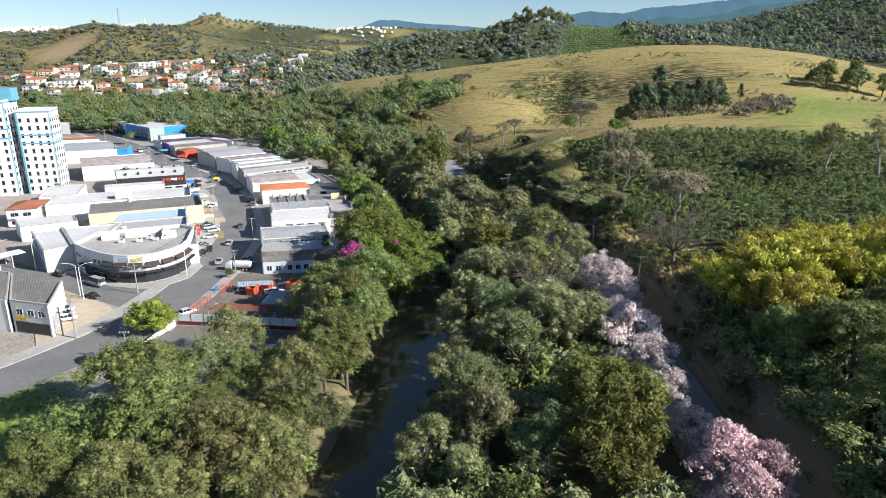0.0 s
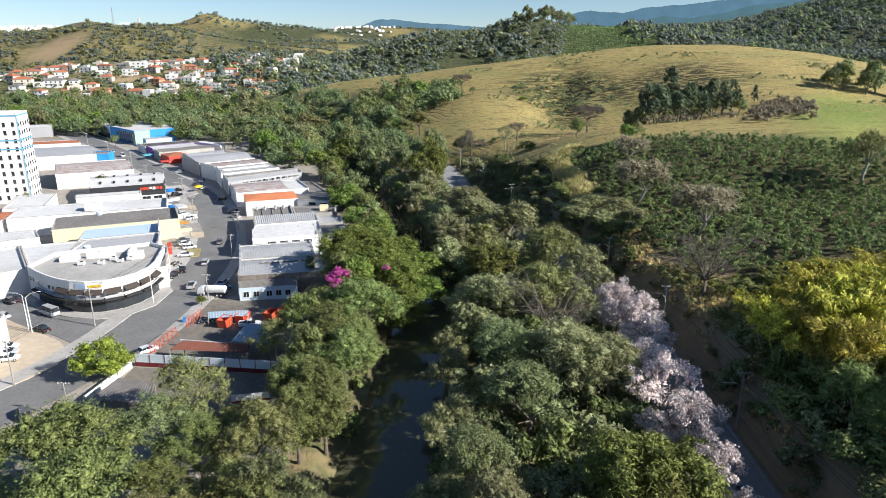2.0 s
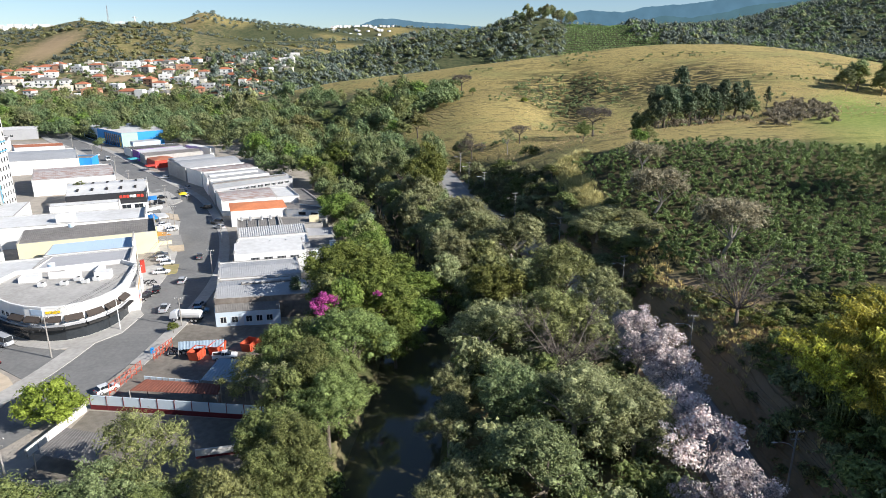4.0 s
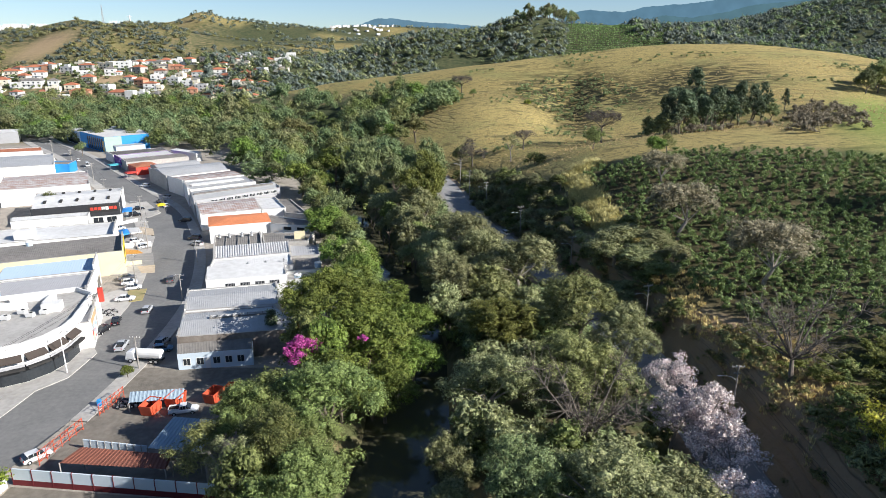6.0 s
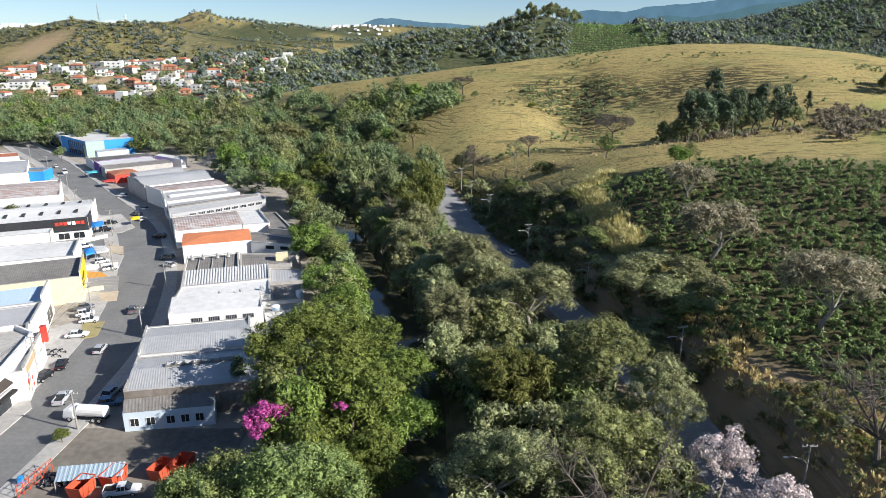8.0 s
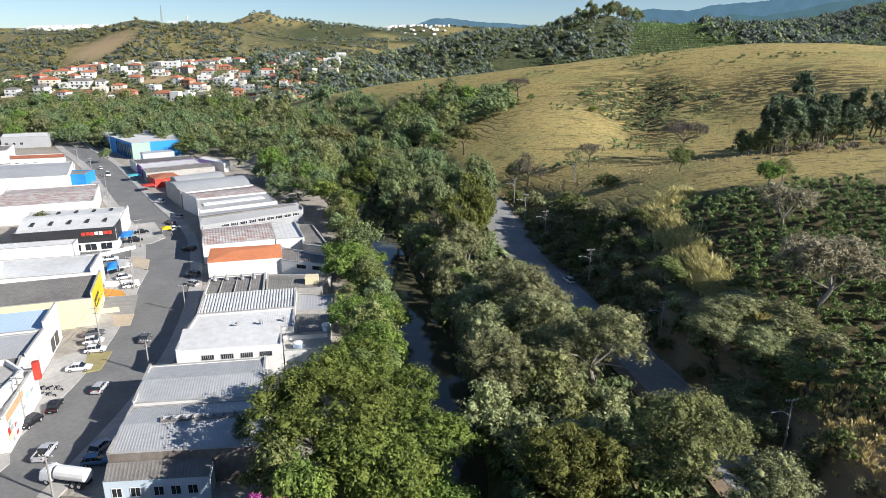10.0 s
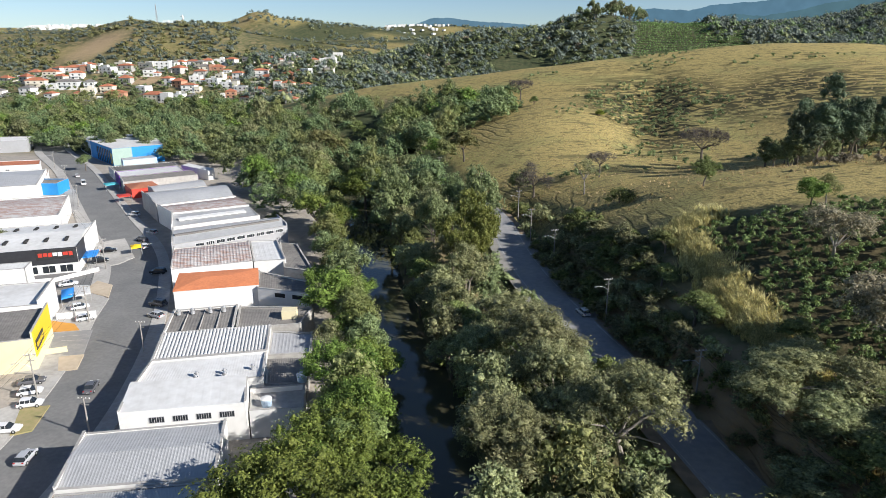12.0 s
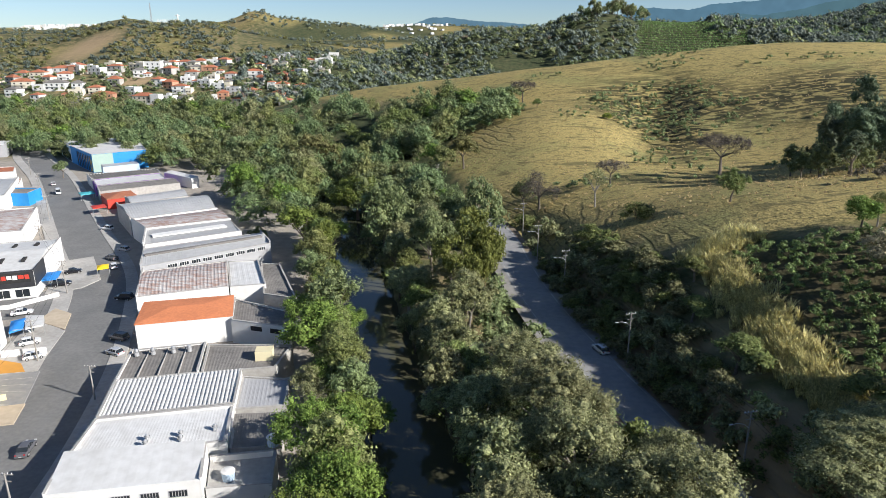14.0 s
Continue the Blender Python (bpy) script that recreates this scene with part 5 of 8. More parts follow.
def turbine_vent(x, y, z, scale=1.0):
    """A spinning roof ventilator at rest: collar, globe of vanes, cap."""
    root = new("roof_vent")
    root.location = (x, y, z)
    bm = bmesh.new()
    bmesh.ops.create_cone(bm, cap_ends=True, segments=12, radius1=0.34 * scale, radius2=0.30 * scale, depth=0.5 * scale, matrix=Matrix.Translation((0, 0, 0.2 * scale)))
    part("collar", bm, M_STEEL, root)
    bm = bmesh.new()
    for i in range(14):
        a = 2 * math.pi * i / 14
        r = 0.42 * scale
        pts = [(math.cos(a) * 0.3 * scale, math.sin(a) * 0.3 * scale, 0.45 * scale), (math.cos(a + 0.2) * r, math.sin(a + 0.2) * r, 0.68 * scale), (math.cos(a + 0.4) * 0.25 * scale, math.sin(a + 0.4) * 0.25 * scale, 0.92 * scale)]
        b2 = [(x2 * 0.86, y2 * 0.86, z2) for x2, y2, z2 in pts]
        f = [bm.verts.new(p) for p in pts + b2]
        bm.faces.new((f[0], f[1], f[4], f[3]))
        bm.faces.new((f[1], f[2], f[5], f[4]))
        g = [bm.verts.new((math.cos(a + 0.45) * 0.3 * scale, math.sin(a + 0.45) * 0.3 * scale, 0.45 * scale)), bm.verts.new((math.cos(a + 0.65) * r, math.sin(a + 0.65) * r, 0.68 * scale))]
        bm.faces.new((f[0], g[0], g[1], f[1]))
    bmesh.ops.create_cone(bm, cap_ends=True, segments=14, radius1=0.29 * scale, radius2=0.24 * scale, depth=0.46 * scale, matrix=Matrix.Translation((0, 0, 0.68 * scale)))
    bmesh.ops.remove_doubles(bm, verts=bm.verts[:], dist=0.09 * scale)
    part("rotor", bm, M_STEEL, root)
    bm = bmesh.new()
    bmesh.ops.create_cone(bm, cap_ends=True, segments=12, radius1=0.27 * scale, radius2=0.1 * scale, depth=0.12 * scale, matrix=Matrix.Translation((0, 0, 0.96 * scale)))
    part("cap", bm, M_STEEL, root)
    return tagged(root, "round metal turbine vent on a sheet roof", "roof vent", "roof vents")


# ---- east row: halls between street and river ----
q = ((-49.0, 165.0), (-35.5, 167.4), (-36.5, 171.0), (-50.2, 168.0))
h1 = hall("low pale-blue workshop front under a dark lean-to roof", q, 3.4, M_PALEWALL, M_DULL, "mono", 0.7, 0.5, parapet=(0, 0, 0, 0))
for u in (1.0, 3.4, 6.4, 8.6, 10.8):
    hwindow(h1, q[0], q[1], u, u + 1.2, 1.0, 2.3)
hpanel(h1, "door", q[0], q[1], 4.9, 5.9, 0.05, 2.2, M_WHITE)
q = ((-50.1, 168.3), (-27.8, 172.3), (-35.6, 184.2), (-53.2, 180.2))
h2 = hall("grey sheet-roofed warehouse with a raised skylight and stained block wall", q, 5.2, M_BRICK, M_METAL, "gable", 0.9, 0.42, parapet=(0.15, 0.3, 0.1, 0.4))
bm = bmesh.new()
for i in range(9):
    a = V2((-46.0, 175.2)) + (V2((-34.6, 177.9)) - V2((-46.0, 175.2))) * i / 8
    b = a + np.array([-0.35, 1.3])
    slab(bm, a, b, 5.9, 6.42, 0.08)
slab(bm, (-46.0, 175.2), (-34.6, 177.9), 5.9, 6.4, 0.12)
attach(part("skylight_frame", bm, M_DULL, h2[0], "dark framed strip skylight"), h2)
bm = bmesh.new()
slab(bm, (-46.3, 176.5), (-35.0, 179.2), 5.9, 6.35, 0.1)
attach(part("skylight_sheet", bm, M_LIGHTROOF, h2[0]), h2)
q = ((-53.4, 180.8), (-34.4, 184.9), (-38.2, 197.8), (-57.2, 192.9))
hall("ribbed grey metal-roofed warehouse with white gutter parapets", q, 5.4, M_WHITE, M_METAL, "gable", 0.8, 0.42, parapet=(0.15, 0.5, 0.2, 0.55))
q = ((-54.6, 197.2), (-36.6, 201.7), (-39.2, 209.0), (-57.0, 204.9))
h4 = hall("white gabled hall with louvred windows under the eave", q, 6.4, M_WHITE, M_LIGHTROOF, "mono", 0.8, 2.4, 0.008, parapet=(0.0, 0.35, 0.2, 0.2))
for i in range(4):
    u = 4.3 + i * 3.4
    w = hwindow(h4, q[0], q[1], u, u + 2.1, 4.25, 5.15, M_GREY, 5, "louvre_window")
q = ((-36.4, 201.9), (-28.4, 203.6), (-30.4, 211.4), (-39.0, 209.2))
hall("white walled yard annex with a flat terrace", q, 3.6, M_WHITE, M_CONCRETE, "slab", parapet=(1.3, 0.9, 0.9, 0.3))
q = ((-57.2, 205.8), (-37.4, 211.2), (-40.0, 220.2), (-58.8, 214.6))
hall("whitened sheet-roofed hall with turbine vents", q, 5.3, M_WHITE, M_LIGHTROOF, "mono", 0.35, 0.45, 0.012, parapet=(0.3, 0.5, 0.7, 0.6))
for x, y in ((-48.6, 210.6), (-48.2, 209.3), (-44.4, 212.0), (-43.9, 210.9), (-40.2, 213.9)):
    turbine_vent(x, y, 5.5)
q = ((-59.0, 215.2), (-40.1, 220.9), (-43.2, 231.9), (-62.6, 226.2))
h7 = hall("hall with bold white channel-rib roofing and a concrete ledge", q, 5.3, M_WHITE, M_LIGHTROOF, "mono", 0.4, 0.62, 0.2, parapet=(0.45, 0.5, 0.1, 0.6))
hpanel(h7, "ledge", q[0], q[1], 0.3, 19, 5.2, 5.8, M_DULL, 0.2, 0.5)
q = ((-62.9, 227.0), (-50.4, 230.8), (-53.8, 241.6), (-66.0, 237.4))
h8 = hall("dark fibre-cement roofed hall with a row of vents", q, 5.2, M_WHITE, M_DULL, "mono", 0.25, 0.6, parapet=(0.1, 0.6, 0.5, 0.6))
for i in range(4):
    turbine_vent(-64.0 + i * 2.6 + (0.8 if i > 1 else 0), 235.6 + i * 0.85, 5.6, 1.25)
for i in range(3):
    f = (i + 1) / 4
    hpanel(h8, "roof_seam", (-62.9 + 12.5 * f, 227 + 3.8 * f), (-66 + 12.2 * f, 237.4 + 4.2 * f), 0.2, 10.4, 5.2, 5.62, M_CONCRETE, 0.0, 0.12)
q = ((-50.0, 231.0), (-38.0, 234.2), (-37.6, 242.6), (-53.4, 241.6))
h9 = hall("brown weathered flat roof with a small cream rooftop shed", q, 5.0, M_CONCRETE, M_DULL, "flat", 0, 0.5, parapet=(0.1, 0.3, 0.3, 0.5))
bm = bmesh.new()
box(bm, (-41.2, 237.6, 5.9), (3.0, 2.4, 1.8), 0.2)
attach(part("roof_shed", bm, M_CREAM, h9[0], "cream rooftop shed"), h9)
q = ((-40.2, 221.0), (-32.6, 222.8), (-34.6, 231.2), (-43.0, 231.4))
hall("grey-blue stained flat roof behind the halls", q, 4.4, M_CONCRETE, M_GREY, "flat", 0, 0.6, parapet=(0.2, 0.5, 0.2, 0.1))
q = ((-37.4, 211.8), (-30.8, 213.4), (-32.6, 221.6), (-40.0, 220.4))
hall("corrugated fibre-cement lean-to over a back yard", q, 3.9, M_CONCRETE, M_DULL, "mono", 0.3, 0.35, parapet=(0, 0.4, 0.2, 0.1))
q = ((-71.6, 248.4), (-54.0, 254.4), (-58.2, 265.6), (-75.8, 260.0))
O = (new("building"), Matrix.Identity(4))
mid = sum((V2(p) for p in q), np.zeros(2)) / 4
O[0].location = (*mid, 0)
O = (O[0], Matrix.Translation((-mid[0], -mid[1], 0)))
tagged(O[0], "white walled hall under an orange clay tile hip roof", "commercial building")
for i in range(4):
    bm = bmesh.new()
    slab(bm, q[i], q[(i + 1) % 4], -0.5, 5.7, 0.3)
    attach(part("wall", bm, M_WHITE, O[0]), O)
attach(hip_roof(O[0], q, 5.7, 0.75, M_NEW_TILE, 0.15), O)
q = ((-53.9, 253.4), (-40.8, 250.6), (-42.8, 259.4), (-58.0, 265.4))
h10 = hall("long white two-level wall with an open terrace", q, 4.6, M_WHITE, M_DULL, "flat", 0, 0.6, parapet=(0.6, 0.5, 0.3, 0.6))
# dark sheets on the uncut wall, coloured as the shade inside two bays
for u in (4.5, 9.0):
    hpanel(h10, "opening", q[0], q[1], u, u + 2.6, 3.4, 4.4, M_DARK, 0.03, 0.06)
q = ((-79.6, 263.2), (-61.8, 271.6), (-69.8, 290.0), (-87.6, 280.6))
hall("pale metal barrel roof streaked with rust", q, 5.2, M_WHITE, M_RUST, "arch", 1.1, 0.8, 0.06, parapet=(0.25, 0.2, 0.2, 0.8))
q = ((-61.6, 271.8), (-53.8, 274.2), (-62.0, 291.6), (-69.6, 290.2))
hall("white flat roof over an open loading bay", q, 5.0, M_WHITE, M_LIGHTROOF, "flat", 0, 1.2, 0.02, parapet=(0.3, 0.5, 0.2, 0.2))
q = ((-53.0, 270.0), (-44.6, 267.8), (-56.0, 291.0), (-61.2, 291.4))
hall("brown weathered flat roof beside the river trees", q, 4.2, M_CONCRETE, M_DULL, "flat", 0, 0.5, parapet=(0.3, 0.4, 0.3, 0.5))
q = ((-88.4, 281.2), (-63.0, 304.4), (-69.4, 314.6), (-95.6, 296.4))
h11 = hall("grey gabled workshop with a band of clerestory windows", q, 6.0, M_GREY, M_METAL, "gable", 1.3, 0.6, parapet=(0.1, 0.9, 0.1, 0.9))
for i in range(9):
    u = 6.5 + i * 3.0
    hwindow(h11, q[0], q[1], u, u + 2.3, 4.5, 5.4, M_WHITE, 3)
hpanel(h11, "ridge_sheet", (-91, 287.2), (-66, 307.9), 0.5, 31.6, 6.9, 7.38, M_DULL, 0.6, 1.2)
q = ((-97.0, 298.4), (-75.4, 314.8), (-84.0, 327.6), (-104.6, 314.0))
h12 = hall("pale hall with high tan parapets and a flat metal roof", q, 6.0, M_WHITE, M_METAL, "mono", 0.4, 0.7, parapet=(0.5, 0.3, 0.9, 1.4))
hpanel(h12, "white_canopy", (-99, 305.5), (-80, 320), 1.0, 22.0, 6.3, 6.75, M_WHITE, 0.0, 3.0)
q = ((-105.6, 315.6), (-84.6, 329.4), (-94.8, 342.8), (-116.0, 326.0))
hall("sawtooth hall with red-stained roof lights", q, 5.8, M_WHITE, M_RUST, "arch", 0.9, 0.7, 0.08, parapet=(0.5, 0.2, 0.6, 1.0))
q = ((-117.0, 327.0), (-95.4, 343.6), (-108.6, 364.2), (-133.0, 346.6))
hall("large silver barrel-vaulted metal roof", q, 5.6, M_CONCRETE, M_METAL, "arch", 2.0, 0.8, 0.05, parapet=(0.3, 0.2, 0.2, 1.1))
q = ((-131.0, 352.0), (-116.0, 366.0), (-124.0, 378.0), (-139.0, 362.0))
hall("grey barrel roof behind a shop front", q, 4.8, M_CONCRETE, M_METAL, "arch", 1.1, 0.8, 0.05, parapet=(0.2, 0.2, 0.2, 0.6))
q = ((-146.0, 362.0), (-138.0, 369.0), (-146.0, 378.0), (-154.0, 371.0))
h13 = hall("red-fronted shop with an orange tile roof", q, 3.8, M_RED, M_DULL, "flat", 0, 0.6, parapet=(0.1, 0.1, 0.1, 0.1), category="shop")
attach(hip_roof(h13[0], q, 4.0, 1.1, M_TILE, 0.3, "tile_roof"), h13)
q = ((-155.6, 372.6), (-132.0, 392.0), (-140.0, 402.0), (-163.0, 383.0))
hall("long grey fibre-cement roofed shops", q, 4.4, M_CONCRETE, M_DULL, "gable", 0.8, 0.6, parapet=(0.1, 0.1, 0.1, 0.6), category="shops")
q = ((-164.0, 384.0), (-143.0, 402.0), (-152.0, 414.0), (-173.0, 396.0))
hall("purple-fronted shop with a white flat canopy", q, 4.2, M_PURPLE, M_LIGHTROOF, "flat", 0, 0.8, parapet=(0.2, 0.2, 0.2, 0.9), category="shop")
q = ((-174.0, 397.0), (-152.6, 415.6), (-160.0, 426.0), (-184.0, 409.0))
hall("row of low shops with dark roof slats", q, 4.0, M_WHITE, M_DULL, "flat", 0, 1.2, 0.2, parapet=(0.2, 0.2, 0.2, 0.6), category="shops")
q = ((-150.6, 414.6), (-131.6, 401.6), (-130.0, 405.0), (-149.0, 418.4))
hall("long white shed at the wood's edge", q, 4.6, M_WHITE, M_LIGHTROOF, "mono", 0.3, 0.8, parapet=(0, 0, 0, 0), category="shed")
q = ((-197.0, 434.6), (-178.4, 452.0), (-200.0, 484.0), (-226.0, 462.0))
h15 = hall("large white-roofed store with blue and pale green walls", q, 8.6, M_BLUE, M_LIGHTROOF, "mono", 0.4, 2.6, 0.008, parapet=(0.3, 0.3, 0.3, 0.4), category="store")
hpanel(h15, "green_cladding", q[0], q[1], 0.0, 9.5, 0.1, 8.8, material("pale_green_cladding", (0.36, 0.46, 0.40), 0.7, second=(0.30, 0.40, 0.35), scale=1), 0.06, 0.1)
hpanel(h15, "shopfront", q[3], q[0], 12, 38, 0.3, 7.6, M_GLASS, 0.05, 0.08)
for i in range(9):
    hpanel(h15, "pillar", q[3], q[0], 12 + i * 3.2, 12.35 + i * 3.2, 0.2, 7.8, M_BLUE, 0.25, 0.3)
hpanel(h15, "door", q[3], q[0], 36.5, 38.5, 0.2, 6.5, M_YELLOW, 0.12, 0.1)
q = ((-226.0, 462.0), (-206.0, 480.0), (-216.0, 498.0), (-248.0, 486.0))
h16 = hall("white showroom with a slanted blue fascia", q, 8.2, M_PALEBLUE, M_LIGHTROOF, "mono", 0.4, 2.6, 0.008, parapet=(0.3, 0.3, 0.3, 0.4), category="store")
hpanel(h16, "shopfront", q[3], q[0], 2, 30, 0.3, 4.2, M_GLASS, 0.05, 0.08)
q = ((-186.0, 425.0), (-174.0, 436.0), (-178.0, 441.0), (-190.0, 430.0))
hall("small pale green and blue kiosk", q, 4.6, M_PALEBLUE, M_METAL, "mono", 0.3, 0.6, parapet=(0, 0, 0, 0), category="kiosk")

# ---- west side: curved corner store ----
CURVE = [(-101.5, 168.8), (-97.5, 165.4), (-93.5, 162.4), (-89.5, 159.9), (-85.5, 158.2), (-81.5, 157.5), (-77.8, 158.2), (-74.6, 160.4), (-72.4, 163.8), (-71.4, 168.0), (-71.6, 172.4)]
store = new("corner_store")
store.location = (-86, 170, 0)
SI = (store, Matrix.Translation((86, -170, 0)))
tagged(store, "curved white two-storey corner store with dark awnings", "store")
outline = CURVE + [(-75.0, 186.0), (-80.0, 189.0), (-101.0, 180.0)]
n = len(outline)


def ring_wall(name, z0, z1, thick, out, mat, first=0, last=n, label=""):
    for i in range(first, last):
        p, r = outline[i], outline[(i + 1) % n]
        ln = np.linalg.norm(V2(r) - V2(p))
        bm = bmesh.new()
        slab(bm, wall_point(p, r, -0.02, out), wall_point(p, r, ln + 0.02, out), z0, z1, thick, 1)
        attach(part(name, bm, mat, store, label), SI)


ring_wall("wall", -0.5, 7.6, 0.3, 0.0, M_WHITE)
ring_wall("canopy", 3.15, 3.55, 1.6, 1.5, M_DARK, 1, 10, "dark projecting canopy")
ring_wall("canopy_band", 3.55, 4.0, 0.1, 0.7, M_GREY, 1, 10)
ring_wall("shopfront", 0.3, 2.9, 0.06, 0.04, M_GLASS, 1, 10, "dark glazed shopfront")
ring_wall("cornice", 7.55, 7.85, 0.4, 0.08, M_WHITE)
bm = bmesh.new()
bm.faces.new([bm.verts.new((*(V2(p) * 0.99 + np.array([-86, 170]) * 0.01), 6.9)) for p in outline])
attach(part("roof", bm, M_CONCRETE, store, "pale concrete flat roof"), SI)
for i in range(3, 10):
    p, r = outline[i], outline[i + 1]
    ln = float(np.linalg.norm(V2(r) - V2(p)))
    a, b = wall_point(p, r, 0.25, 0.05), wall_point(p, r, ln - 0.25, 0.05)
    c, d = wall_point(p, r, 0.2, 1.15), wall_point(p, r, ln - 0.2, 1.15)
    vs = [(*a, 5.75), (*b, 5.75), (*d, 4.95), (*c, 4.95), (*d, 4.7), (*c, 4.7), (*a, 5.65), (*b, 5.65)]
    aw = mesh_of("awning", vs, [(0, 1, 2, 3), (3, 2, 4, 5), (0, 3, 6), (1, 7, 2), (6, 5, 4, 7)], M_AWNING, store)
    attach(aw, SI)
    attach(window(store, p, r, 0.4, ln - 0.4, 4.4, 5.5, M_WHITE, 1), SI)
for i in (0, 1, 2):
    p, r = outline[i], outline[i + 1]
    for u in (0.8, 2.6):
        attach(window(store, p, r, u, u + 1.1, 4.5, 5.5, M_WHITE, 1), SI)
hpanel(SI, "brick_corner", outline[13], outline[0], 5.5, 11.0, 0.1, 7.6, M_BRICK, 0.06, 0.1, "brown brick corner panel")
for i, (u, w, z) in enumerate(((0.7, 0.7, 6.3), (1.5, 0.5, 6.35), (2.1, 0.7, 6.3), (2.95, 0.5, 6.35))):
    hpanel(SI, "sign_bar", outline[5], outline[6], u, u + w, z, z + 0.55, M_YELLOW, 0.12, 0.08)
hpanel(SI, "sign_board", outline[4], outline[5], 1.5, 4.2, 6.0, 7.2, M_PALEBLUE, 0.06, 0.06)
for cx, cy, sx, sy, sz in ((-88, 178, 7, 0.3, 1.6), (-82, 181, 0.3, 5, 1.4), (-95, 176, 4, 3, 1.2), (-79, 178, 3.4, 2.4, 1.8), (-86, 183, 9, 0.3, 1.2)):
    bm = bmesh.new()
    box(bm, (cx, cy, 6.9 + sz / 2), (sx, sy, sz), 0.22)
    attach(part("roof_upstand", bm, M_WHITE, store), SI)


def rooftop_unit(x, y, z, mat=None):
    """An air conditioner box on a roof with grille and feet."""
    root = new("roof_unit")
    root.location = (x, y, z)
    bm = bmesh.new()
    box(bm, (0, 0, 0.55), (1.5, 1.0, 0.8))
    bmesh.ops.bevel(bm, geom=bm.edges[:], offset=0.04, segments=1)
    part("casing", bm, mat or M_WHITE, root)
    bm = bmesh.new()
    bmesh.ops.create_cone(bm, cap_ends=True, segments=14, radius1=0.36, radius2=0.36, depth=0.06, matrix=Matrix.Translation((0.2, 0, 0.98)))
    part("fan_grille", bm, M_DARK, root)
    for sx in (-0.55, 0.55):
        bm = bmesh.new()
        box(bm, (sx, 0, 0.07), (0.12, 1.0, 0.16))
        part("foot", bm, M_STEEL, root)
    return tagged(root, "white air-conditioning unit on a flat roof", "air conditioner", "rooftop units")


for x, y in ((-84, 176), (-81.5, 174.5), (-79.6, 176), (-90, 172), (-85.5, 173)):
    rooftop_unit(x, y, 6.9)

q = ((-99.0, 176.6), (-76.6, 186.6), (-79.6, 192.0), (-101.0, 184.4))
hall("white hall with a grey fibre-cement roof behind parapets", q, 6.2, M_WHITE, M_DULL, "mono", 0.5, 0.5, parapet=(0.4, 0.9, 0.4, 0.4))
q = ((-72.4, 173.4), (-69.8, 174.6), (-76.0, 190.2), (-79.0, 189.0))
h20 = hall("roadside shop with a mural of pale shapes on its wall", q, 5.4, M_WHITE, M_GREY, "flat", 0, 0.6, parapet=(0.4, 0.9, 0.4, 0.2), category="shop")
hpanel(h20, "mural", q[0], q[1], 0.1, 2.7, 0.5, 4.6, M_LIGHTROOF, 0.05, 0.06)
rng = random.Random(4)
for i in range(18):
    u, z = rng.uniform(0.4, 14.2), rng.uniform(0.6, 4.0)
    hpanel(h20, "mural_shape", q[1], q[2], u, u + rng.uniform(0.5, 1.7), z, z + rng.uniform(0.4, 1.2), rng.choice([M_RED, M_GREY, M_PALEBLUE, M_CREAM]), 0.03 + 0.004 * i, 0.03)
hpanel(h20, "sign_board", q[1], q[2], 1.0, 9.0, 4.7, 5.9, material("tan_sign", (0.60, 0.40, 0.22), 0.7), 0.06, 0.06)
hpanel(h20, "red_sign", q[1], q[2], 15.0, 15.9, 4.4, 7.6, M_RED, 1.0, 1.0, "tall red vertical sign")
q = ((-101.0, 185.4), (-79.6, 193.0), (-83.6, 203.4), (-103.6, 195.6))
hall("low hall with stepped white parapets and a grey roof", q, 5.8, M_WHITE, M_GREY, "mono", 0.4, 0.5, parapet=(0.5, 1.2, 0.5, 0.3))
q = ((-104.0, 196.0), (-84.0, 204.0), (-88.2, 213.8), (-107.0, 205.6))
h21 = hall("hall with pale blue sheet roof and tall white end wall", q, 6.2, M_WHITE, M_PALEBLUE, "mono", 0.5, 0.6, parapet=(0.3, 1.9, 0.2, 0.3))
for u in (2.0, 5.2):
    hpanel(h21, "shop_window", q[1], q[2], u, u + 2.6, 0.4, 3.2, M_GLASS, 0.05, 0.06)
q = ((-117.6, 206.4), (-84.6, 220.2), (-91.4, 234.4), (-124.0, 220.0))
h22 = hall("cream walled hall with a yellow street front", q, 6.2, M_CREAM, M_DULL, "mono", 0.6, 0.5, parapet=(0.3, 1.6, 0.3, 0.3))
hpanel(h22, "yellow_front", q[1], q[2], 0.2, 15.4, 2.6, 7.8, M_YELLOW, 0.08, 0.14)
hpanel(h22, "dark_sign", q[1], q[2], 1.2, 7.5, 3.6, 5.6, M_BLACK, 0.2, 0.1)
for i in range(4):
    hpanel(h22, "sign_bar", q[1], q[2], 1.6 + i * 1.4, 2.6 + i * 1.4, 4.2, 5.0, M_YELLOW, 0.27, 0.06)
q = ((-140.0, 219.8), (-94.8, 236.2), (-100.4, 249.4), (-145.0, 234.6))
h23 = hall("long white hall with a grey roof behind a tall white parapet", q, 6.2, M_WHITE, M_LIGHTROOF, "mono", 0.5, 1.6, 0.008, parapet=(0.3, 1.4, 0.6, 0.4))
bm = bmesh.new()
box(bm, (-118, 232, 7.6), (5.0, 3.0, 2.2), 0.3)
attach(part("roof_tank_room", bm, M_WHITE, h23[0]), h23)
q = ((-136.2, 264.0), (-111.6, 274.6), (-123.6, 302.6), (-150.6, 291.4))
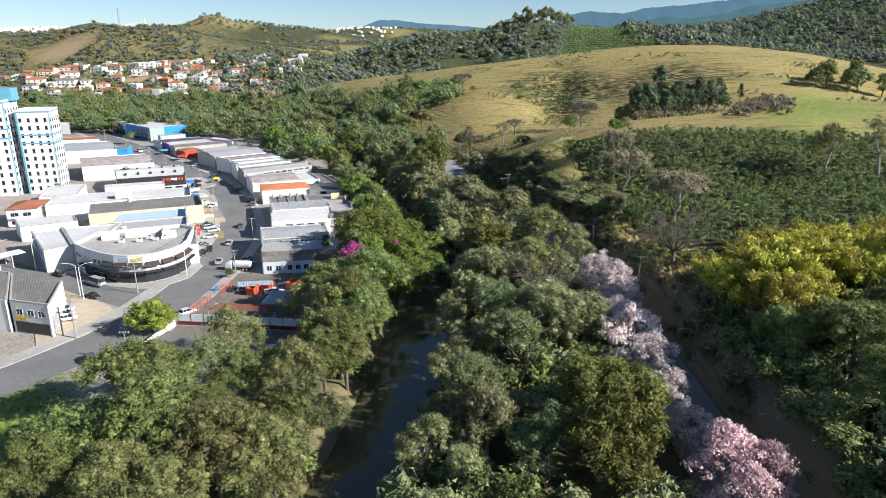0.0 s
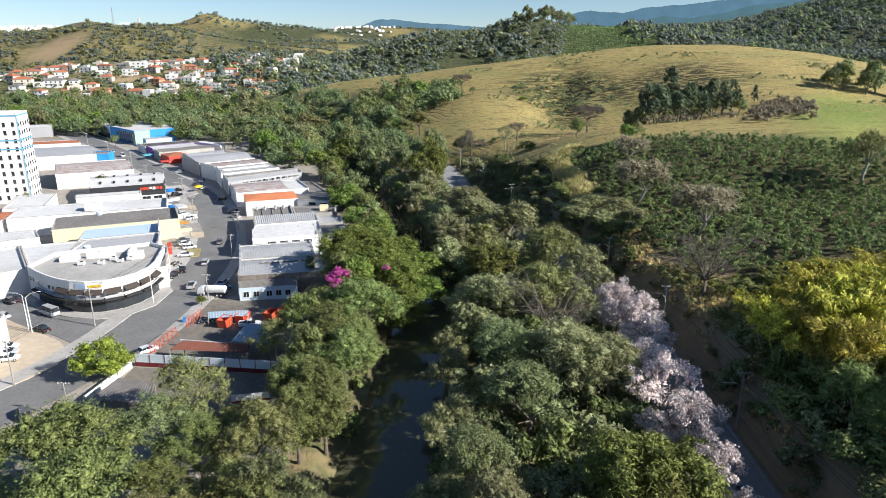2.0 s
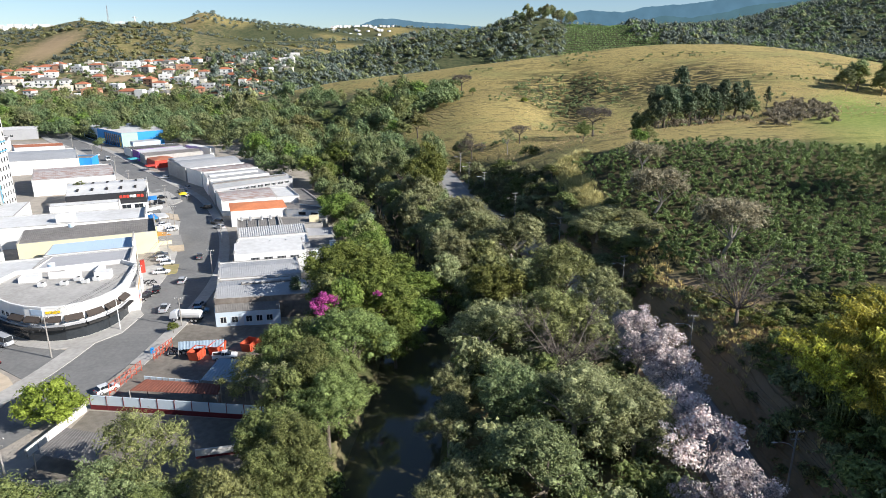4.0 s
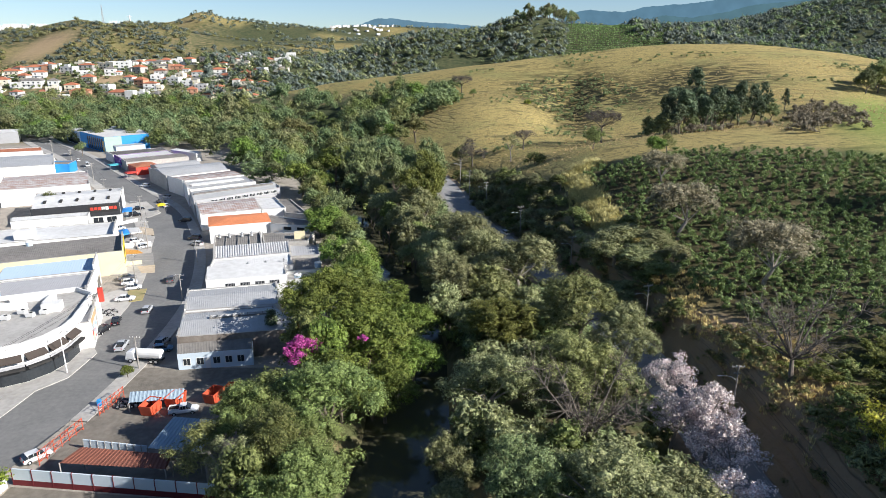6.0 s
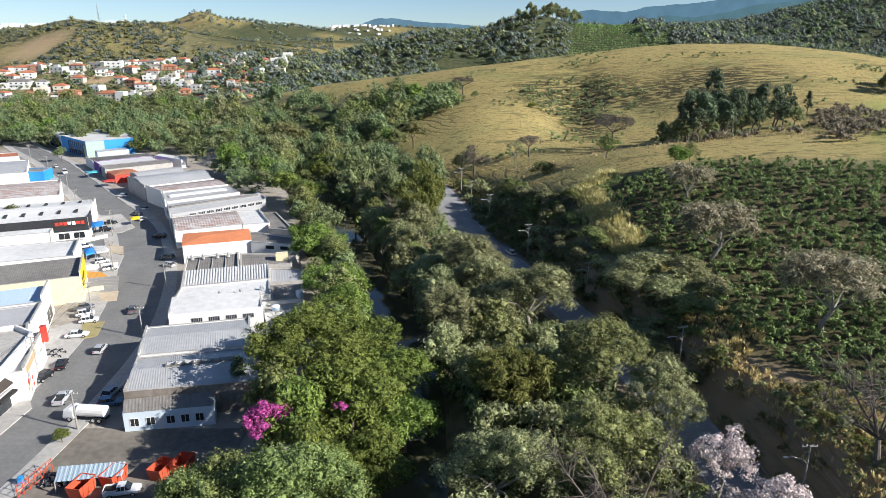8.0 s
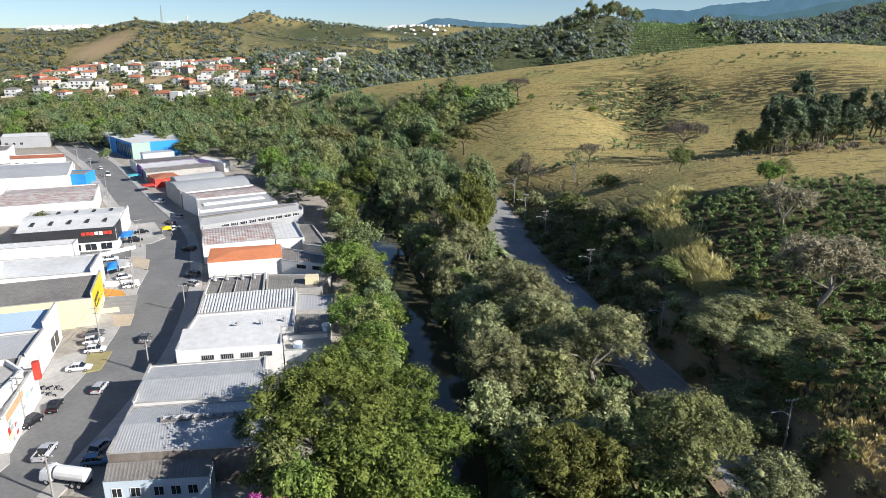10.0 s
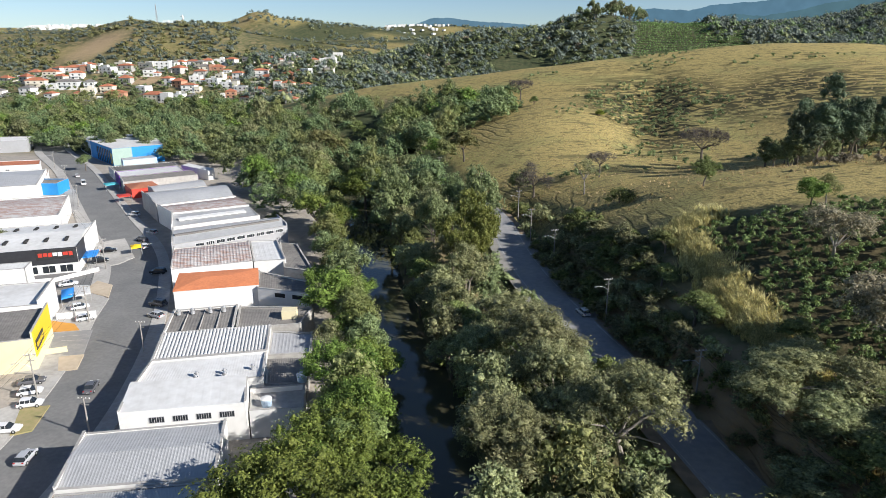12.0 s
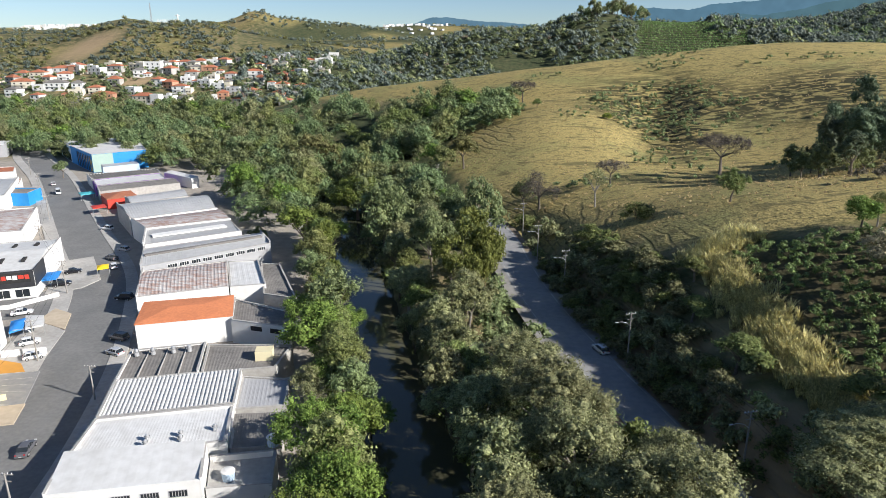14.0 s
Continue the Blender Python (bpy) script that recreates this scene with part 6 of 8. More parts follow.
h24 = hall("white gabled store with a black street fascia and roof lights", q, 6.4, M_WHITE, M_LIGHTROOF, "gable", 1.7, 2.0, 0.008, parapet=(0.6, 0.6, 0.1, 0.3), category="store")
hpanel(h24, "black_fascia", q[0], q[1], 0.0, 26.7, 2.9, 7.2, M_BLACK, 0.12, 0.2, "black cladding fascia")
hpanel(h24, "black_return", q[1], q[2], 0.0, 10.0, 2.9, 7.2, M_BLACK, 0.12, 0.2)
hpanel(h24, "sign_board", q[0], q[1], 17.0, 26.0, 4.2, 6.7, M_DARK, 0.2, 0.08)
for i, (u, w) in enumerate(((17.5, 1.0), (18.7, 1.0), (19.9, 0.9), (21.0, 1.0), (22.2, 1.0), (23.4, 1.2), (24.8, 0.9))):
    hpanel(h24, "sign_bar", q[0], q[1], u, u + w, 5.0 + 0.15 * (i % 2), 6.1, M_RED if i in (0, 1, 2, 5, 6) else M_WHITE, 0.27, 0.06)
for i in range(6):
    hwindow(h24, q[0], q[1], 1.2 + i * 4.2, 4.2 + i * 4.2, 0.5, 2.4, M_WHITE, 1)
for i in range(5):
    for s in (0.28, 0.72):
        A, B, C, D = (V2(p) for p in q)
        u = 0.14 + 0.18 * i
        p = (A * (1 - u) + B * u) * (1 - s) + (D * (1 - u) + C * u) * s
        bm = bmesh.new()
        box(bm, (p[0], p[1], 7.42), (0.8, 3.0, 0.7), 0.4)
        attach(part("roof_light", bm, M_DARK, h24[0]), h24)
q = ((-168.0, 296.0), (-140.0, 309.0), (-156.0, 338.0), (-184.0, 324.0))
hall("wide fibre-cement roof streaked red with rust", q, 6.4, M_WHITE, M_RUST, "gable", 1.2, 0.8, parapet=(0.3, 0.6, 0.3, 0.4))
q = ((-209.0, 341.0), (-180.0, 354.0), (-200.0, 388.0), (-232.0, 374.0))
hall("broad grey metal roof with a white side wall", q, 6.4, M_WHITE, M_METAL, "gable", 1.2, 0.8, parapet=(0.3, 0.6, 0.3, 0.4))
q = ((-192.0, 364.6), (-180.0, 365.6), (-182.0, 376.0), (-194.0, 375.0))
h25 = hall("bright blue roadside shop with a white stepped front", q, 4.6, M_BLUE, M_DULL, "flat", 0, 0.6, parapet=(0.4, 0.5, 0.4, 0.4), category="shop")
hwindow(h25, q[0], q[1], 1.4, 4.2, 1.2, 3.0)
FILL = (((-214, 374), (-196, 382), (-205, 396), (-224, 389), 4.5, M_WHITE, M_TILE), ((-240, 398), (-217, 407), (-226, 420), (-250, 411), 5.0, M_WHITE, M_TILE),
        ((-280, 405), (-256, 417), (-268, 438), (-294, 428), 6.5, M_WHITE, M_DULL), ((-298, 466), (-274, 476), (-284, 494), (-310, 486), 6.5, M_GREY, M_LIGHTROOF),
        ((-340, 446), (-312, 458), (-322, 480), (-352, 470), 6.0, M_WHITE, M_METAL), ((-250, 352), (-226, 362), (-240, 388), (-264, 377), 5.0, M_WHITE, M_TILE),
        ((-260, 300), (-226, 312), (-240, 342), (-274, 330), 6.0, M_WHITE, M_LIGHTROOF), ((-218, 296), (-192, 304), (-206, 332), (-232, 322), 5.5, M_WHITE, M_DULL),
        ((-350, 506), (-324, 518), (-338, 546), (-364, 534), 6.0, M_WHITE, M_TILE), ((-330, 400), (-300, 412), (-314, 440), (-344, 428), 6.0, M_CREAM, M_TILE))
for a, b, c, d, h, wm, rm in FILL:
    made = hall("plain low white commercial building in the block", (a, b, c, d), h, wm, rm, "gable", 1.0, 0.8, parapet=(0.3, 0.4, 0.3, 0.3))
    for u in (2, 6, 10):
        hwindow(made, a, b, u, u + 1.6, 2.0, 3.4)

# office with blue glazing, orange-roofed house, white walls near the side street
q = ((-124.0, 186.0), (-108.6, 166.4), (-103.0, 171.0), (-117.0, 190.0))
h30 = hall("white office with blue glazing and an entrance canopy", q, 6.0, M_WHITE, M_LIGHTROOF, "slab", parapet=(0.5, 0.5, 0.5, 0.5), category="office")
for i in range(4):
    hwindow(h30, q[0], q[1], 3 + i * 4.6, 6.2 + i * 4.6, 3.2, 5.0, M_PALEBLUE, 2)
    hwindow(h30, q[0], q[1], 3 + i * 4.6, 6.2 + i * 4.6, 0.4, 2.4, M_PALEBLUE, 2)
bm = bmesh.new()
box(bm, (-122.5, 172.5, 3.6), (7.0, 4.5, 0.25), 0.9)
attach(part("canopy", bm, M_WHITE, h30[0]), h30)
for sx, sy in ((-124.8, 174.0), (-120.5, 170.6)):
    bm = bmesh.new()
    tube(bm, [(sx, sy, -0.2), (sx, sy, 3.5)], [0.12, 0.12], 8)
    attach(part("column", bm, M_WHITE, h30[0]), h30)
q = ((-117.0, 190.4), (-103.0, 171.4), (-99.4, 176.0), (-101.6, 196.0))
hall("white hall with a plain sloped white roof", q, 6.0, M_WHITE, M_LIGHTROOF, "slab", parapet=(0.5, 0.3, 0.3, 0.3))
q = ((-150.0, 214.0), (-141.0, 217.0), (-144.0, 230.0), (-154.0, 227.0))
h31 = hall("narrow white house with an orange tile roof and balconies", q, 6.2, M_WHITE, M_CONCRETE, "slab", parapet=(0, 0, 0, 0), category="house")
attach(hip_roof(h31[0], q, 6.3, 1.2, M_TILE, 0.5, "tile_roof"), h31)
for z in (0.6, 3.4):
    for u in (1.2, 5.0):
        hwindow(h31, q[0], q[1], u, u + 2.4, z, z + 1.5)
    hpanel(h31, "balcony", q[0], q[1], 0.6, 8.8, z - 0.3, z + 0.5, M_WHITE, 1.2, 0.15)
for k, (a, b, c, d) in enumerate((((-134, 196), (-120, 204), (-126, 212), (-142, 206)), ((-190, 214), (-168, 222), (-174, 240), (-196, 232)), ((-152, 236), (-140, 240), (-148, 262), (-160, 257)),
                                  ((-166, 170), (-150, 178), (-158, 196), (-174, 188)), ((-134, 250), (-114, 258), (-116, 263), (-137, 255)))):
    hall("white walled low building with a pale roof", (a, b, c, d), 4.6 + 0.4 * k, M_WHITE, M_LIGHTROOF, "mono", 0.4, 0.8, 0.03, parapet=(0.4, 0.4, 0.4, 0.4))

# ---- apartment tower ----


def tower(a, b, depth, top, label, floors):
    """A tower: body walls, blue bands, a window per room and floor, roof parapet."""
    a, b = V2(a), V2(b)
    d = (b - a) / np.linalg.norm(b - a)
    nrm = np.array([-d[1], d[0]]) * depth
    q = (a, b, b + nrm, a + nrm)
    made = hall(label, q, top, M_WHITE, M_CONCRETE, "slab", parapet=(1.2, 1.2, 1.2, 1.2), category="apartment building")
    blue = M_TEAL
    for (p, r), cols in (((q[0], q[1]), 4), ((q[1], q[2]), 5), ((q[3], q[0]), 4)):
        ln = float(np.linalg.norm(V2(r) - V2(p)))
        for f in range(floors):
            z = 1.6 + f * (top - 2.4) / floors
            for c in range(cols):
                u = ln * (c + 0.5) / cols
                hpanel(made, "window", p, r, u - 0.5, u + 0.5, z, z + 1.6, M_GLASS, 0.05, 0.06)
                hpanel(made, "sill", p, r, u - 0.6, u + 0.6, z - 0.16, z - 0.04, M_CONCRETE, 0.16, 0.18)
        for z in (top - 0.1, top * 0.62, top * 0.72):
            hpanel(made, "blue_band", p, r, 0, ln, z, z + 0.5, blue, 0.1, 0.12)
        hpanel(made, "blue_pilaster", p, r, 0.0, 0.7, 0, top, blue, 0.09, 0.1)
    return made


M_TEAL = material("teal_paint", (0.12, 0.33, 0.45), 0.7, second=(0.15, 0.36, 0.46), scale=1)
tower((-176.0, 268.0), (-164.0, 271.0), 13, 34.0, "tall white apartment tower with blue bands", 10)
t2 = tower((-192.0, 262.0), (-178.5, 265.5), 16, 38.0, "white apartment tower with a teal service top", 11)
bm = bmesh.new()
box(bm, (-184, 275, 41.0), (9, 8, 5.0), 0.25)
attach(part("plant_room", bm, M_TEAL, t2[0], "teal rooftop plant room"), t2)

# ---- corner building by the sandy lot ----
q = ((-92.6, 127.6), (-82.6, 124.8), (-88.6, 140.4), (-104.0, 146.0))
h40 = hall("white two-storey shop with roller door and yellow sign", q, 6.6, M_WHITE, M_DULL, "mono", 0.5, 0.6, parapet=(0.9, 0.7, 0.3, 0.5), category="shop")
hpanel(h40, "roller_door", q[1], q[2], 1.0, 7.0, 0.1, 4.0, M_GREY, 0.05, 0.06)
for u in (1.4, 4.4, 7.2):
    hwindow(h40, q[0], q[1], u, u + 1.6, 4.4, 5.6)
hpanel(h40, "shopfront", q[0], q[1], 0.6, 9.6, 0.3, 2.8, M_GLASS, 0.05, 0.06)
for i in range(3):
    hpanel(h40, "sign_bar", q[0], q[1], 0.8 + i * 1.2, 1.7 + i * 1.2, 3.2, 4.0, M_YELLOW, 0.1, 0.06)
q = ((-110.0, 131.0), (-93.4, 127.8), (-104.6, 146.4), (-122.0, 150.0))
hall("white building with a ribbed dark grey roof", q, 7.0, M_WHITE, M_DULL, "gable", 1.2, 0.5, parapet=(0.3, 0.3, 0.3, 0.3))

# ---- bamboo, tall grass, hillside plants ----


def bamboo_template(key, seed, mat):
    """A clump of bamboo: many arching culms, each with drooping leaf plumes."""
    rng = np.random.default_rng(seed)
    bm = bmesh.new()
    quads = []
    for i in range(40):
        a, lean = rng.uniform(0, 2 * math.pi), rng.uniform(0.6, 3.8)
        h = rng.uniform(8, 13)
        b = Vector((math.cos(a) * rng.uniform(0, 1.4), math.sin(a) * rng.uniform(0, 1.4), -0.3))
        pts = [b + Vector((math.cos(a) * lean * (s ** 2.2), math.sin(a) * lean * (s ** 2.2), h * (s - 0.16 * s ** 3))) for s in (0, 0.35, 0.7, 1.0)]
        tube(bm, pts, [0.05, 0.045, 0.03, 0.012], 4)
        # one drooping plume along the upper part of each culm
        s = 0.5 + 0.55 * np.sqrt(rng.uniform(0, 1, 120))
        droop = np.maximum(s - 0.85, 0) * 5.0
        c = np.stack([math.cos(a) * (lean * s ** 2.2 + droop), math.sin(a) * (lean * s ** 2.2 + droop), h * (s - 0.16 * s ** 3) - droop * 0.8], -1) + np.array(b[:])
        away = unit(rng.normal(size=c.shape) + np.array([0, 0, 0.3]))
        c = c + away * rng.uniform(0.1, 0.75, (120, 1))
        quads.append(leaf_points(rng, c, unit(away + np.array([math.cos(a) * 0.4, math.sin(a) * 0.4, 0.7])), 0.34, 0.085, 0.7))
    trunk = bpy.data.meshes.new("culms")
    bm.to_mesh(trunk)
    bm.free()
    trunk.materials.append(G_OLIVE)
    TEMPLATES[key] = (trunk, crown_mesh("leaves", mat, np.concatenate(quads), np.zeros((0, 3)), np.zeros((0, 3), int)), 4.2)


bamboo_template("bamboo0", 1, G_BAMBOO)
bamboo_template("bamboo1", 2, G_BAMBOO)
rng = np.random.default_rng(9)
for i in range(45):
    x = 53.5 + (i % 9) * 5.4 + rng.uniform(-1.8, 1.8)
    y = 105 + (i // 9) * 6.5 + (x - 53) * 0.14 + rng.uniform(-2, 2)
    if y > 121 or (x > 84 and y > 112):
        continue
    plant(f"bamboo{i % 2}", x, y, rng.uniform(4.4, 5.8), "yellow-green feathery bamboo clump on the slope", "bamboo", "bamboo", "bamboo grove", stretch=rng.uniform(0.8, 1.1))


def tufts(name, label, spots, mat, seed, size=(0.8, 1.6), blades=26, width=0.05):
    """Grass in tufts: bent blades fanning from each foot."""
    rng = np.random.default_rng(seed)
    spots = np.asarray(spots, float)
    n = len(spots)
    z = height(spots[:, 0], spots[:, 1])
    foot = np.repeat(np.stack([spots[:, 0], spots[:, 1], z], -1), blades, 0)
    h = np.repeat(rng.uniform(*size, n), blades) * rng.uniform(0.6, 1.1, n * blades)
    a = rng.uniform(0, 2 * math.pi, n * blades)
    out = np.stack([np.cos(a), np.sin(a), np.zeros_like(a)], -1)
    foot = foot + out * rng.uniform(0, 0.35, (n * blades, 1))
    side = np.stack([-np.sin(a), np.cos(a), np.zeros_like(a)], -1) * width
    lean = rng.uniform(0.15, 0.6, (n * blades, 1))
    mid = foot + out * lean * 0.35 * h[:, None] + np.array([0, 0, 1]) * (0.62 * h)[:, None]
    tip = foot + out * lean * 1.0 * h[:, None] + np.array([0, 0, 1]) * (0.95 * h)[:, None]
    return tagged(quad_mesh(name, np.stack([foot - side * 0.6, mid + side, tip, mid - side], 1), mat), label, "grass", kind="stuff")


along_straw = np.random.default_rng(6).uniform(0, 1, 2600)
straw_spots = np.stack([np.interp(along_straw, np.linspace(0, 1, 8), [47, 46, 45.2, 44.6, 44, 43.4, 42.4, 51]), np.interp(along_straw, np.linspace(0, 1, 8), [205, 215, 223, 231, 241, 252, 265, 266])], -1)
straw_spots = straw_spots + np.random.default_rng(8).normal(0, 1.7, straw_spots.shape)
tufts("tall_grass", "tall straw-yellow elephant grass on the bank", straw_spots, G_REED, 11, (1.3, 3.0), 22, 0.08)
bank_grass = scatter(60, 2600, 44, 66, 96, 198, lambda x, y: (x - along(RIGHT_ROAD, y) > 7.5) & (x - along(RIGHT_ROAD, y) < 19) & (ripple(x, y, 6, 3) > -0.3))
tufts("bank_grass", "dry tan grass on the earth bank", bank_grass, G_STRAW, 13, (0.5, 1.3), 14, 0.07)
pasture_spots = scatter(61, 6500, -30, 330, 285, 520, lambda x, y: pasture_cover(x, y) > 0.7)
tufts("pasture_grass", "dry pasture grass in clumps", pasture_spots, G_STRAW, 12, (0.35, 0.8), 7, 0.08)
gully = scatter(62, 3200, 20, 330, 330, 640, lambda x, y: (pasture_cover(x, y) > 0.6) & (ripple(x * 0.6, y * 2.2, 13, 4) + 0.5 * np.exp(-((x - 78 - (y - 470) * 0.25) / 22) ** 2) * ((y > 390) & (y < 580)) > 0.42))
gully = np.concatenate([gully, scatter(72, 230, 48, 122, 430, 528, lambda x, y: np.hypot((x - 84) / 36, (y - 480) / 46) < 1)])
woods("pasture_scrub", "low grey scrub in the pasture gully", gully, G_DARK, 63, (0.6, 1.9), 2, 20, (0.34, 0.2), 1.0)
hedge = scatter(64, 1500, 84, 240, 270, 385, lambda x, y: (np.abs(y - 296 - (x - 84) * 0.16) < 4) & (x < 150) | ((y > 276) & (np.abs(x - 131 - (y - 272) * 0.5) < 13 + 4 * ripple(x, y, 8, 2))))
woods("field_hedge", "dry brown hedge along the field edge", hedge, G_TAN, 65, (0.9, 1.8), 3, 26, (0.34, 0.2), 1.1)
for x, y, r, key, lab in ((98, 322, 2.6, "feather0", "light green sapling beside the pines"), (20.7, 481, 2.6, "broad0", "small round tree on the golden slope"), (8, 470, 4.0, "broad1", "cluster tree on the golden slope"), (2, 476, 4.4, "dark0", "cluster tree on the golden slope"),
                          (30, 330, 4.6, "feather1", "thin tree standing in dry pasture"),
                          (68, 258, 4.0, "lush0", "bright green tree at the field corner"), (72, 260, 3.0, "feather0", "light green sapling at the field corner"), (56, 292, 4.0, "broad2", "round green tree by the field gate"),
                          (160, 380, 2.4, "spire1", "small lone pine on the hillside"), (172, 384, 2.6, "spire0", "small lone pine on the hillside"), (52, 452, 2.0, "lime0", "small bright tree in the gully"), (238, 426, 6.4, "fill2", "dense dark tree by the meadow"), (248, 431, 7.4, "fill0", "dense dark tree by the meadow"), (259, 425, 6.8, "fill2", "dense dark tree by the meadow"), (269, 432, 7.6, "fill2", "dense dark tree by the meadow"), (281, 425, 7.2, "fill0", "dense dark tree by the meadow"), (253, 441, 7.6, "fill2", "dense dark tree by the meadow"), (273, 443, 8, "fill0", "dense dark tree by the meadow"),
                          (122, 205, 6.8, "feather0", "wide airy tree above the coffee"), (133, 196, 7.5, "feather1", "wide airy tree above the coffee"), (36, 300, 3.4, "shrub0", "leafy bush at the pasture edge"),
                          (17, 322, 3.2, "shrub1", "leafy bush beside the road bend"), (9, 341, 3.4, "shrub0", "leafy bush beside the road bend")):
    plant(key, x, y, r, lab)
knoll_trees = scatter(66, 90, 110, 240, 1120, 1230, lambda x, y: (bearing(x, y) > 0.105) & (bearing(x, y) < 0.205))
for i, (x, y) in enumerate(knoll_trees[:24]):
    plant(("bank3", "fill2", "bank1", "bank3")[i % 4], float(x), float(y), 5.2 + (i % 4), "tall dark tree on the wooded knoll of the ridge", "tree", "tree", "knoll trees", stretch=1.15 + 0.15 * (i % 3))
# far coffee plantation on the ridge
far_rows = [(x, y) for x in np.arange(150, 400, 3.0) for y in np.arange(985, 1225, 7.5) if plantation(x + 0.0, y)]
woods("coffee_bushes", "far plantation rows on the ridge", far_rows, G_COFFEE, 67, (1.6, 2.2), 1, 10, (0.9, 0.6), 1.1, 0.5)
woods("hillside_trees", "garden trees among the hillside houses", scatter(68, 620, -560, -150, 690, 940, lambda x, y: height(x, y) > 6), G_WOOD, 69, (1.6, 3.2), 3, 12, (0.8, 0.5), 1.3, 0.5)
woods("hillside_trees", "dark trees among the hillside houses", scatter(70, 420, -600, -150, 690, 960, lambda x, y: height(x, y) > 6), G_DARK, 71, (1.6, 3.4), 3, 12, (0.8, 0.5), 1.3, 0.5)

# ---- hillside houses ----
M_PALECREAM = material("pale_cream_paint", (0.70, 0.64, 0.52), 0.85, second=(0.6, 0.55, 0.45), scale=0.7)
HOUSE_WALLS = [M_WHITE, M_WHITE, M_PALECREAM, M_WHITE, M_PALECREAM, material("terracotta_paint", (0.50, 0.28, 0.18), 0.85), M_CONCRETE]


def house(x, y, width, kind, seed):
    """A hillside house: walls, roof by its kind (0 tile hip, 1 flat white, 2 tall flat, 3 dark tile), windows, terrace wall."""
    rng = random.Random(seed)
    turn = rng.uniform(-0.35, 0.25)
    w, d = width * 0.9, rng.uniform(8, 12)
    z = float(height(x, y)) - 0.6
    floors = 2 if kind != 2 else rng.choice([2, 3])
    h = 3.1 * floors + 0.6
    c, s = math.cos(turn), math.sin(turn)
    pt = lambda u, v: (x + u * c - v * s, y + u * s + v * c)
    q = (pt(-w / 2, 0), pt(w / 2, 0), pt(w / 2, d), pt(-w / 2, d))
    wall = rng.choice(HOUSE_WALLS[:4]) if kind != 0 else rng.choice(HOUSE_WALLS)
    root = new("house")
    root.location = (x, y, z)
    inv = Matrix.Translation((-x, -y, -z))
    made = (root, inv)
    for i in range(4):
        bm = bmesh.new()
        slab(bm, q[i], q[(i + 1) % 4], z - 3, z + h + (0.5 if kind in (1, 2) else 0), 0.3)
        attach(part("wall", bm, wall, root), made)
    if kind in (0, 3):
        attach(hip_roof(root, q, z + h, rng.uniform(1.9, 2.9), M_TILE if kind == 0 else M_DULL, 0.7), made)
    else:
        bm = bmesh.new()
        bm.faces.new([bm.verts.new((*p, z + h)) for p in q])
        attach(part("roof", bm, M_CONCRETE, root), made)
        if rng.random() < 0.7:
            bm = bmesh.new()
            box(bm, (*pt(w * rng.uniform(-0.25, 0.25), d * 0.6), z + h + 1.2), (w * 0.35, d * 0.35, 2.4), turn)
            attach(part("roof_room", bm, wall, root), made)
    if rng.random() < 0.75:
        side = rng.choice((-1, 1))
        ww, wd, wh = w * rng.uniform(0.35, 0.7), d * rng.uniform(0.5, 0.9), h * rng.choice((0.5, 0.5, 0.75, 1.25))
        u0 = side * (w + ww) / 2
        wq = (pt(u0 - ww / 2, -1.0), pt(u0 + ww / 2, -1.0), pt(u0 + ww / 2, wd), pt(u0 - ww / 2, wd))
        bm = bmesh.new()
        box(bm, (*pt(u0, wd / 2 - 0.5), z + wh / 2 - 1.5), (ww, wd + 1.0, wh + 3.0), turn)
        attach(part("wing", bm, rng.choice(HOUSE_WALLS), root), made)
        if rng.random() < 0.5:
            attach(hip_roof(root, wq, z + wh + 0.02, rng.uniform(1.0, 1.8), rng.choice((M_TILE, M_TILE, M_DULL)), 0.4, "wing_roof"), made)
        for u in (0.25, 0.7):
            hpanel(made, "window", wq[0], wq[1], ww * u - 0.7, ww * u + 0.7, z + 0.9, z + 2.2, M_GLASS, 0.05, 0.06)
    for f in range(floors):
        k = max(2, int(w / 4.6))
        for i in range(k):
            u = w * (i + 0.5) / k
            hpanel(made, "window", q[0], q[1], u - 0.8, u + 0.8, z + 1.0 + 3.1 * f, z + 2.4 + 3.1 * f, M_GLASS, 0.05, 0.06)
    if floors > 1:
        hpanel(made, "balcony", q[0], q[1], w * 0.15, w * 0.75, z + 3.1, z + 4.1, wall, 1.2, 0.15)
    hpanel(made, "terrace_wall", q[0], q[1], -1.5, w + 1.5, z - 3.5, z + 0.7, rng.choice([M_WHITE, M_CONCRETE, M_PALECREAM, M_BRICK]), 4.0, 0.25)
    label = {0: "hillside house with an orange clay tile roof", 1: "white flat-roofed hillside house with terraces", 2: "tall white modern house on the hillside", 3: "hillside house with a dark tiled roof"}[kind]
    return tagged(root, label, "house", "hillside houses")


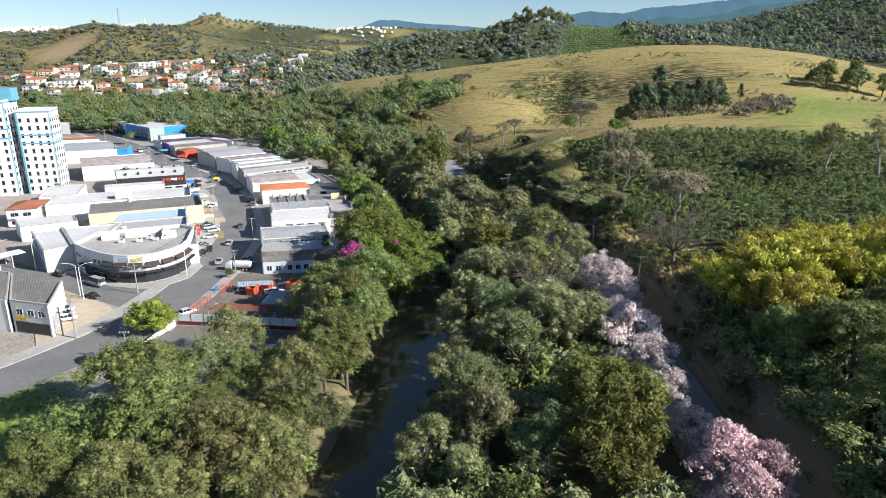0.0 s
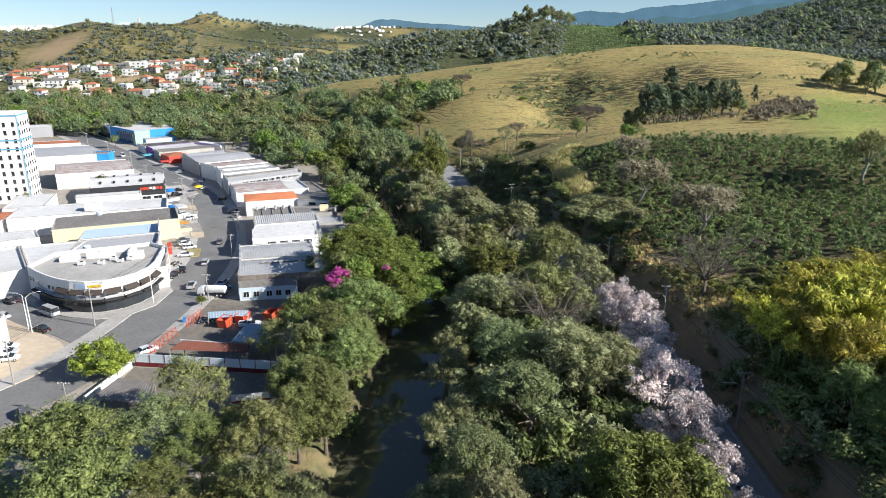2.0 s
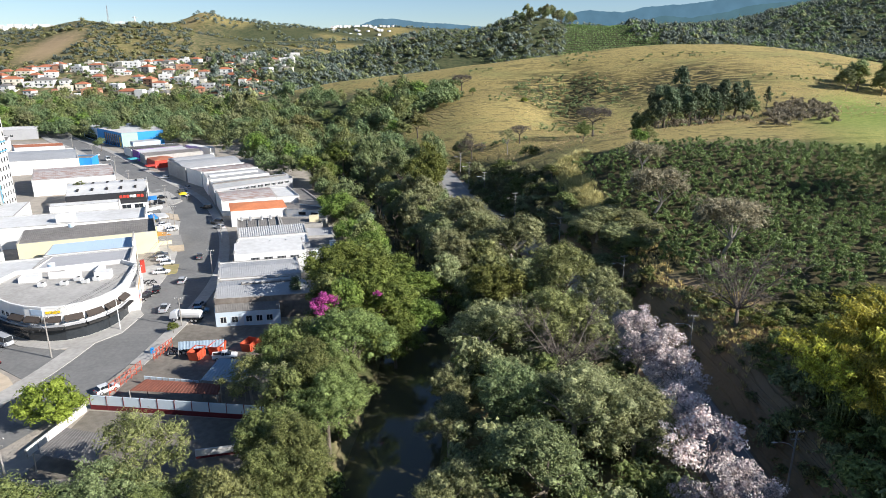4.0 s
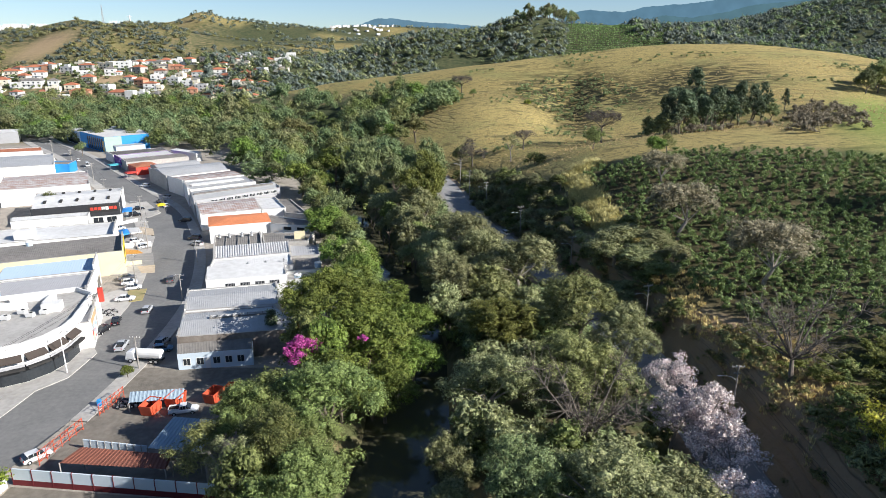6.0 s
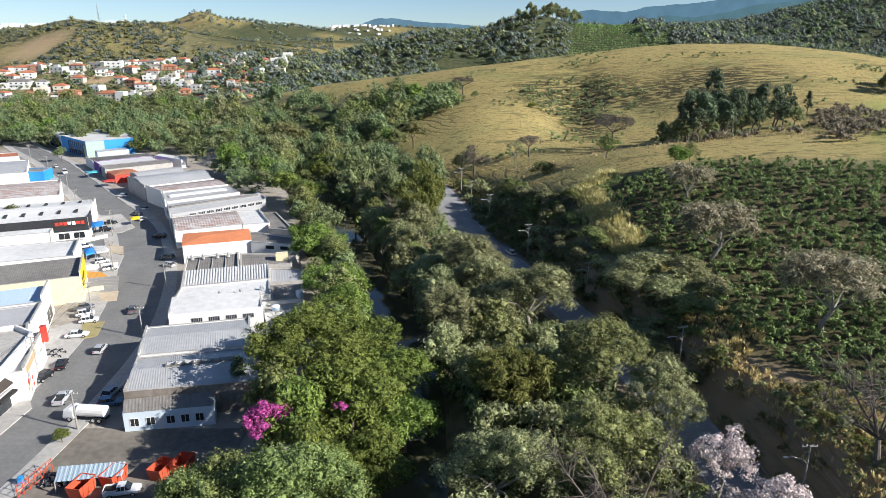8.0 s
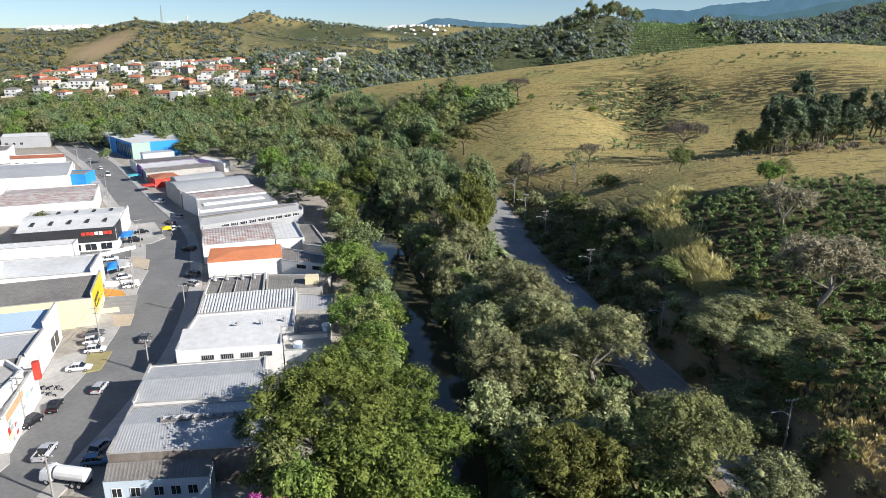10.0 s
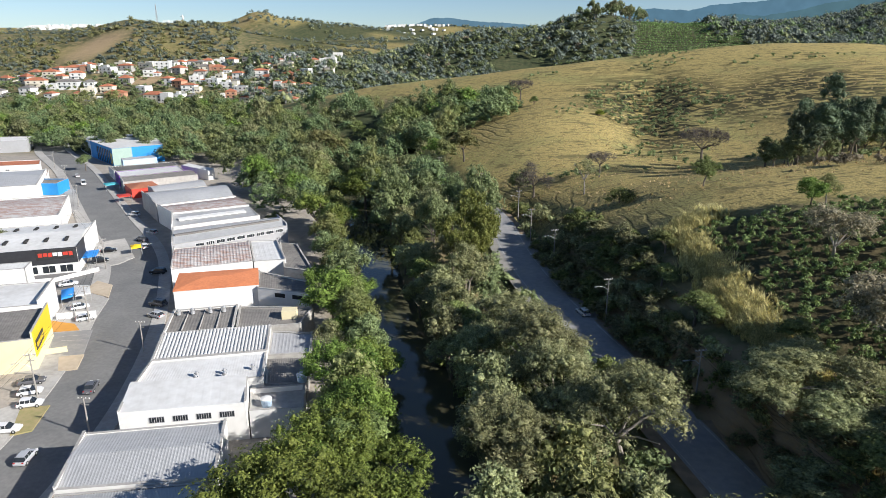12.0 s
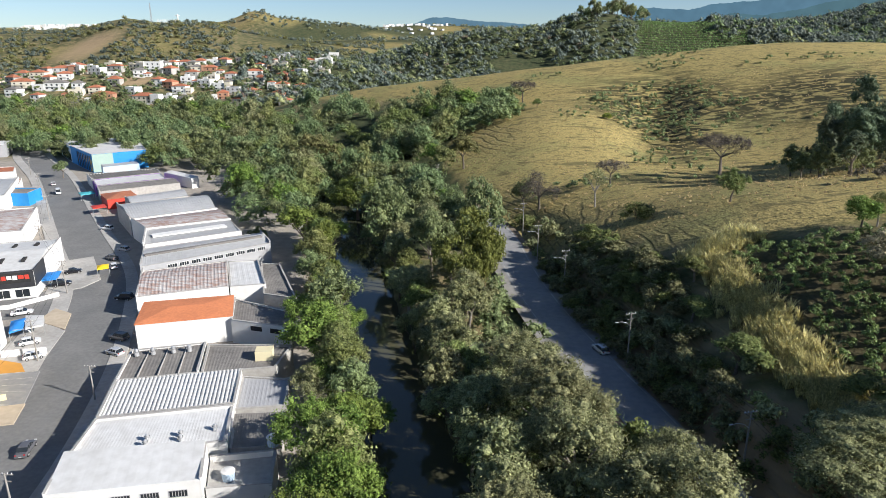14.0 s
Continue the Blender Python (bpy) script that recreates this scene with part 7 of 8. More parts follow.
UPPER = [(-458, 766, 16, 0), (-441, 779, 19, 0), (-471, 850, 14, 1), (-406, 779, 18, 1), (-392, 792, 18, 0), (-379, 809, 16, 1), (-361, 807, 23, 2), (-372, 850, 14, 1), (-346, 852, 18, 0),
         (-330, 856, 13, 0), (-318, 862, 14, 1), (-302, 853, 14, 0), (-286, 861, 12, 1), (-276, 873, 13, 0), (-258, 855, 17, 0), (-243, 878, 16, 1), (-236, 862, 12, 2), (-221, 868, 14, 1),
         (-207, 859, 15, 0), (-190, 866, 14, 2), (-205, 905, 20, 2), (-262, 912, 14, 1)]
MIDDLE = [(-480, 756, 13, 0), (-455, 738, 20, 0), (-436, 748, 11, 0), (-419, 734, 21, 3), (-424, 758, 14, 0), (-390, 720, 14, 1), (-377, 729, 13, 0), (-371, 753, 13, 0), (-384, 769, 12, 1),
          (-361, 715, 20, 0), (-346, 736, 12, 1), (-325, 717, 21, 0), (-334, 764, 11, 0), (-321, 760, 13, 0), (-310, 778, 13, 1), (-306, 752, 15, 0), (-303, 722, 12, 1), (-291, 775, 16, 2),
          (-273, 769, 13, 2), (-256, 761, 16, 1), (-273, 799, 13, 0), (-253, 811, 19, 0), (-214, 782, 14, 0), (-222, 809, 13, 0)]
OUTER = [(-209, 826, 12, 1), (-370, 687, 16, 3), (-354, 683, 11, 1), (-656, 1009, 22, 1), (-673, 1051, 19, 2), (-640, 1100, 20, 1), (-631, 947, 14, 1), (-419, 704, 10, 0), (-500, 800, 14, 0),
         (-520, 780, 14, 0), (-540, 820, 15, 1), (-600, 930, 16, 1), (-700, 1000, 20, 1), (-340, 800, 13, 0), (-300, 815, 13, 0), (-236, 836, 13, 1), (-446, 812, 14, 0), (-412, 820, 15, 1)]
rng = random.Random(77)
HOMES = UPPER + MIDDLE + OUTER
for _ in range(900):
    x, y = rng.uniform(-530, -185), rng.uniform(705, 885)
    if len(HOMES) < 104 and float(height(x, y)) > 8 and all(abs(x - a) > 12 or abs(y - b) > 15 for a, b, _, _ in HOMES):
        HOMES = HOMES + [(round(x), round(y), rng.uniform(9, 14), rng.choice([0, 0, 0, 1, 3]))]
for i, (x, y, w, k) in enumerate(HOMES):
    house(x, y, w, k, 500 + i)

# far town on the skyline, mast, hilltop statue and sign
rng = np.random.default_rng(12)
bm = bmesh.new()
for i in range(150):
    x, y = rng.uniform(-2150, -1620), rng.uniform(2950, 3130)
    box(bm, (x, y, float(height(x, y)) + 5), (rng.uniform(8, 22), 10, rng.uniform(6, 14)), rng.uniform(0, 1))
for i in range(40):
    x, y = rng.uniform(-500, -220), rng.uniform(2850, 3150)
    box(bm, (x, y, float(height(x, y)) + 4), (rng.uniform(8, 16), 10, rng.uniform(6, 10)), rng.uniform(0, 1))
tagged(part("far_town", bm, M_WHITE), "far white houses along the skyline", "houses", kind="stuff")
mx, my = -696, 1460
mz = float(height(mx, my))
bm = bmesh.new()
for a in range(3):
    ca, sa = math.cos(a * 2.094), math.sin(a * 2.094)
    tube(bm, [(ca * 2.2, sa * 2.2, 0), (ca * 0.5, sa * 0.5, 36)], [0.35, 0.25], 4)
for i in range(9):
    k = 2.2 - 1.7 * i / 9
    for a in range(3):
        a0, a1 = a * 2.094, (a + 1) * 2.094
        tube(bm, [(math.cos(a0) * k, math.sin(a0) * k, i * 4), (math.cos(a1) * k, math.sin(a1) * k, i * 4 + 4)], [0.18, 0.18], 3)
mast = part("radio_mast", bm, M_STEEL)
mast.location = (mx, my, mz)
tagged(mast, "tall lattice radio mast on the hilltop", "radio mast")
sx, sy = -641, 1460
bm = bmesh.new()
tube(bm, [(0, 0, 0), (0, 0, 6), (0, 0, 14), (0, 0, 16)], [2.2, 1.6, 1.3, 0.6], 8)
tube(bm, [(-5, 0, 13), (5, 0, 13)], [0.7, 0.7], 6)
st = part("statue", bm, M_WHITE)
st.location = (sx, sy, float(height(sx, sy)))
tagged(st, "white statue with spread arms on the hilltop", "statue")
txt = bpy.data.curves.new("hill_sign", "FONT")
txt.body, txt.size, txt.extrude, txt.align_x = "AMPARO", 9, 0.4, "CENTER"
txt.materials.append(M_WHITE)
sign = new("hill_sign", txt)
sign.location = (-655, 1440, float(height(-655, 1440)) + 1)
sign.rotation_euler = (radians(90), 0, radians(20))
tagged(sign, "large white standing letters on the hill", "sign")

# ---- vehicles ----
CAR_PAINTS = {c: material(c + "_car_paint", v, 0.25, 0.1, second=v, scale=3, spec=0.6) for c, v in
              dict(white=(0.75, 0.75, 0.75), black=(0.015, 0.015, 0.018), silver=(0.45, 0.46, 0.48), grey=(0.12, 0.12, 0.13), blue=(0.12, 0.24, 0.36), red=(0.4, 0.03, 0.03)).items()}
M_LAMP = material("lamp_glass", (0.7, 0.7, 0.7), 0.1, spec=0.6)
M_TAIL = material("tail_lamp", (0.4, 0.02, 0.02), 0.2)


def loft(bm, sections):
    """Skin closed sections of equal length one after another."""
    rings = [[bm.verts.new(p) for p in s] for s in sections]
    k = len(rings[0])
    for a, b in zip(rings, rings[1:]):
        for i in range(k):
            bm.faces.new((a[i], a[(i + 1) % k], b[(i + 1) % k], b[i]))
    bm.faces.new(rings[0][::-1])
    bm.faces.new(rings[-1])


def hull(y, w, z0, z1):
    return [(-w * 0.9, y, z0), (w * 0.9, y, z0), (w, y, z0 + 0.25 * (z1 - z0)), (w * 0.97, y, z0 + 0.75 * (z1 - z0)), (w * 0.88, y, z1), (-w * 0.88, y, z1), (-w * 0.97, y, z0 + 0.75 * (z1 - z0)), (-w, y, z0 + 0.25 * (z1 - z0))]


def wheel(parent, x, y, r=0.32):
    m = Matrix.Translation((x, y, r)) @ Matrix.Rotation(math.pi / 2, 4, "Y")
    bm = bmesh.new()
    bmesh.ops.create_cone(bm, cap_ends=True, segments=14, radius1=r, radius2=r, depth=0.2, matrix=m)
    tyre = part("wheel", bm, M_RUBBER, parent)
    bm = bmesh.new()
    bmesh.ops.create_cone(bm, cap_ends=True, segments=10, radius1=r * 0.6, radius2=r * 0.55, depth=0.215, matrix=m)
    part("rim", bm, M_STEEL, tyre)


CAR_SHAPES = {
    "hatchback": dict(l=3.9, w=0.85, body=((-1.95, 0.35, 0.62), (-1.85, 0.3, 0.86), (-0.9, 0.25, 0.92), (0.9, 0.25, 0.92), (1.55, 0.28, 0.84), (1.95, 0.38, 0.66)),
                      cabin=((-1.75, 0.9, 0.98), (-1.25, 0.92, 1.42), (0.25, 0.92, 1.45), (0.95, 0.9, 0.95))),
    "sedan": dict(l=4.4, w=0.86, body=((-2.2, 0.35, 0.7), (-2.1, 0.3, 0.9), (-1.0, 0.25, 0.93), (1.0, 0.25, 0.92), (1.8, 0.28, 0.82), (2.2, 0.38, 0.64)),
                  cabin=((-1.5, 0.9, 0.95), (-0.9, 0.92, 1.40), (0.3, 0.92, 1.43), (1.05, 0.9, 0.94))),
    "suv": dict(l=4.4, w=0.9, body=((-2.2, 0.42, 0.8), (-2.15, 0.36, 1.0), (-1.0, 0.32, 1.05), (1.0, 0.32, 1.05), (1.8, 0.35, 0.98), (2.2, 0.45, 0.78)),
                cabin=((-2.05, 1.0, 1.1), (-1.8, 1.04, 1.66), (0.3, 1.04, 1.70), (1.0, 1.0, 1.06))),
    "pickup": dict(l=4.7, w=0.88, body=((-2.35, 0.45, 0.7), (-2.3, 0.38, 0.95), (-0.5, 0.34, 0.98), (0.9, 0.34, 1.0), (1.9, 0.36, 0.92), (2.35, 0.45, 0.74)),
                   cabin=((-0.55, 0.95, 1.0), (-0.4, 0.98, 1.55), (0.5, 0.98, 1.58), (1.2, 0.95, 1.0))),
    "van": dict(l=5.4, w=1.0, body=((-2.7, 0.4, 1.0), (-2.68, 0.35, 1.2), (-1.0, 0.32, 1.2), (1.4, 0.32, 1.2), (2.3, 0.35, 1.1), (2.7, 0.45, 0.8)),
                cabin=((-2.66, 1.15, 1.3), (-2.62, 1.2, 2.3), (1.3, 1.2, 2.35), (2.2, 1.1, 1.2))),
}


def car(kind, paint, x, y, heading, where, z=0.1, label=""):
    """A parked vehicle: body, glazed cabin, roof, wheels with rims, lamps, plate bars. heading: degrees to the left of +y."""
    sh = CAR_SHAPES[kind]
    root = new("car" if kind not in ("pickup", "van") else kind)
    root.matrix_world = pose(x, y, z, 0, 0, heading)
    col = CAR_PAINTS[paint]
    bm = bmesh.new()
    loft(bm, [hull(yy, sh["w"] * (0.93 if i in (0, 5) else 1), z0, z1) for i, (yy, z0, z1) in enumerate(sh["body"])])
    body = part("body", bm, col, root)
    c = sh["cabin"]
    bm = bmesh.new()
    secs = []
    for i, (yy, z0, z1) in enumerate(c):
        wt = sh["w"] * (0.80 if i in (1, 2) else 0.86)
        secs.append([(-sh["w"] * 0.88, yy if i in (0, 3) else yy, z0 - 0.06), (sh["w"] * 0.88, yy, z0 - 0.06), (wt, yy, z1), (-wt, yy, z1)])
    loft(bm, secs)
    part("cabin_glass", bm, M_GLASS, root, "dark tinted cabin glass")
    bm = bmesh.new()
    y0, y1, zt = c[1][0] - 0.1, c[2][0] + 0.05, c[1][2]
    loft(bm, [[(-sh["w"] * 0.80, yy, zt - 0.03), (sh["w"] * 0.80, yy, zt - 0.03), (sh["w"] * 0.72, yy, zt + 0.05), (-sh["w"] * 0.72, yy, zt + 0.05)] for yy in (y0, (y0 + y1) / 2, y1)])
    part("car_roof", bm, col, root)
    for yy in np.linspace(c[1][0], c[2][0], 3):
        for sx in (-1, 1):
            bm = bmesh.new()
            tube(bm, [(sx * sh["w"] * 0.895, yy, c[1][1] - 0.04), (sx * sh["w"] * 0.815, yy, zt)], [0.035, 0.035], 4)
            part("pillar", bm, col, root)
    if kind == "pickup":
        bm = bmesh.new()
        box(bm, (0, -1.45, 1.0), (sh["w"] * 1.6, 1.6, 0.08))
        part("load_bed", bm, M_DARK, root)
        bm = bmesh.new()
        for sx in (-1, 1):
            box(bm, (sx * sh["w"] * 0.9, -1.45, 1.1), (0.08, 1.75, 0.28))
        box(bm, (0, -2.3, 1.1), (sh["w"] * 1.8, 0.07, 0.28))
        part("bed_rail", bm, col, root)
    for sx in (-1, 1):
        for yy in (-sh["l"] * 0.31, sh["l"] * 0.31):
            wheel(root, sx * (sh["w"] - 0.08), yy)
        bm = bmesh.new()
        box(bm, (sx * sh["w"] * 0.68, sh["l"] / 2 - 0.1, 0.68), (0.34, 0.12, 0.16))
        part("headlight", bm, M_LAMP, root)
        bm = bmesh.new()
        box(bm, (sx * sh["w"] * 0.72, -sh["l"] / 2 + 0.06, 0.78), (0.26, 0.1, 0.2))
        part("tail_light", bm, M_TAIL, root)
    for yy in (-sh["l"] / 2 - 0.01, sh["l"] / 2 + 0.01):
        bm = bmesh.new()
        box(bm, (0, yy, 0.52), (0.4, 0.03, 0.13))
        part("plate", bm, M_GREY, root)
    return tagged(root, label or f"{paint} {kind} parked {where}", "car" if kind not in ("pickup", "van") else kind, "parked vehicles")


def street_heading(y, x=0):
    s = float(along(STREET_SOFT, y + 3) - along(STREET_SOFT, y - 3)) / 6
    return math.degrees(math.atan(-s))


for kind, paint, x, y, turn in (("sedan", "black", -71.4, 187.0, 12), ("hatchback", "silver", -67.4, 193.5, 0), ("hatchback", "black", -72.0, 182.0, 170), ("pickup", "silver", -64.2, 174.5, 8), ("sedan", "grey", -70.2, 214, 0),
                                ("suv", "black", -89.5, 274.5, 60), ("suv", "grey", -78.2, 252.8, 50), ("hatchback", "silver", -75.2, 246.2, 45), ("van", "white", -183, 387, 0), ("suv", "white", -130, 334.5, 40),
                                ("hatchback", "white", -197, 404, 0), ("hatchback", "white", -105.5, 297, 0), ("pickup", "grey", -110.2, 304, 20), ("hatchback", "silver", -111.4, 312.5, 30)):
    car(kind, paint, x, y, street_heading(y) + turn, "along the shop street")
for kind, paint, x, y, turn in (("sedan", "white", -75.5, 200, -75), ("hatchback", "white", -77.0, 207.6, -70), ("sedan", "grey", -82.0, 215.0, -65), ("suv", "black", -110.4, 282.0, -60), ("sedan", "white", -107.5, 263.5, -60),
                                ("hatchback", "white", -95, 249, -55), ("hatchback", "white", -89.8, 243, -55), ("suv", "white", -135, 312, -50), ("sedan", "black", -113.6, 291.5, -60), ("hatchback", "white", -79.8, 211.4, -65),
                                ("hatchback", "white", -84.6, 133.5, -72), ("hatchback", "silver", -86.4, 136, -72), ("hatchback", "white", -88.1, 138.6, -72)):
    car(kind, paint, x, y, turn, "on the forecourt beside the shops", 0.25)
for kind, paint, x, y, turn in (("suv", "grey", -69.3, 113.8, 38), ("sedan", "black", -86.6, 147.5, 65), ("van", "silver", -90.2, 156.6, 60), ("sedan", "silver", -99.9, 154.9, 65), ("sedan", "black", -104, 164, 60),
                                ("hatchback", "silver", -56.8, 176.6, -8), ("hatchback", "blue", -55.4, 173.2, -75), ("hatchback", "white", -59.2, 137.4, -40)):
    car(kind, paint, x, y, turn, "at the kerb by the corner")
car("pickup", "white", -42.4, 150.3, -78, "in the dusty equipment yard", 0.0)
car("hatchback", "white", 20.4, 250.2, 24, "", 2.5, "white hatchback driving along the country road")
car("hatchback", "blue", 40.0, 91.0, 175, "", 1.3, "pale blue hatchback beside the blossoming trees")
car("hatchback", "white", -1.6, 318.5, 10, "", 2.9, "white hatchback at the road bend")

# ---- poles, lamps and wires ----


def utility_pole(x, y, tall, turn, lamp=True, z=None):
    """A concrete pole: shaft, crossarm, insulators, and a street lamp on a curved arm."""
    z = float(height(x, y)) if z is None else z
    root = new("utility_pole")
    root.matrix_world = pose(x, y, z, 0, 0, turn)
    bm = bmesh.new()
    tube(bm, [(0, 0, -0.6), (0, 0, tall)], [0.17, 0.1], 8)
    part("shaft", bm, M_POLE, root)
    for zz in (tall - 0.25, tall - 1.3):
        bm = bmesh.new()
        box(bm, (0, 0.12, zz), (2.0 if zz > tall - 1 else 1.2, 0.1, 0.12))
        part("crossarm", bm, M_POLE, root)
    for sx in (-0.9, -0.35, 0.35, 0.9):
        bm = bmesh.new()
        bmesh.ops.create_cone(bm, cap_ends=True, segments=8, radius1=0.07, radius2=0.04, depth=0.22, matrix=Matrix.Translation((sx, 0.12, tall - 0.08)))
        part("insulator", bm, M_WHITE, root)
    if lamp:
        bm = bmesh.new()
        tube(bm, [(0, 0, tall - 2.6), (-0.8, 0, tall - 1.9), (-1.9, 0, tall - 1.6), (-2.5, 0, tall - 1.62)], [0.05, 0.05, 0.045, 0.04], 6)
        arm = part("lamp_arm", bm, M_STEEL, root)
        bm = bmesh.new()
        bmesh.ops.create_icosphere(bm, subdivisions=1, radius=1, matrix=Matrix.Translation((-2.8, 0, tall - 1.64)) @ Matrix.Diagonal((0.42, 0.16, 0.1, 1)))
        part("lamp_head", bm, M_STEEL, arm)
    return tagged(root, "grey utility pole with crossarm and lamp" if lamp else "grey utility pole with crossarm and wires", "utility pole", "utility poles")


def wire_run(points, group, sag=0.7):
    """Three wires hung between neighbouring poles."""
    for (x0, y0, z0), (x1, y1, z1) in zip(points, points[1:]):
        d = Vector((x1 - x0, y1 - y0, 0)).normalized()
        for off in (-0.9, 0.35, 0.9):
            n = Vector((-d.y, d.x, 0)) * off
            pts = []
            for k in range(9):
                s = k / 8
                pts.append(Vector((x0 + (x1 - x0) * s, y0 + (y1 - y0) * s, z0 + (z1 - z0) * s - 4 * sag * s * (1 - s))) + n)
            bm = bmesh.new()
            tube(bm, pts, [0.022] * 9, 3)
            tagged(part("overhead_wire", bm, M_DARK), "thin dark overhead power wire between poles", "wire", group)


EAST_POLES = [(46.6, 52.0), (46.8, 79.0), (45.7, 107.4), (46.2, 144.5), (43.0, 179.2), (34.0, 213.8), (24.6, 246), (16.6, 283), (11.5, 305), (8.5, 330)]
tops = []
for i, (x, y) in enumerate(EAST_POLES):
    zz = float(road_level(y)) + 0.2
    utility_pole(x, y, 9.8, 18 if y > 150 else 2, True, zz)
    tops.append((x, y, zz + 9.6))
wire_run(tops, "roadside wires")
utility_pole(-5.0, 364, 9.0, 20, True)
utility_pole(-24.0, 398, 9.0, 30, True)
WEST_POLES = [(-77.6, 124.1), (-76.6, 150.5), (-72.6, 181.7), (-77.4, 210.0), (-88.4, 242.1), (-105.8, 277.1), (-133.9, 308), (-158.4, 346), (-190, 386), (-222, 424)]
tops = []
for x, y in WEST_POLES:
    utility_pole(x, y, 8.6, street_heading(y), y > 140, 0.15)
    tops.append((x, y, 8.5))
wire_run(tops, "street wires", 0.5)
for x, y in ((-56.8, 165.6), (-68.8, 229.2), (-62.0, 200.5), (-61.4, 113.0), (-81.1, 125.4)):
    utility_pole(x, y, 6.6, 0, False, 0.1)


def street_lamp(x, y, turn, arms=1):
    root = new("street_lamp")
    root.matrix_world = pose(x, y, 0.1, 0, 0, turn)
    bm = bmesh.new()
    tube(bm, [(0, 0, -0.4), (0, 0, 4), (0, 0, 8.2)], [0.13, 0.1, 0.07], 8)
    part("post", bm, M_WHITE, root)
    for a in range(arms):
        s = -1 if a else 1
        bm = bmesh.new()
        tube(bm, [(0, 0, 8.1), (s * 0.9, 0, 8.8), (s * 2.2, 0, 9.1)], [0.06, 0.05, 0.045], 6)
        arm = part("lamp_arm", bm, M_WHITE, root)
        bm = bmesh.new()
        bmesh.ops.create_icosphere(bm, subdivisions=1, radius=1, matrix=Matrix.Translation((s * 2.6, 0, 9.15)) @ Matrix.Diagonal((0.5, 0.18, 0.1, 1)))
        part("lamp_head", bm, M_STEEL, arm)
    return tagged(root, "tall white street lamp with a curved arm", "street lamp", "street lamps")


for x, y, turn in ((-88.1, 146.7, 20), (-89.6, 148.0, -150), (-69.4, 163.8, -30), (-113.0, 168.5, 40), (-121, 166, 30)):
    street_lamp(x, y, turn)

# ---- forecourts, verges and the equipment yard ----


def patch(name, pts, z, mat, label, category):
    bm = bmesh.new()
    lo = [bm.verts.new((*p, z - 0.25)) for p in pts]
    hi = [bm.verts.new((*p, z)) for p in pts]
    bm.faces.new(hi)
    for i in range(len(pts)):
        j = (i + 1) % len(pts)
        bm.faces.new((lo[i], lo[j], hi[j], hi[i]))
    return tagged(part(name, bm, mat), label, category, kind="structure")


patch("sandy_lot", [(-108, 158), (-101, 155.5), (-88, 147.6), (-80, 142.5), (-76, 138.4), (-74.3, 132.2), (-76.5, 126.3), (-79.2, 121.5), (-83, 119), (-90, 130), (-96, 142)], 0.20, M_SAND, "pale bare earth parking lot at the corner", "parking lot")
patch("side_street", [(-72.0, 152.6), (-84, 156.4), (-95, 160.0), (-128, 178), (-136, 170), (-118, 157), (-98, 149.4), (-84, 146.2), (-76.4, 141.4)], 0.085, M_ASPHALT, "asphalt side street meeting the main street", "street")
patch("side_street_north", [(-97.5, 272.5), (-104, 283), (-146, 259), (-141, 250), (-103, 262.8)], 0.085, M_ASPHALT, "asphalt side street between the stores", "street")
patch("forecourt", [(-73.6, 176.0), (-79.4, 193.2), (-83.6, 204), (-78.2, 210), (-73.6, 196.5), (-71.8, 184)], 0.26, M_CONCRETE, "pale concrete forecourt in front of shops", "forecourt")
patch("forecourt_north", [(-88.4, 218.6), (-98.8, 245.4), (-101.8, 258.6), (-92.2, 256), (-84.2, 232.2), (-80.2, 218.4)], 0.26, M_CONCRETE, "patched concrete forecourt with parked cars", "forecourt")
patch("verge", [(-92.6, 256.4), (-101.6, 260.2), (-102.2, 267.4), (-96.6, 264.8)], 0.32, M_SAND, "dusty verge at the street corner", "verge")
patch("forecourt_store", [(-111, 276), (-123, 301), (-117, 306), (-103.4, 287.5), (-104.6, 281)], 0.26, M_CONCRETE, "concrete forecourt with a low white wall", "forecourt")
patch("forecourt_corner", [(-104.5, 167.6), (-95.8, 160.9), (-86, 155.4), (-78, 153.8), (-71.6, 156.6), (-68.2, 162), (-68.0, 172), (-71, 176), (-73, 170), (-76, 162), (-84, 160), (-96, 168)], 0.24, M_CONCRETE,
      "patterned concrete apron round the corner store", "forecourt")

patch("painted_floor", [(-97.1, 241.9), (-90.9, 240.7), (-87.8, 237.6), (-93.1, 236.1)], 0.30, material("orange_floor_paint", (0.62, 0.30, 0.05), 0.8, second=(0.5, 0.25, 0.06), scale=1.2), "orange painted forecourt floor", "forecourt")
patch("parking_bay", [(-92.5, 235.6), (-85.2, 238.1), (-79.6, 225.9), (-86.5, 226.2)], 0.29, M_ASPHALT_OLD, "grey asphalt parking bay with faded lines", "parking bay")
patch("verge_south", [(-84.1, 225.3), (-79.8, 226.8), (-77.4, 220.8), (-80.5, 219.8)], 0.30, M_SAND, "dusty dry verge by the kerb", "verge")
patch("verge_grass", [(-78.1, 206.6), (-73.9, 208.1), (-71.7, 200.6), (-74.2, 199.0)], 0.30, material("dry_lawn", (0.24, 0.24, 0.09), 0.95, second=(0.36, 0.29, 0.15), scale=1.0, amount=0.9, bump=0.3), "patchy dry grass verge", "verge")
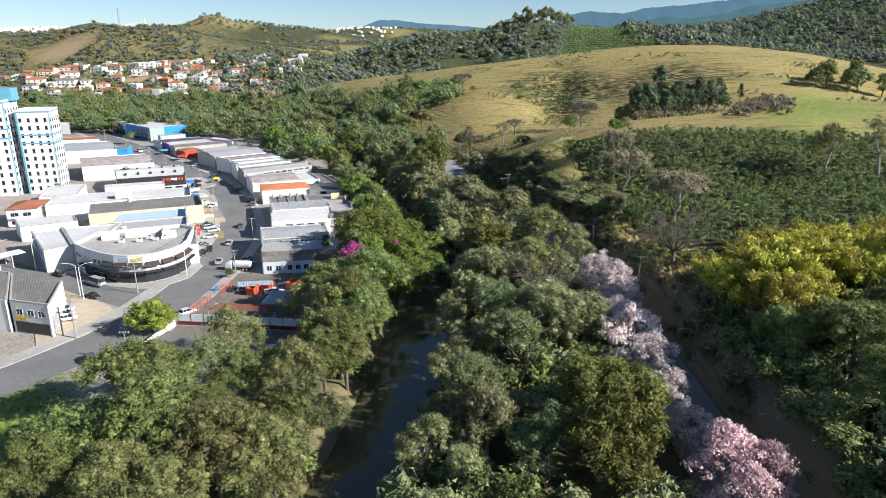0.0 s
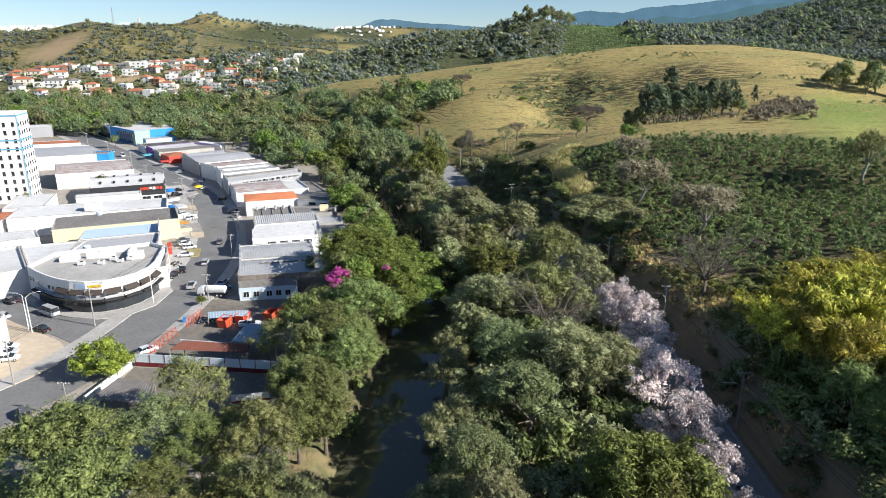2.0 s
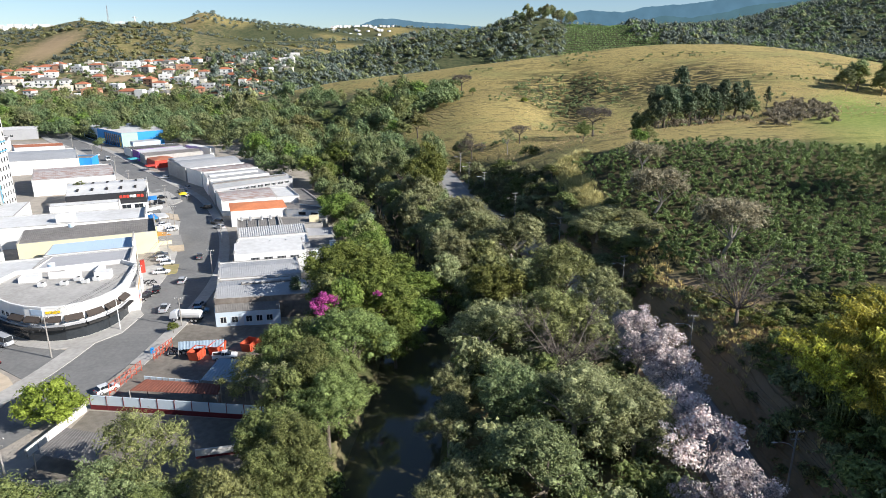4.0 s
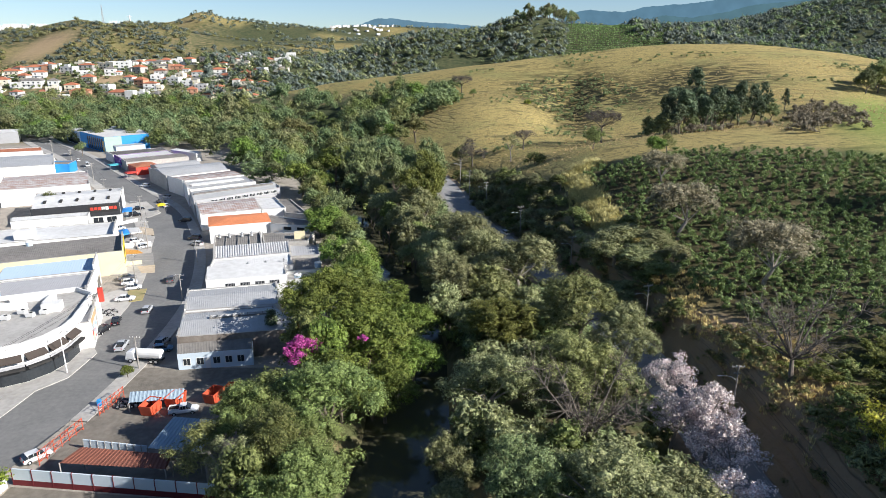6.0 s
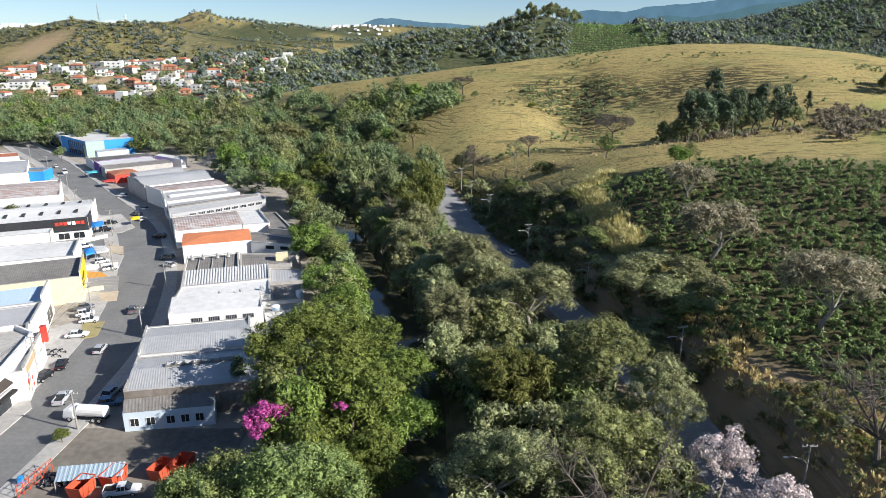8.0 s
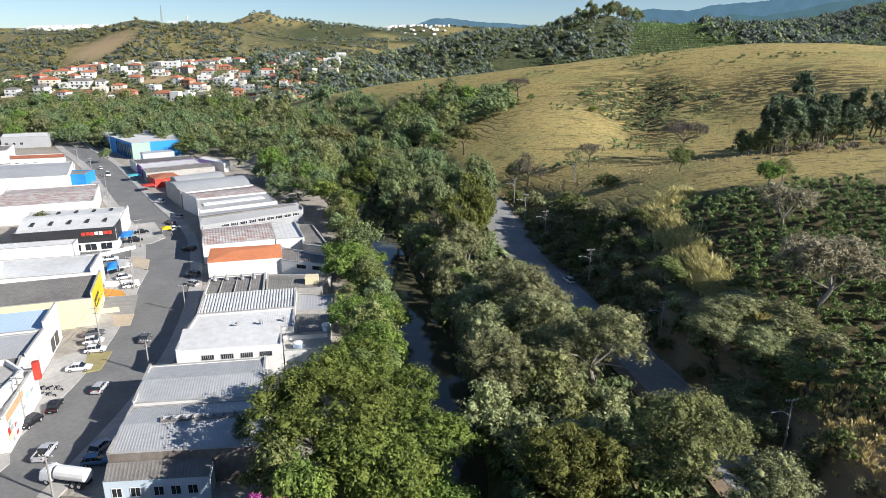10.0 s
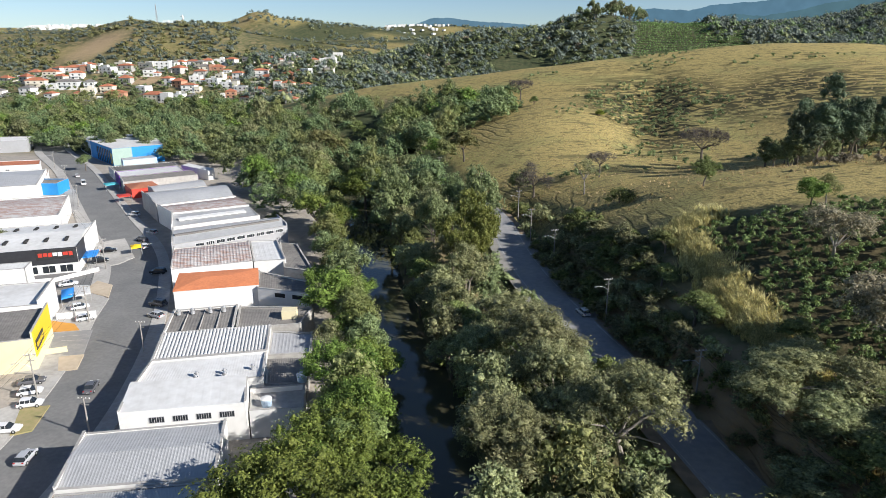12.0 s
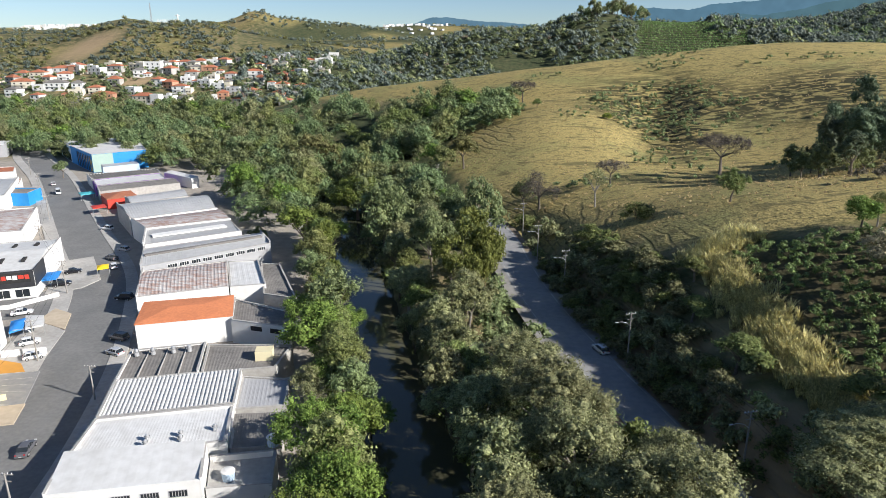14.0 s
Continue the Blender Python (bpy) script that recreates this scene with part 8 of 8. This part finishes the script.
for i in range(6):
    u = i / 5
    a, b = V2((-92.5, 235.6)) * (1 - u) + V2((-86.5, 226.2)) * u, V2((-85.2, 238.1)) * (1 - u) + V2((-79.6, 225.9)) * u
    bm = bmesh.new()
    slab(bm, a * 0.75 + b * 0.25, a * 0.1 + b * 0.9, 0.29, 0.296, 0.12)
    tagged(part("bay_line", bm, M_LINE), "faded white parking bay line", "road marking", "bay lines", kind="structure")


def yard_wall(a, b, h, z0, mat, label, base_mat=None, base_h=0.0, posts=0.0):
    """A long wall with a painted foot and posts."""
    root = new("yard_wall")
    a, b = V2(a), V2(b)
    bm = bmesh.new()
    slab(bm, a, b, z0 + base_h, z0 + h, 0.2)
    part("wall_panel", bm, mat, root)
    if base_mat:
        bm = bmesh.new()
        slab(bm, wall_point(a, b, 0, 0.02), wall_point(a, b, float(np.linalg.norm(b - a)), 0.02), z0 - 0.4, z0 + base_h, 0.24)
        part("wall_foot", bm, base_mat, root, "dark red painted foot")
    if posts:
        for u in np.arange(0, float(np.linalg.norm(b - a)), posts):
            bm = bmesh.new()
            on_wall(bm, a, b, u, u + 0.12, z0, z0 + h + 0.05, 0.05, 0.3)
            part("post", bm, base_mat or M_CONCRETE, root)
    return tagged(root, label, "wall")


M_MAROON = material("maroon_paint", (0.16, 0.025, 0.03), 0.8, second=(0.12, 0.02, 0.025), scale=1)
yard_wall((-59.0, 131.6), (-28.0, 128.0), 2.6, 0.0, M_PALEWALL, "pale blue and maroon wall round the yard", M_MAROON, 0.9, 3.0)
yard_wall((-61.4, 118.0), (-59.4, 131.0), 1.4, 0.0, M_WHITE, "low white railed wall beside the pavement", None, 0, 2.2)
yard_wall((-36.2, 117.6), (-30.0, 119.0), 1.6, 0.0, M_WHITE, "short white and maroon yard wall", M_MAROON, 0.5)
yard_wall((-96.4, 242.6), (-88.6, 245.0), 1.5, 0.2, M_WHITE, "low white forecourt wall")
yard_wall((-112.4, 266.4), (-106.4, 275.0), 1.1, 0.2, M_WHITE, "low white wall round the store corner")
yard_wall((-121.5, 262.3), (-112.4, 266.2), 1.1, 0.2, M_WHITE, "low white wall along the side street")
yard_wall((-90.4, 224.6), (-83.8, 227.6), 1.2, 0.2, M_CREAM, "low cream wall beside the yellow shop")
patch("yard", [(-59.4, 113), (-28, 113), (-28, 127.6), (-59, 131)], 0.12, M_YARD, "stained concrete yard behind the wall", "yard")
patch("equipment_yard", [(-57.6, 133), (-29, 129.6), (-30, 166), (-56, 166)], 0.12, M_YARD, "stained equipment yard with tracks", "yard")


def carport(corners, h, label, roof_mat, rise=0.0):
    root = new("carport")
    roof = roof_sheet(root, corners, h, roof_mat, "mono", rise, 0.6)
    for x, y in corners:
        bm = bmesh.new()
        tube(bm, [(x, y, -0.2), (x, y, h)], [0.1, 0.1], 6)
        part("post", bm, M_POLE, root)
    return tagged(root, label, "shelter")


carport([(-57.8, 114.4), (-47.6, 111.8), (-49.4, 118.6), (-56.4, 120.4)], 3.3, "brown sheet-roofed shelter on posts", M_DULL, 0.3)
carport([(-52.2, 131.8), (-37.0, 130.4), (-37.4, 133.2), (-50.8, 135.0)], 3.4, "rust-red sheet roof over an open shed", material("red_rust_sheet", (0.23, 0.085, 0.055), 0.85, second=(0.14, 0.06, 0.045), scale=1), 0.4)
carport([(-41.4, 135.0), (-33.6, 134.0), (-33.8, 141.6), (-40.6, 142.6)], 3.6, "blue-grey sheet roof over the yard", material("blue_grey_sheet", (0.30, 0.38, 0.44), 0.6, second=(0.24, 0.31, 0.36), scale=1), 0.4)
carport([(-51.4, 150.2), (-43.0, 151.6), (-43.8, 154.6), (-52.6, 153.4)], 1.9, "low pale blue sheet roof on posts in the yard", material("pale_blue_sheet", (0.38, 0.47, 0.54), 0.6, second=(0.28, 0.35, 0.41), scale=1), 0.2)
yard_wall((-53.6, 139.9), (-43.2, 138.2), 1.7, 0.0, M_PALEWALL, "pale panel fence beside the shed", None, 0, 1.2)


def skip(x, y, turn, size, mat):
    """An open steel waste skip with sloping ends and ribs."""
    root = new("waste_skip")
    root.matrix_world = pose(x, y, 0.12, 0, 0, turn)
    l, w, h = size
    bm = bmesh.new()
    lo = [bm.verts.new((sx * l * 0.38, sy * w * 0.46, 0.1)) for sx, sy in ((-1, -1), (1, -1), (1, 1), (-1, 1))]
    hi = [bm.verts.new((sx * l * 0.5, sy * w * 0.5, h)) for sx, sy in ((-1, -1), (1, -1), (1, 1), (-1, 1))]
    hj = [bm.verts.new((sx * (l * 0.5 - 0.08), sy * (w * 0.5 - 0.08), h)) for sx, sy in ((-1, -1), (1, -1), (1, 1), (-1, 1))]
    lj = [bm.verts.new((sx * l * 0.36, sy * w * 0.44, 0.2)) for sx, sy in ((-1, -1), (1, -1), (1, 1), (-1, 1))]
    bm.faces.new(lo[::-1])
    bm.faces.new(lj)
    for i in range(4):
        j = (i + 1) % 4
        bm.faces.new((lo[i], lo[j], hi[j], hi[i]))
        bm.faces.new((hi[i], hi[j], hj[j], hj[i]))
        bm.faces.new((hj[i], hj[j], lj[j], lj[i]))
    part("tub", bm, mat, root)
    for sy in (-1, 1):
        for u in (-0.3, 0, 0.3):
            bm = bmesh.new()
            box(bm, (u * l, sy * w * 0.49, h * 0.55), (0.1, 0.1, h * 0.9))
            part("rib", bm, mat, root)
    return tagged(root, "red steel waste skip in the yard", "waste skip", "waste skips")


M_ORANGE = material("red_orange_steel", (0.52, 0.09, 0.04), 0.6, second=(0.40, 0.07, 0.035), scale=1.5, amount=0.8, per_object=0.15)
for x, y, turn in ((-47.8, 150.2, 80), (-44.6, 152.6, 78), (-38.6, 154.0, 75), (-36.0, 155.2, 82)):
    skip(x, y, turn, (3.4, 2.2, 2.0), M_ORANGE)
for a, b in (((-58.0, 136.0), (-56.4, 145.0)), ((-55.8, 149.0), (-54.6, 155.0))):
    root = new("red_gate")
    a, b = V2(a), V2(b)
    ln = float(np.linalg.norm(b - a))
    for u in np.linspace(0, ln, 7):
        p = a + (b - a) * u / ln
        bm = bmesh.new()
        tube(bm, [(*p, -0.1), (*p, 2.3)], [0.06, 0.06], 5)
        part("post", bm, M_ORANGE, root)
    for zz in (0.5, 1.4, 2.2):
        bm = bmesh.new()
        tube(bm, [(*a, zz), (*b, zz)], [0.05, 0.05], 5)
        part("rail", bm, M_ORANGE, root)
    for k in range(3):
        p, r = a + (b - a) * k / 3, a + (b - a) * (k + 1) / 3
        bm = bmesh.new()
        tube(bm, [(*p, 0.5), (*r, 2.2)], [0.045, 0.045], 5)
        part("brace", bm, M_ORANGE, root)
    tagged(root, "red steel truss gate at the yard entrance", "gate", "yard gates")


def motorcycle(x, y, turn):
    root = new("motorcycle")
    root.matrix_world = pose(x, y, 0.13, 0, 8, turn)
    for yy in (-0.62, 0.62):
        wheel(root, 0, yy, 0.3)
    bm = bmesh.new()
    tube(bm, [(0, -0.75, 0.72), (0, -0.2, 0.78), (0, 0.15, 0.92), (0, 0.45, 0.8)], [0.1, 0.14, 0.17, 0.08], 6)
    part("body", bm, M_BLACK, root)
    bm = bmesh.new()
    tube(bm, [(0, 0.62, 0.3), (0, 0.4, 0.95)], [0.045, 0.045], 5)
    tube(bm, [(-0.35, 0.32, 1.05), (0, 0.4, 0.98), (0.35, 0.32, 1.05)], [0.025, 0.03, 0.025], 5)
    part("fork", bm, M_STEEL, root)
    bm = bmesh.new()
    box(bm, (0, -0.05, 0.45), (0.26, 0.5, 0.34))
    part("engine", bm, M_STEEL, root)
    return tagged(root, "black motorcycle parked on the forecourt", "motorcycle", "motorcycles")


rng = np.random.default_rng(14)
for i in range(9):
    motorcycle(-74.6 - (i % 5) * 1.25 + rng.uniform(-0.2, 0.2), 190.6 + (i // 5) * 2.2 - (i % 5) * 0.15, rng.uniform(-110, -60))
for i in range(8):
    motorcycle(-53.4 + (i % 4) * 1.2, 151.6 + (i // 4) * 1.3, rng.uniform(60, 120))


def water_tank(x, y, z, r=0.9):
    root = new("water_tank")
    root.location = (x, y, z)
    bm = bmesh.new()
    tube(bm, [(0, 0, 0), (0, 0, 0.5), (0, 0, 1.3)], [r * 0.85, r * 0.93, r], 14)
    part("tank", bm, M_PALEBLUE, root)
    bm = bmesh.new()
    tube(bm, [(0, 0, 1.3), (0, 0, 1.4), (0, 0, 1.55)], [r * 1.05, r * 1.0, r * 0.35], 14)
    part("lid", bm, M_WHITE, root)
    return tagged(root, "pale plastic water tank on a roof", "water tank", "water tanks")


for x, y, z in ((-35.0, 205.6, 3.6), (-31.2, 212.5, 4.4), (-118.5, 236.5, 6.9), (-112, 224, 6.5), (-96, 186, 6.4)):
    water_tank(x, y, z)


def truck(x, y, turn):
    """A box truck with white tank load: cab, chassis, tank, wheels."""
    root = new("tank_truck")
    root.matrix_world = pose(x, y, 0.12, 0, 0, turn)
    bm = bmesh.new()
    loft(bm, [hull(yy, 1.1, z0, z1) for yy, z0, z1 in ((1.9, 0.6, 2.2), (2.4, 0.55, 2.4), (3.4, 0.55, 2.2), (3.7, 0.6, 1.3))])
    part("cab", bm, CAR_PAINTS["white"], root)
    bm = bmesh.new()
    tube(bm, [(0, -3.4, 1.7), (0, -3.2, 1.7), (0, 1.4, 1.7), (0, 1.6, 1.7)], [0.7, 1.0, 1.0, 0.7], 14)
    part("tank", bm, M_WHITE, root)
    bm = bmesh.new()
    box(bm, (0, 0, 0.7), (0.9, 7.0, 0.25))
    part("chassis", bm, M_DARK, root)
    for yy in (-2.4, -1.4, 2.7):
        for sx in (-0.95, 0.95):
            wheel(root, sx, yy, 0.46)
    return tagged(root, "white tank truck parked beside the warehouse", "truck")


truck(-56.6, 168.6, 84)
bm = bmesh.new()
box(bm, (-57.5, 152.3, 0.7), (0.6, 0.6, 1.2), 0.2)
bmesh.ops.bevel(bm, geom=bm.edges[:], offset=0.15, segments=2)
tagged(part("barrel", bm, M_BLUE), "blue plastic barrel by the yard gate", "barrel")
for x, y in ((-67.8, 110.1), (-64.9, 112.0), (-62.4, 110.8), (-58.0, 110.1)):
    bm = bmesh.new()
    tube(bm, [(x, y, -0.2), (x, y, 0.9)], [0.13, 0.11], 8)
    tagged(part("bollard", bm, M_CREAM), "short cream bollard at the grass edge", "bollard", "bollards")
lawn = scatter(80, 3000, -90, -52, 70, 112, lambda x, y: (x - along(STREET, y) > 7) & (x < -54 + (y - 70) * 0.02))
tufts("lawn_grass", "rough green grass on the open lot", lawn, G_LUSH, 81, (0.15, 0.4), 8, 0.05)
# street trees in the west blocks
for x, y, r, key in ((-142, 284, 4.2, "dark0"), (-137, 282, 3.0, "broad1"), (-160, 262, 2.6, "feather0"), (-156, 256, 2.4, "feather1"), (-127, 168, 4.5, "lush0"), (-134, 174, 4.5, "broad0"), (-203, 420, 4.0, "dark1"),
                     (-88, 322, 3.0, "lush0"), (-71.5, 318, 3.4, "broad2"), (-57.2, 162, 1.4, "lush0")):
    plant(key, x, y, r, "leafy tree between the town buildings", z=0.0)


def street_awning(corners, z, drop, mat, label):
    """A cloth awning on four posts: a bellied top with hanging edges."""
    root = new("awning")
    vs, fs = [], []
    k = 6
    for i in range(k + 1):
        for j in range(k + 1):
            u, v = i / k, j / k
            p = (V2(corners[0]) * (1 - u) + V2(corners[1]) * u) * (1 - v) + (V2(corners[3]) * (1 - u) + V2(corners[2]) * u) * v
            vs.append((p[0], p[1], z + drop * math.sin(math.pi * u) * math.sin(math.pi * v)))
    for i in range(k):
        for j in range(k):
            c = i * (k + 1) + j
            fs.append((c, c + 1, c + k + 2, c + k + 1))
    mesh_of("cloth", vs, fs, mat, root)
    for i in range(4):
        bm = bmesh.new()
        slab(bm, corners[i], corners[(i + 1) % 4], z - 0.35, z, 0.03)
        part("valance", bm, mat, root)
        bm = bmesh.new()
        tube(bm, [(*corners[i], 0.0), (*corners[i], z)], [0.05, 0.05], 5)
        part("post", bm, M_STEEL, root)
    return tagged(root, label, "awning", "street awnings")


M_BLUECLOTH = material("blue_awning_cloth", (0.04, 0.22, 0.62), 0.6, second=(0.05, 0.28, 0.66), scale=2)
street_awning([(-103.0, 254.6), (-101.2, 256.6), (-98.0, 251.4), (-99.4, 249.2)], 2.6, 0.5, M_BLUECLOTH, "blue cloth awning by the shop entrance")
street_awning([(-102.2, 258.0), (-98.4, 258.4), (-95.2, 253.8), (-97.6, 251.6)], 2.5, 0.15, M_LIGHTROOF, "white sheet canopy over the forecourt")
street_awning([(-113.6, 279.0), (-110.6, 280.6), (-113.2, 286.4), (-116.2, 284.8)], 2.7, 0.4, M_BLUECLOTH, "blue cloth awning by the store side")
street_awning([(-104.8, 288.6), (-102.6, 290.4), (-104.4, 293.2), (-106.6, 291.4)], 2.6, 0.5, M_YELLOW, "yellow cloth awning by the street")
street_awning([(-146.0, 352.6), (-142.6, 355.8), (-145.8, 359.6), (-149.2, 356.4)], 2.8, 0.3, M_RED, "red cloth awning at the shop front")
street_awning([(-164.4, 374.0), (-160.6, 377.6), (-164.0, 381.4), (-167.8, 377.8)], 2.8, 0.3, material("turquoise_awning_cloth", (0.10, 0.45, 0.50), 0.6, scale=2), "turquoise cloth awning at the shop front")
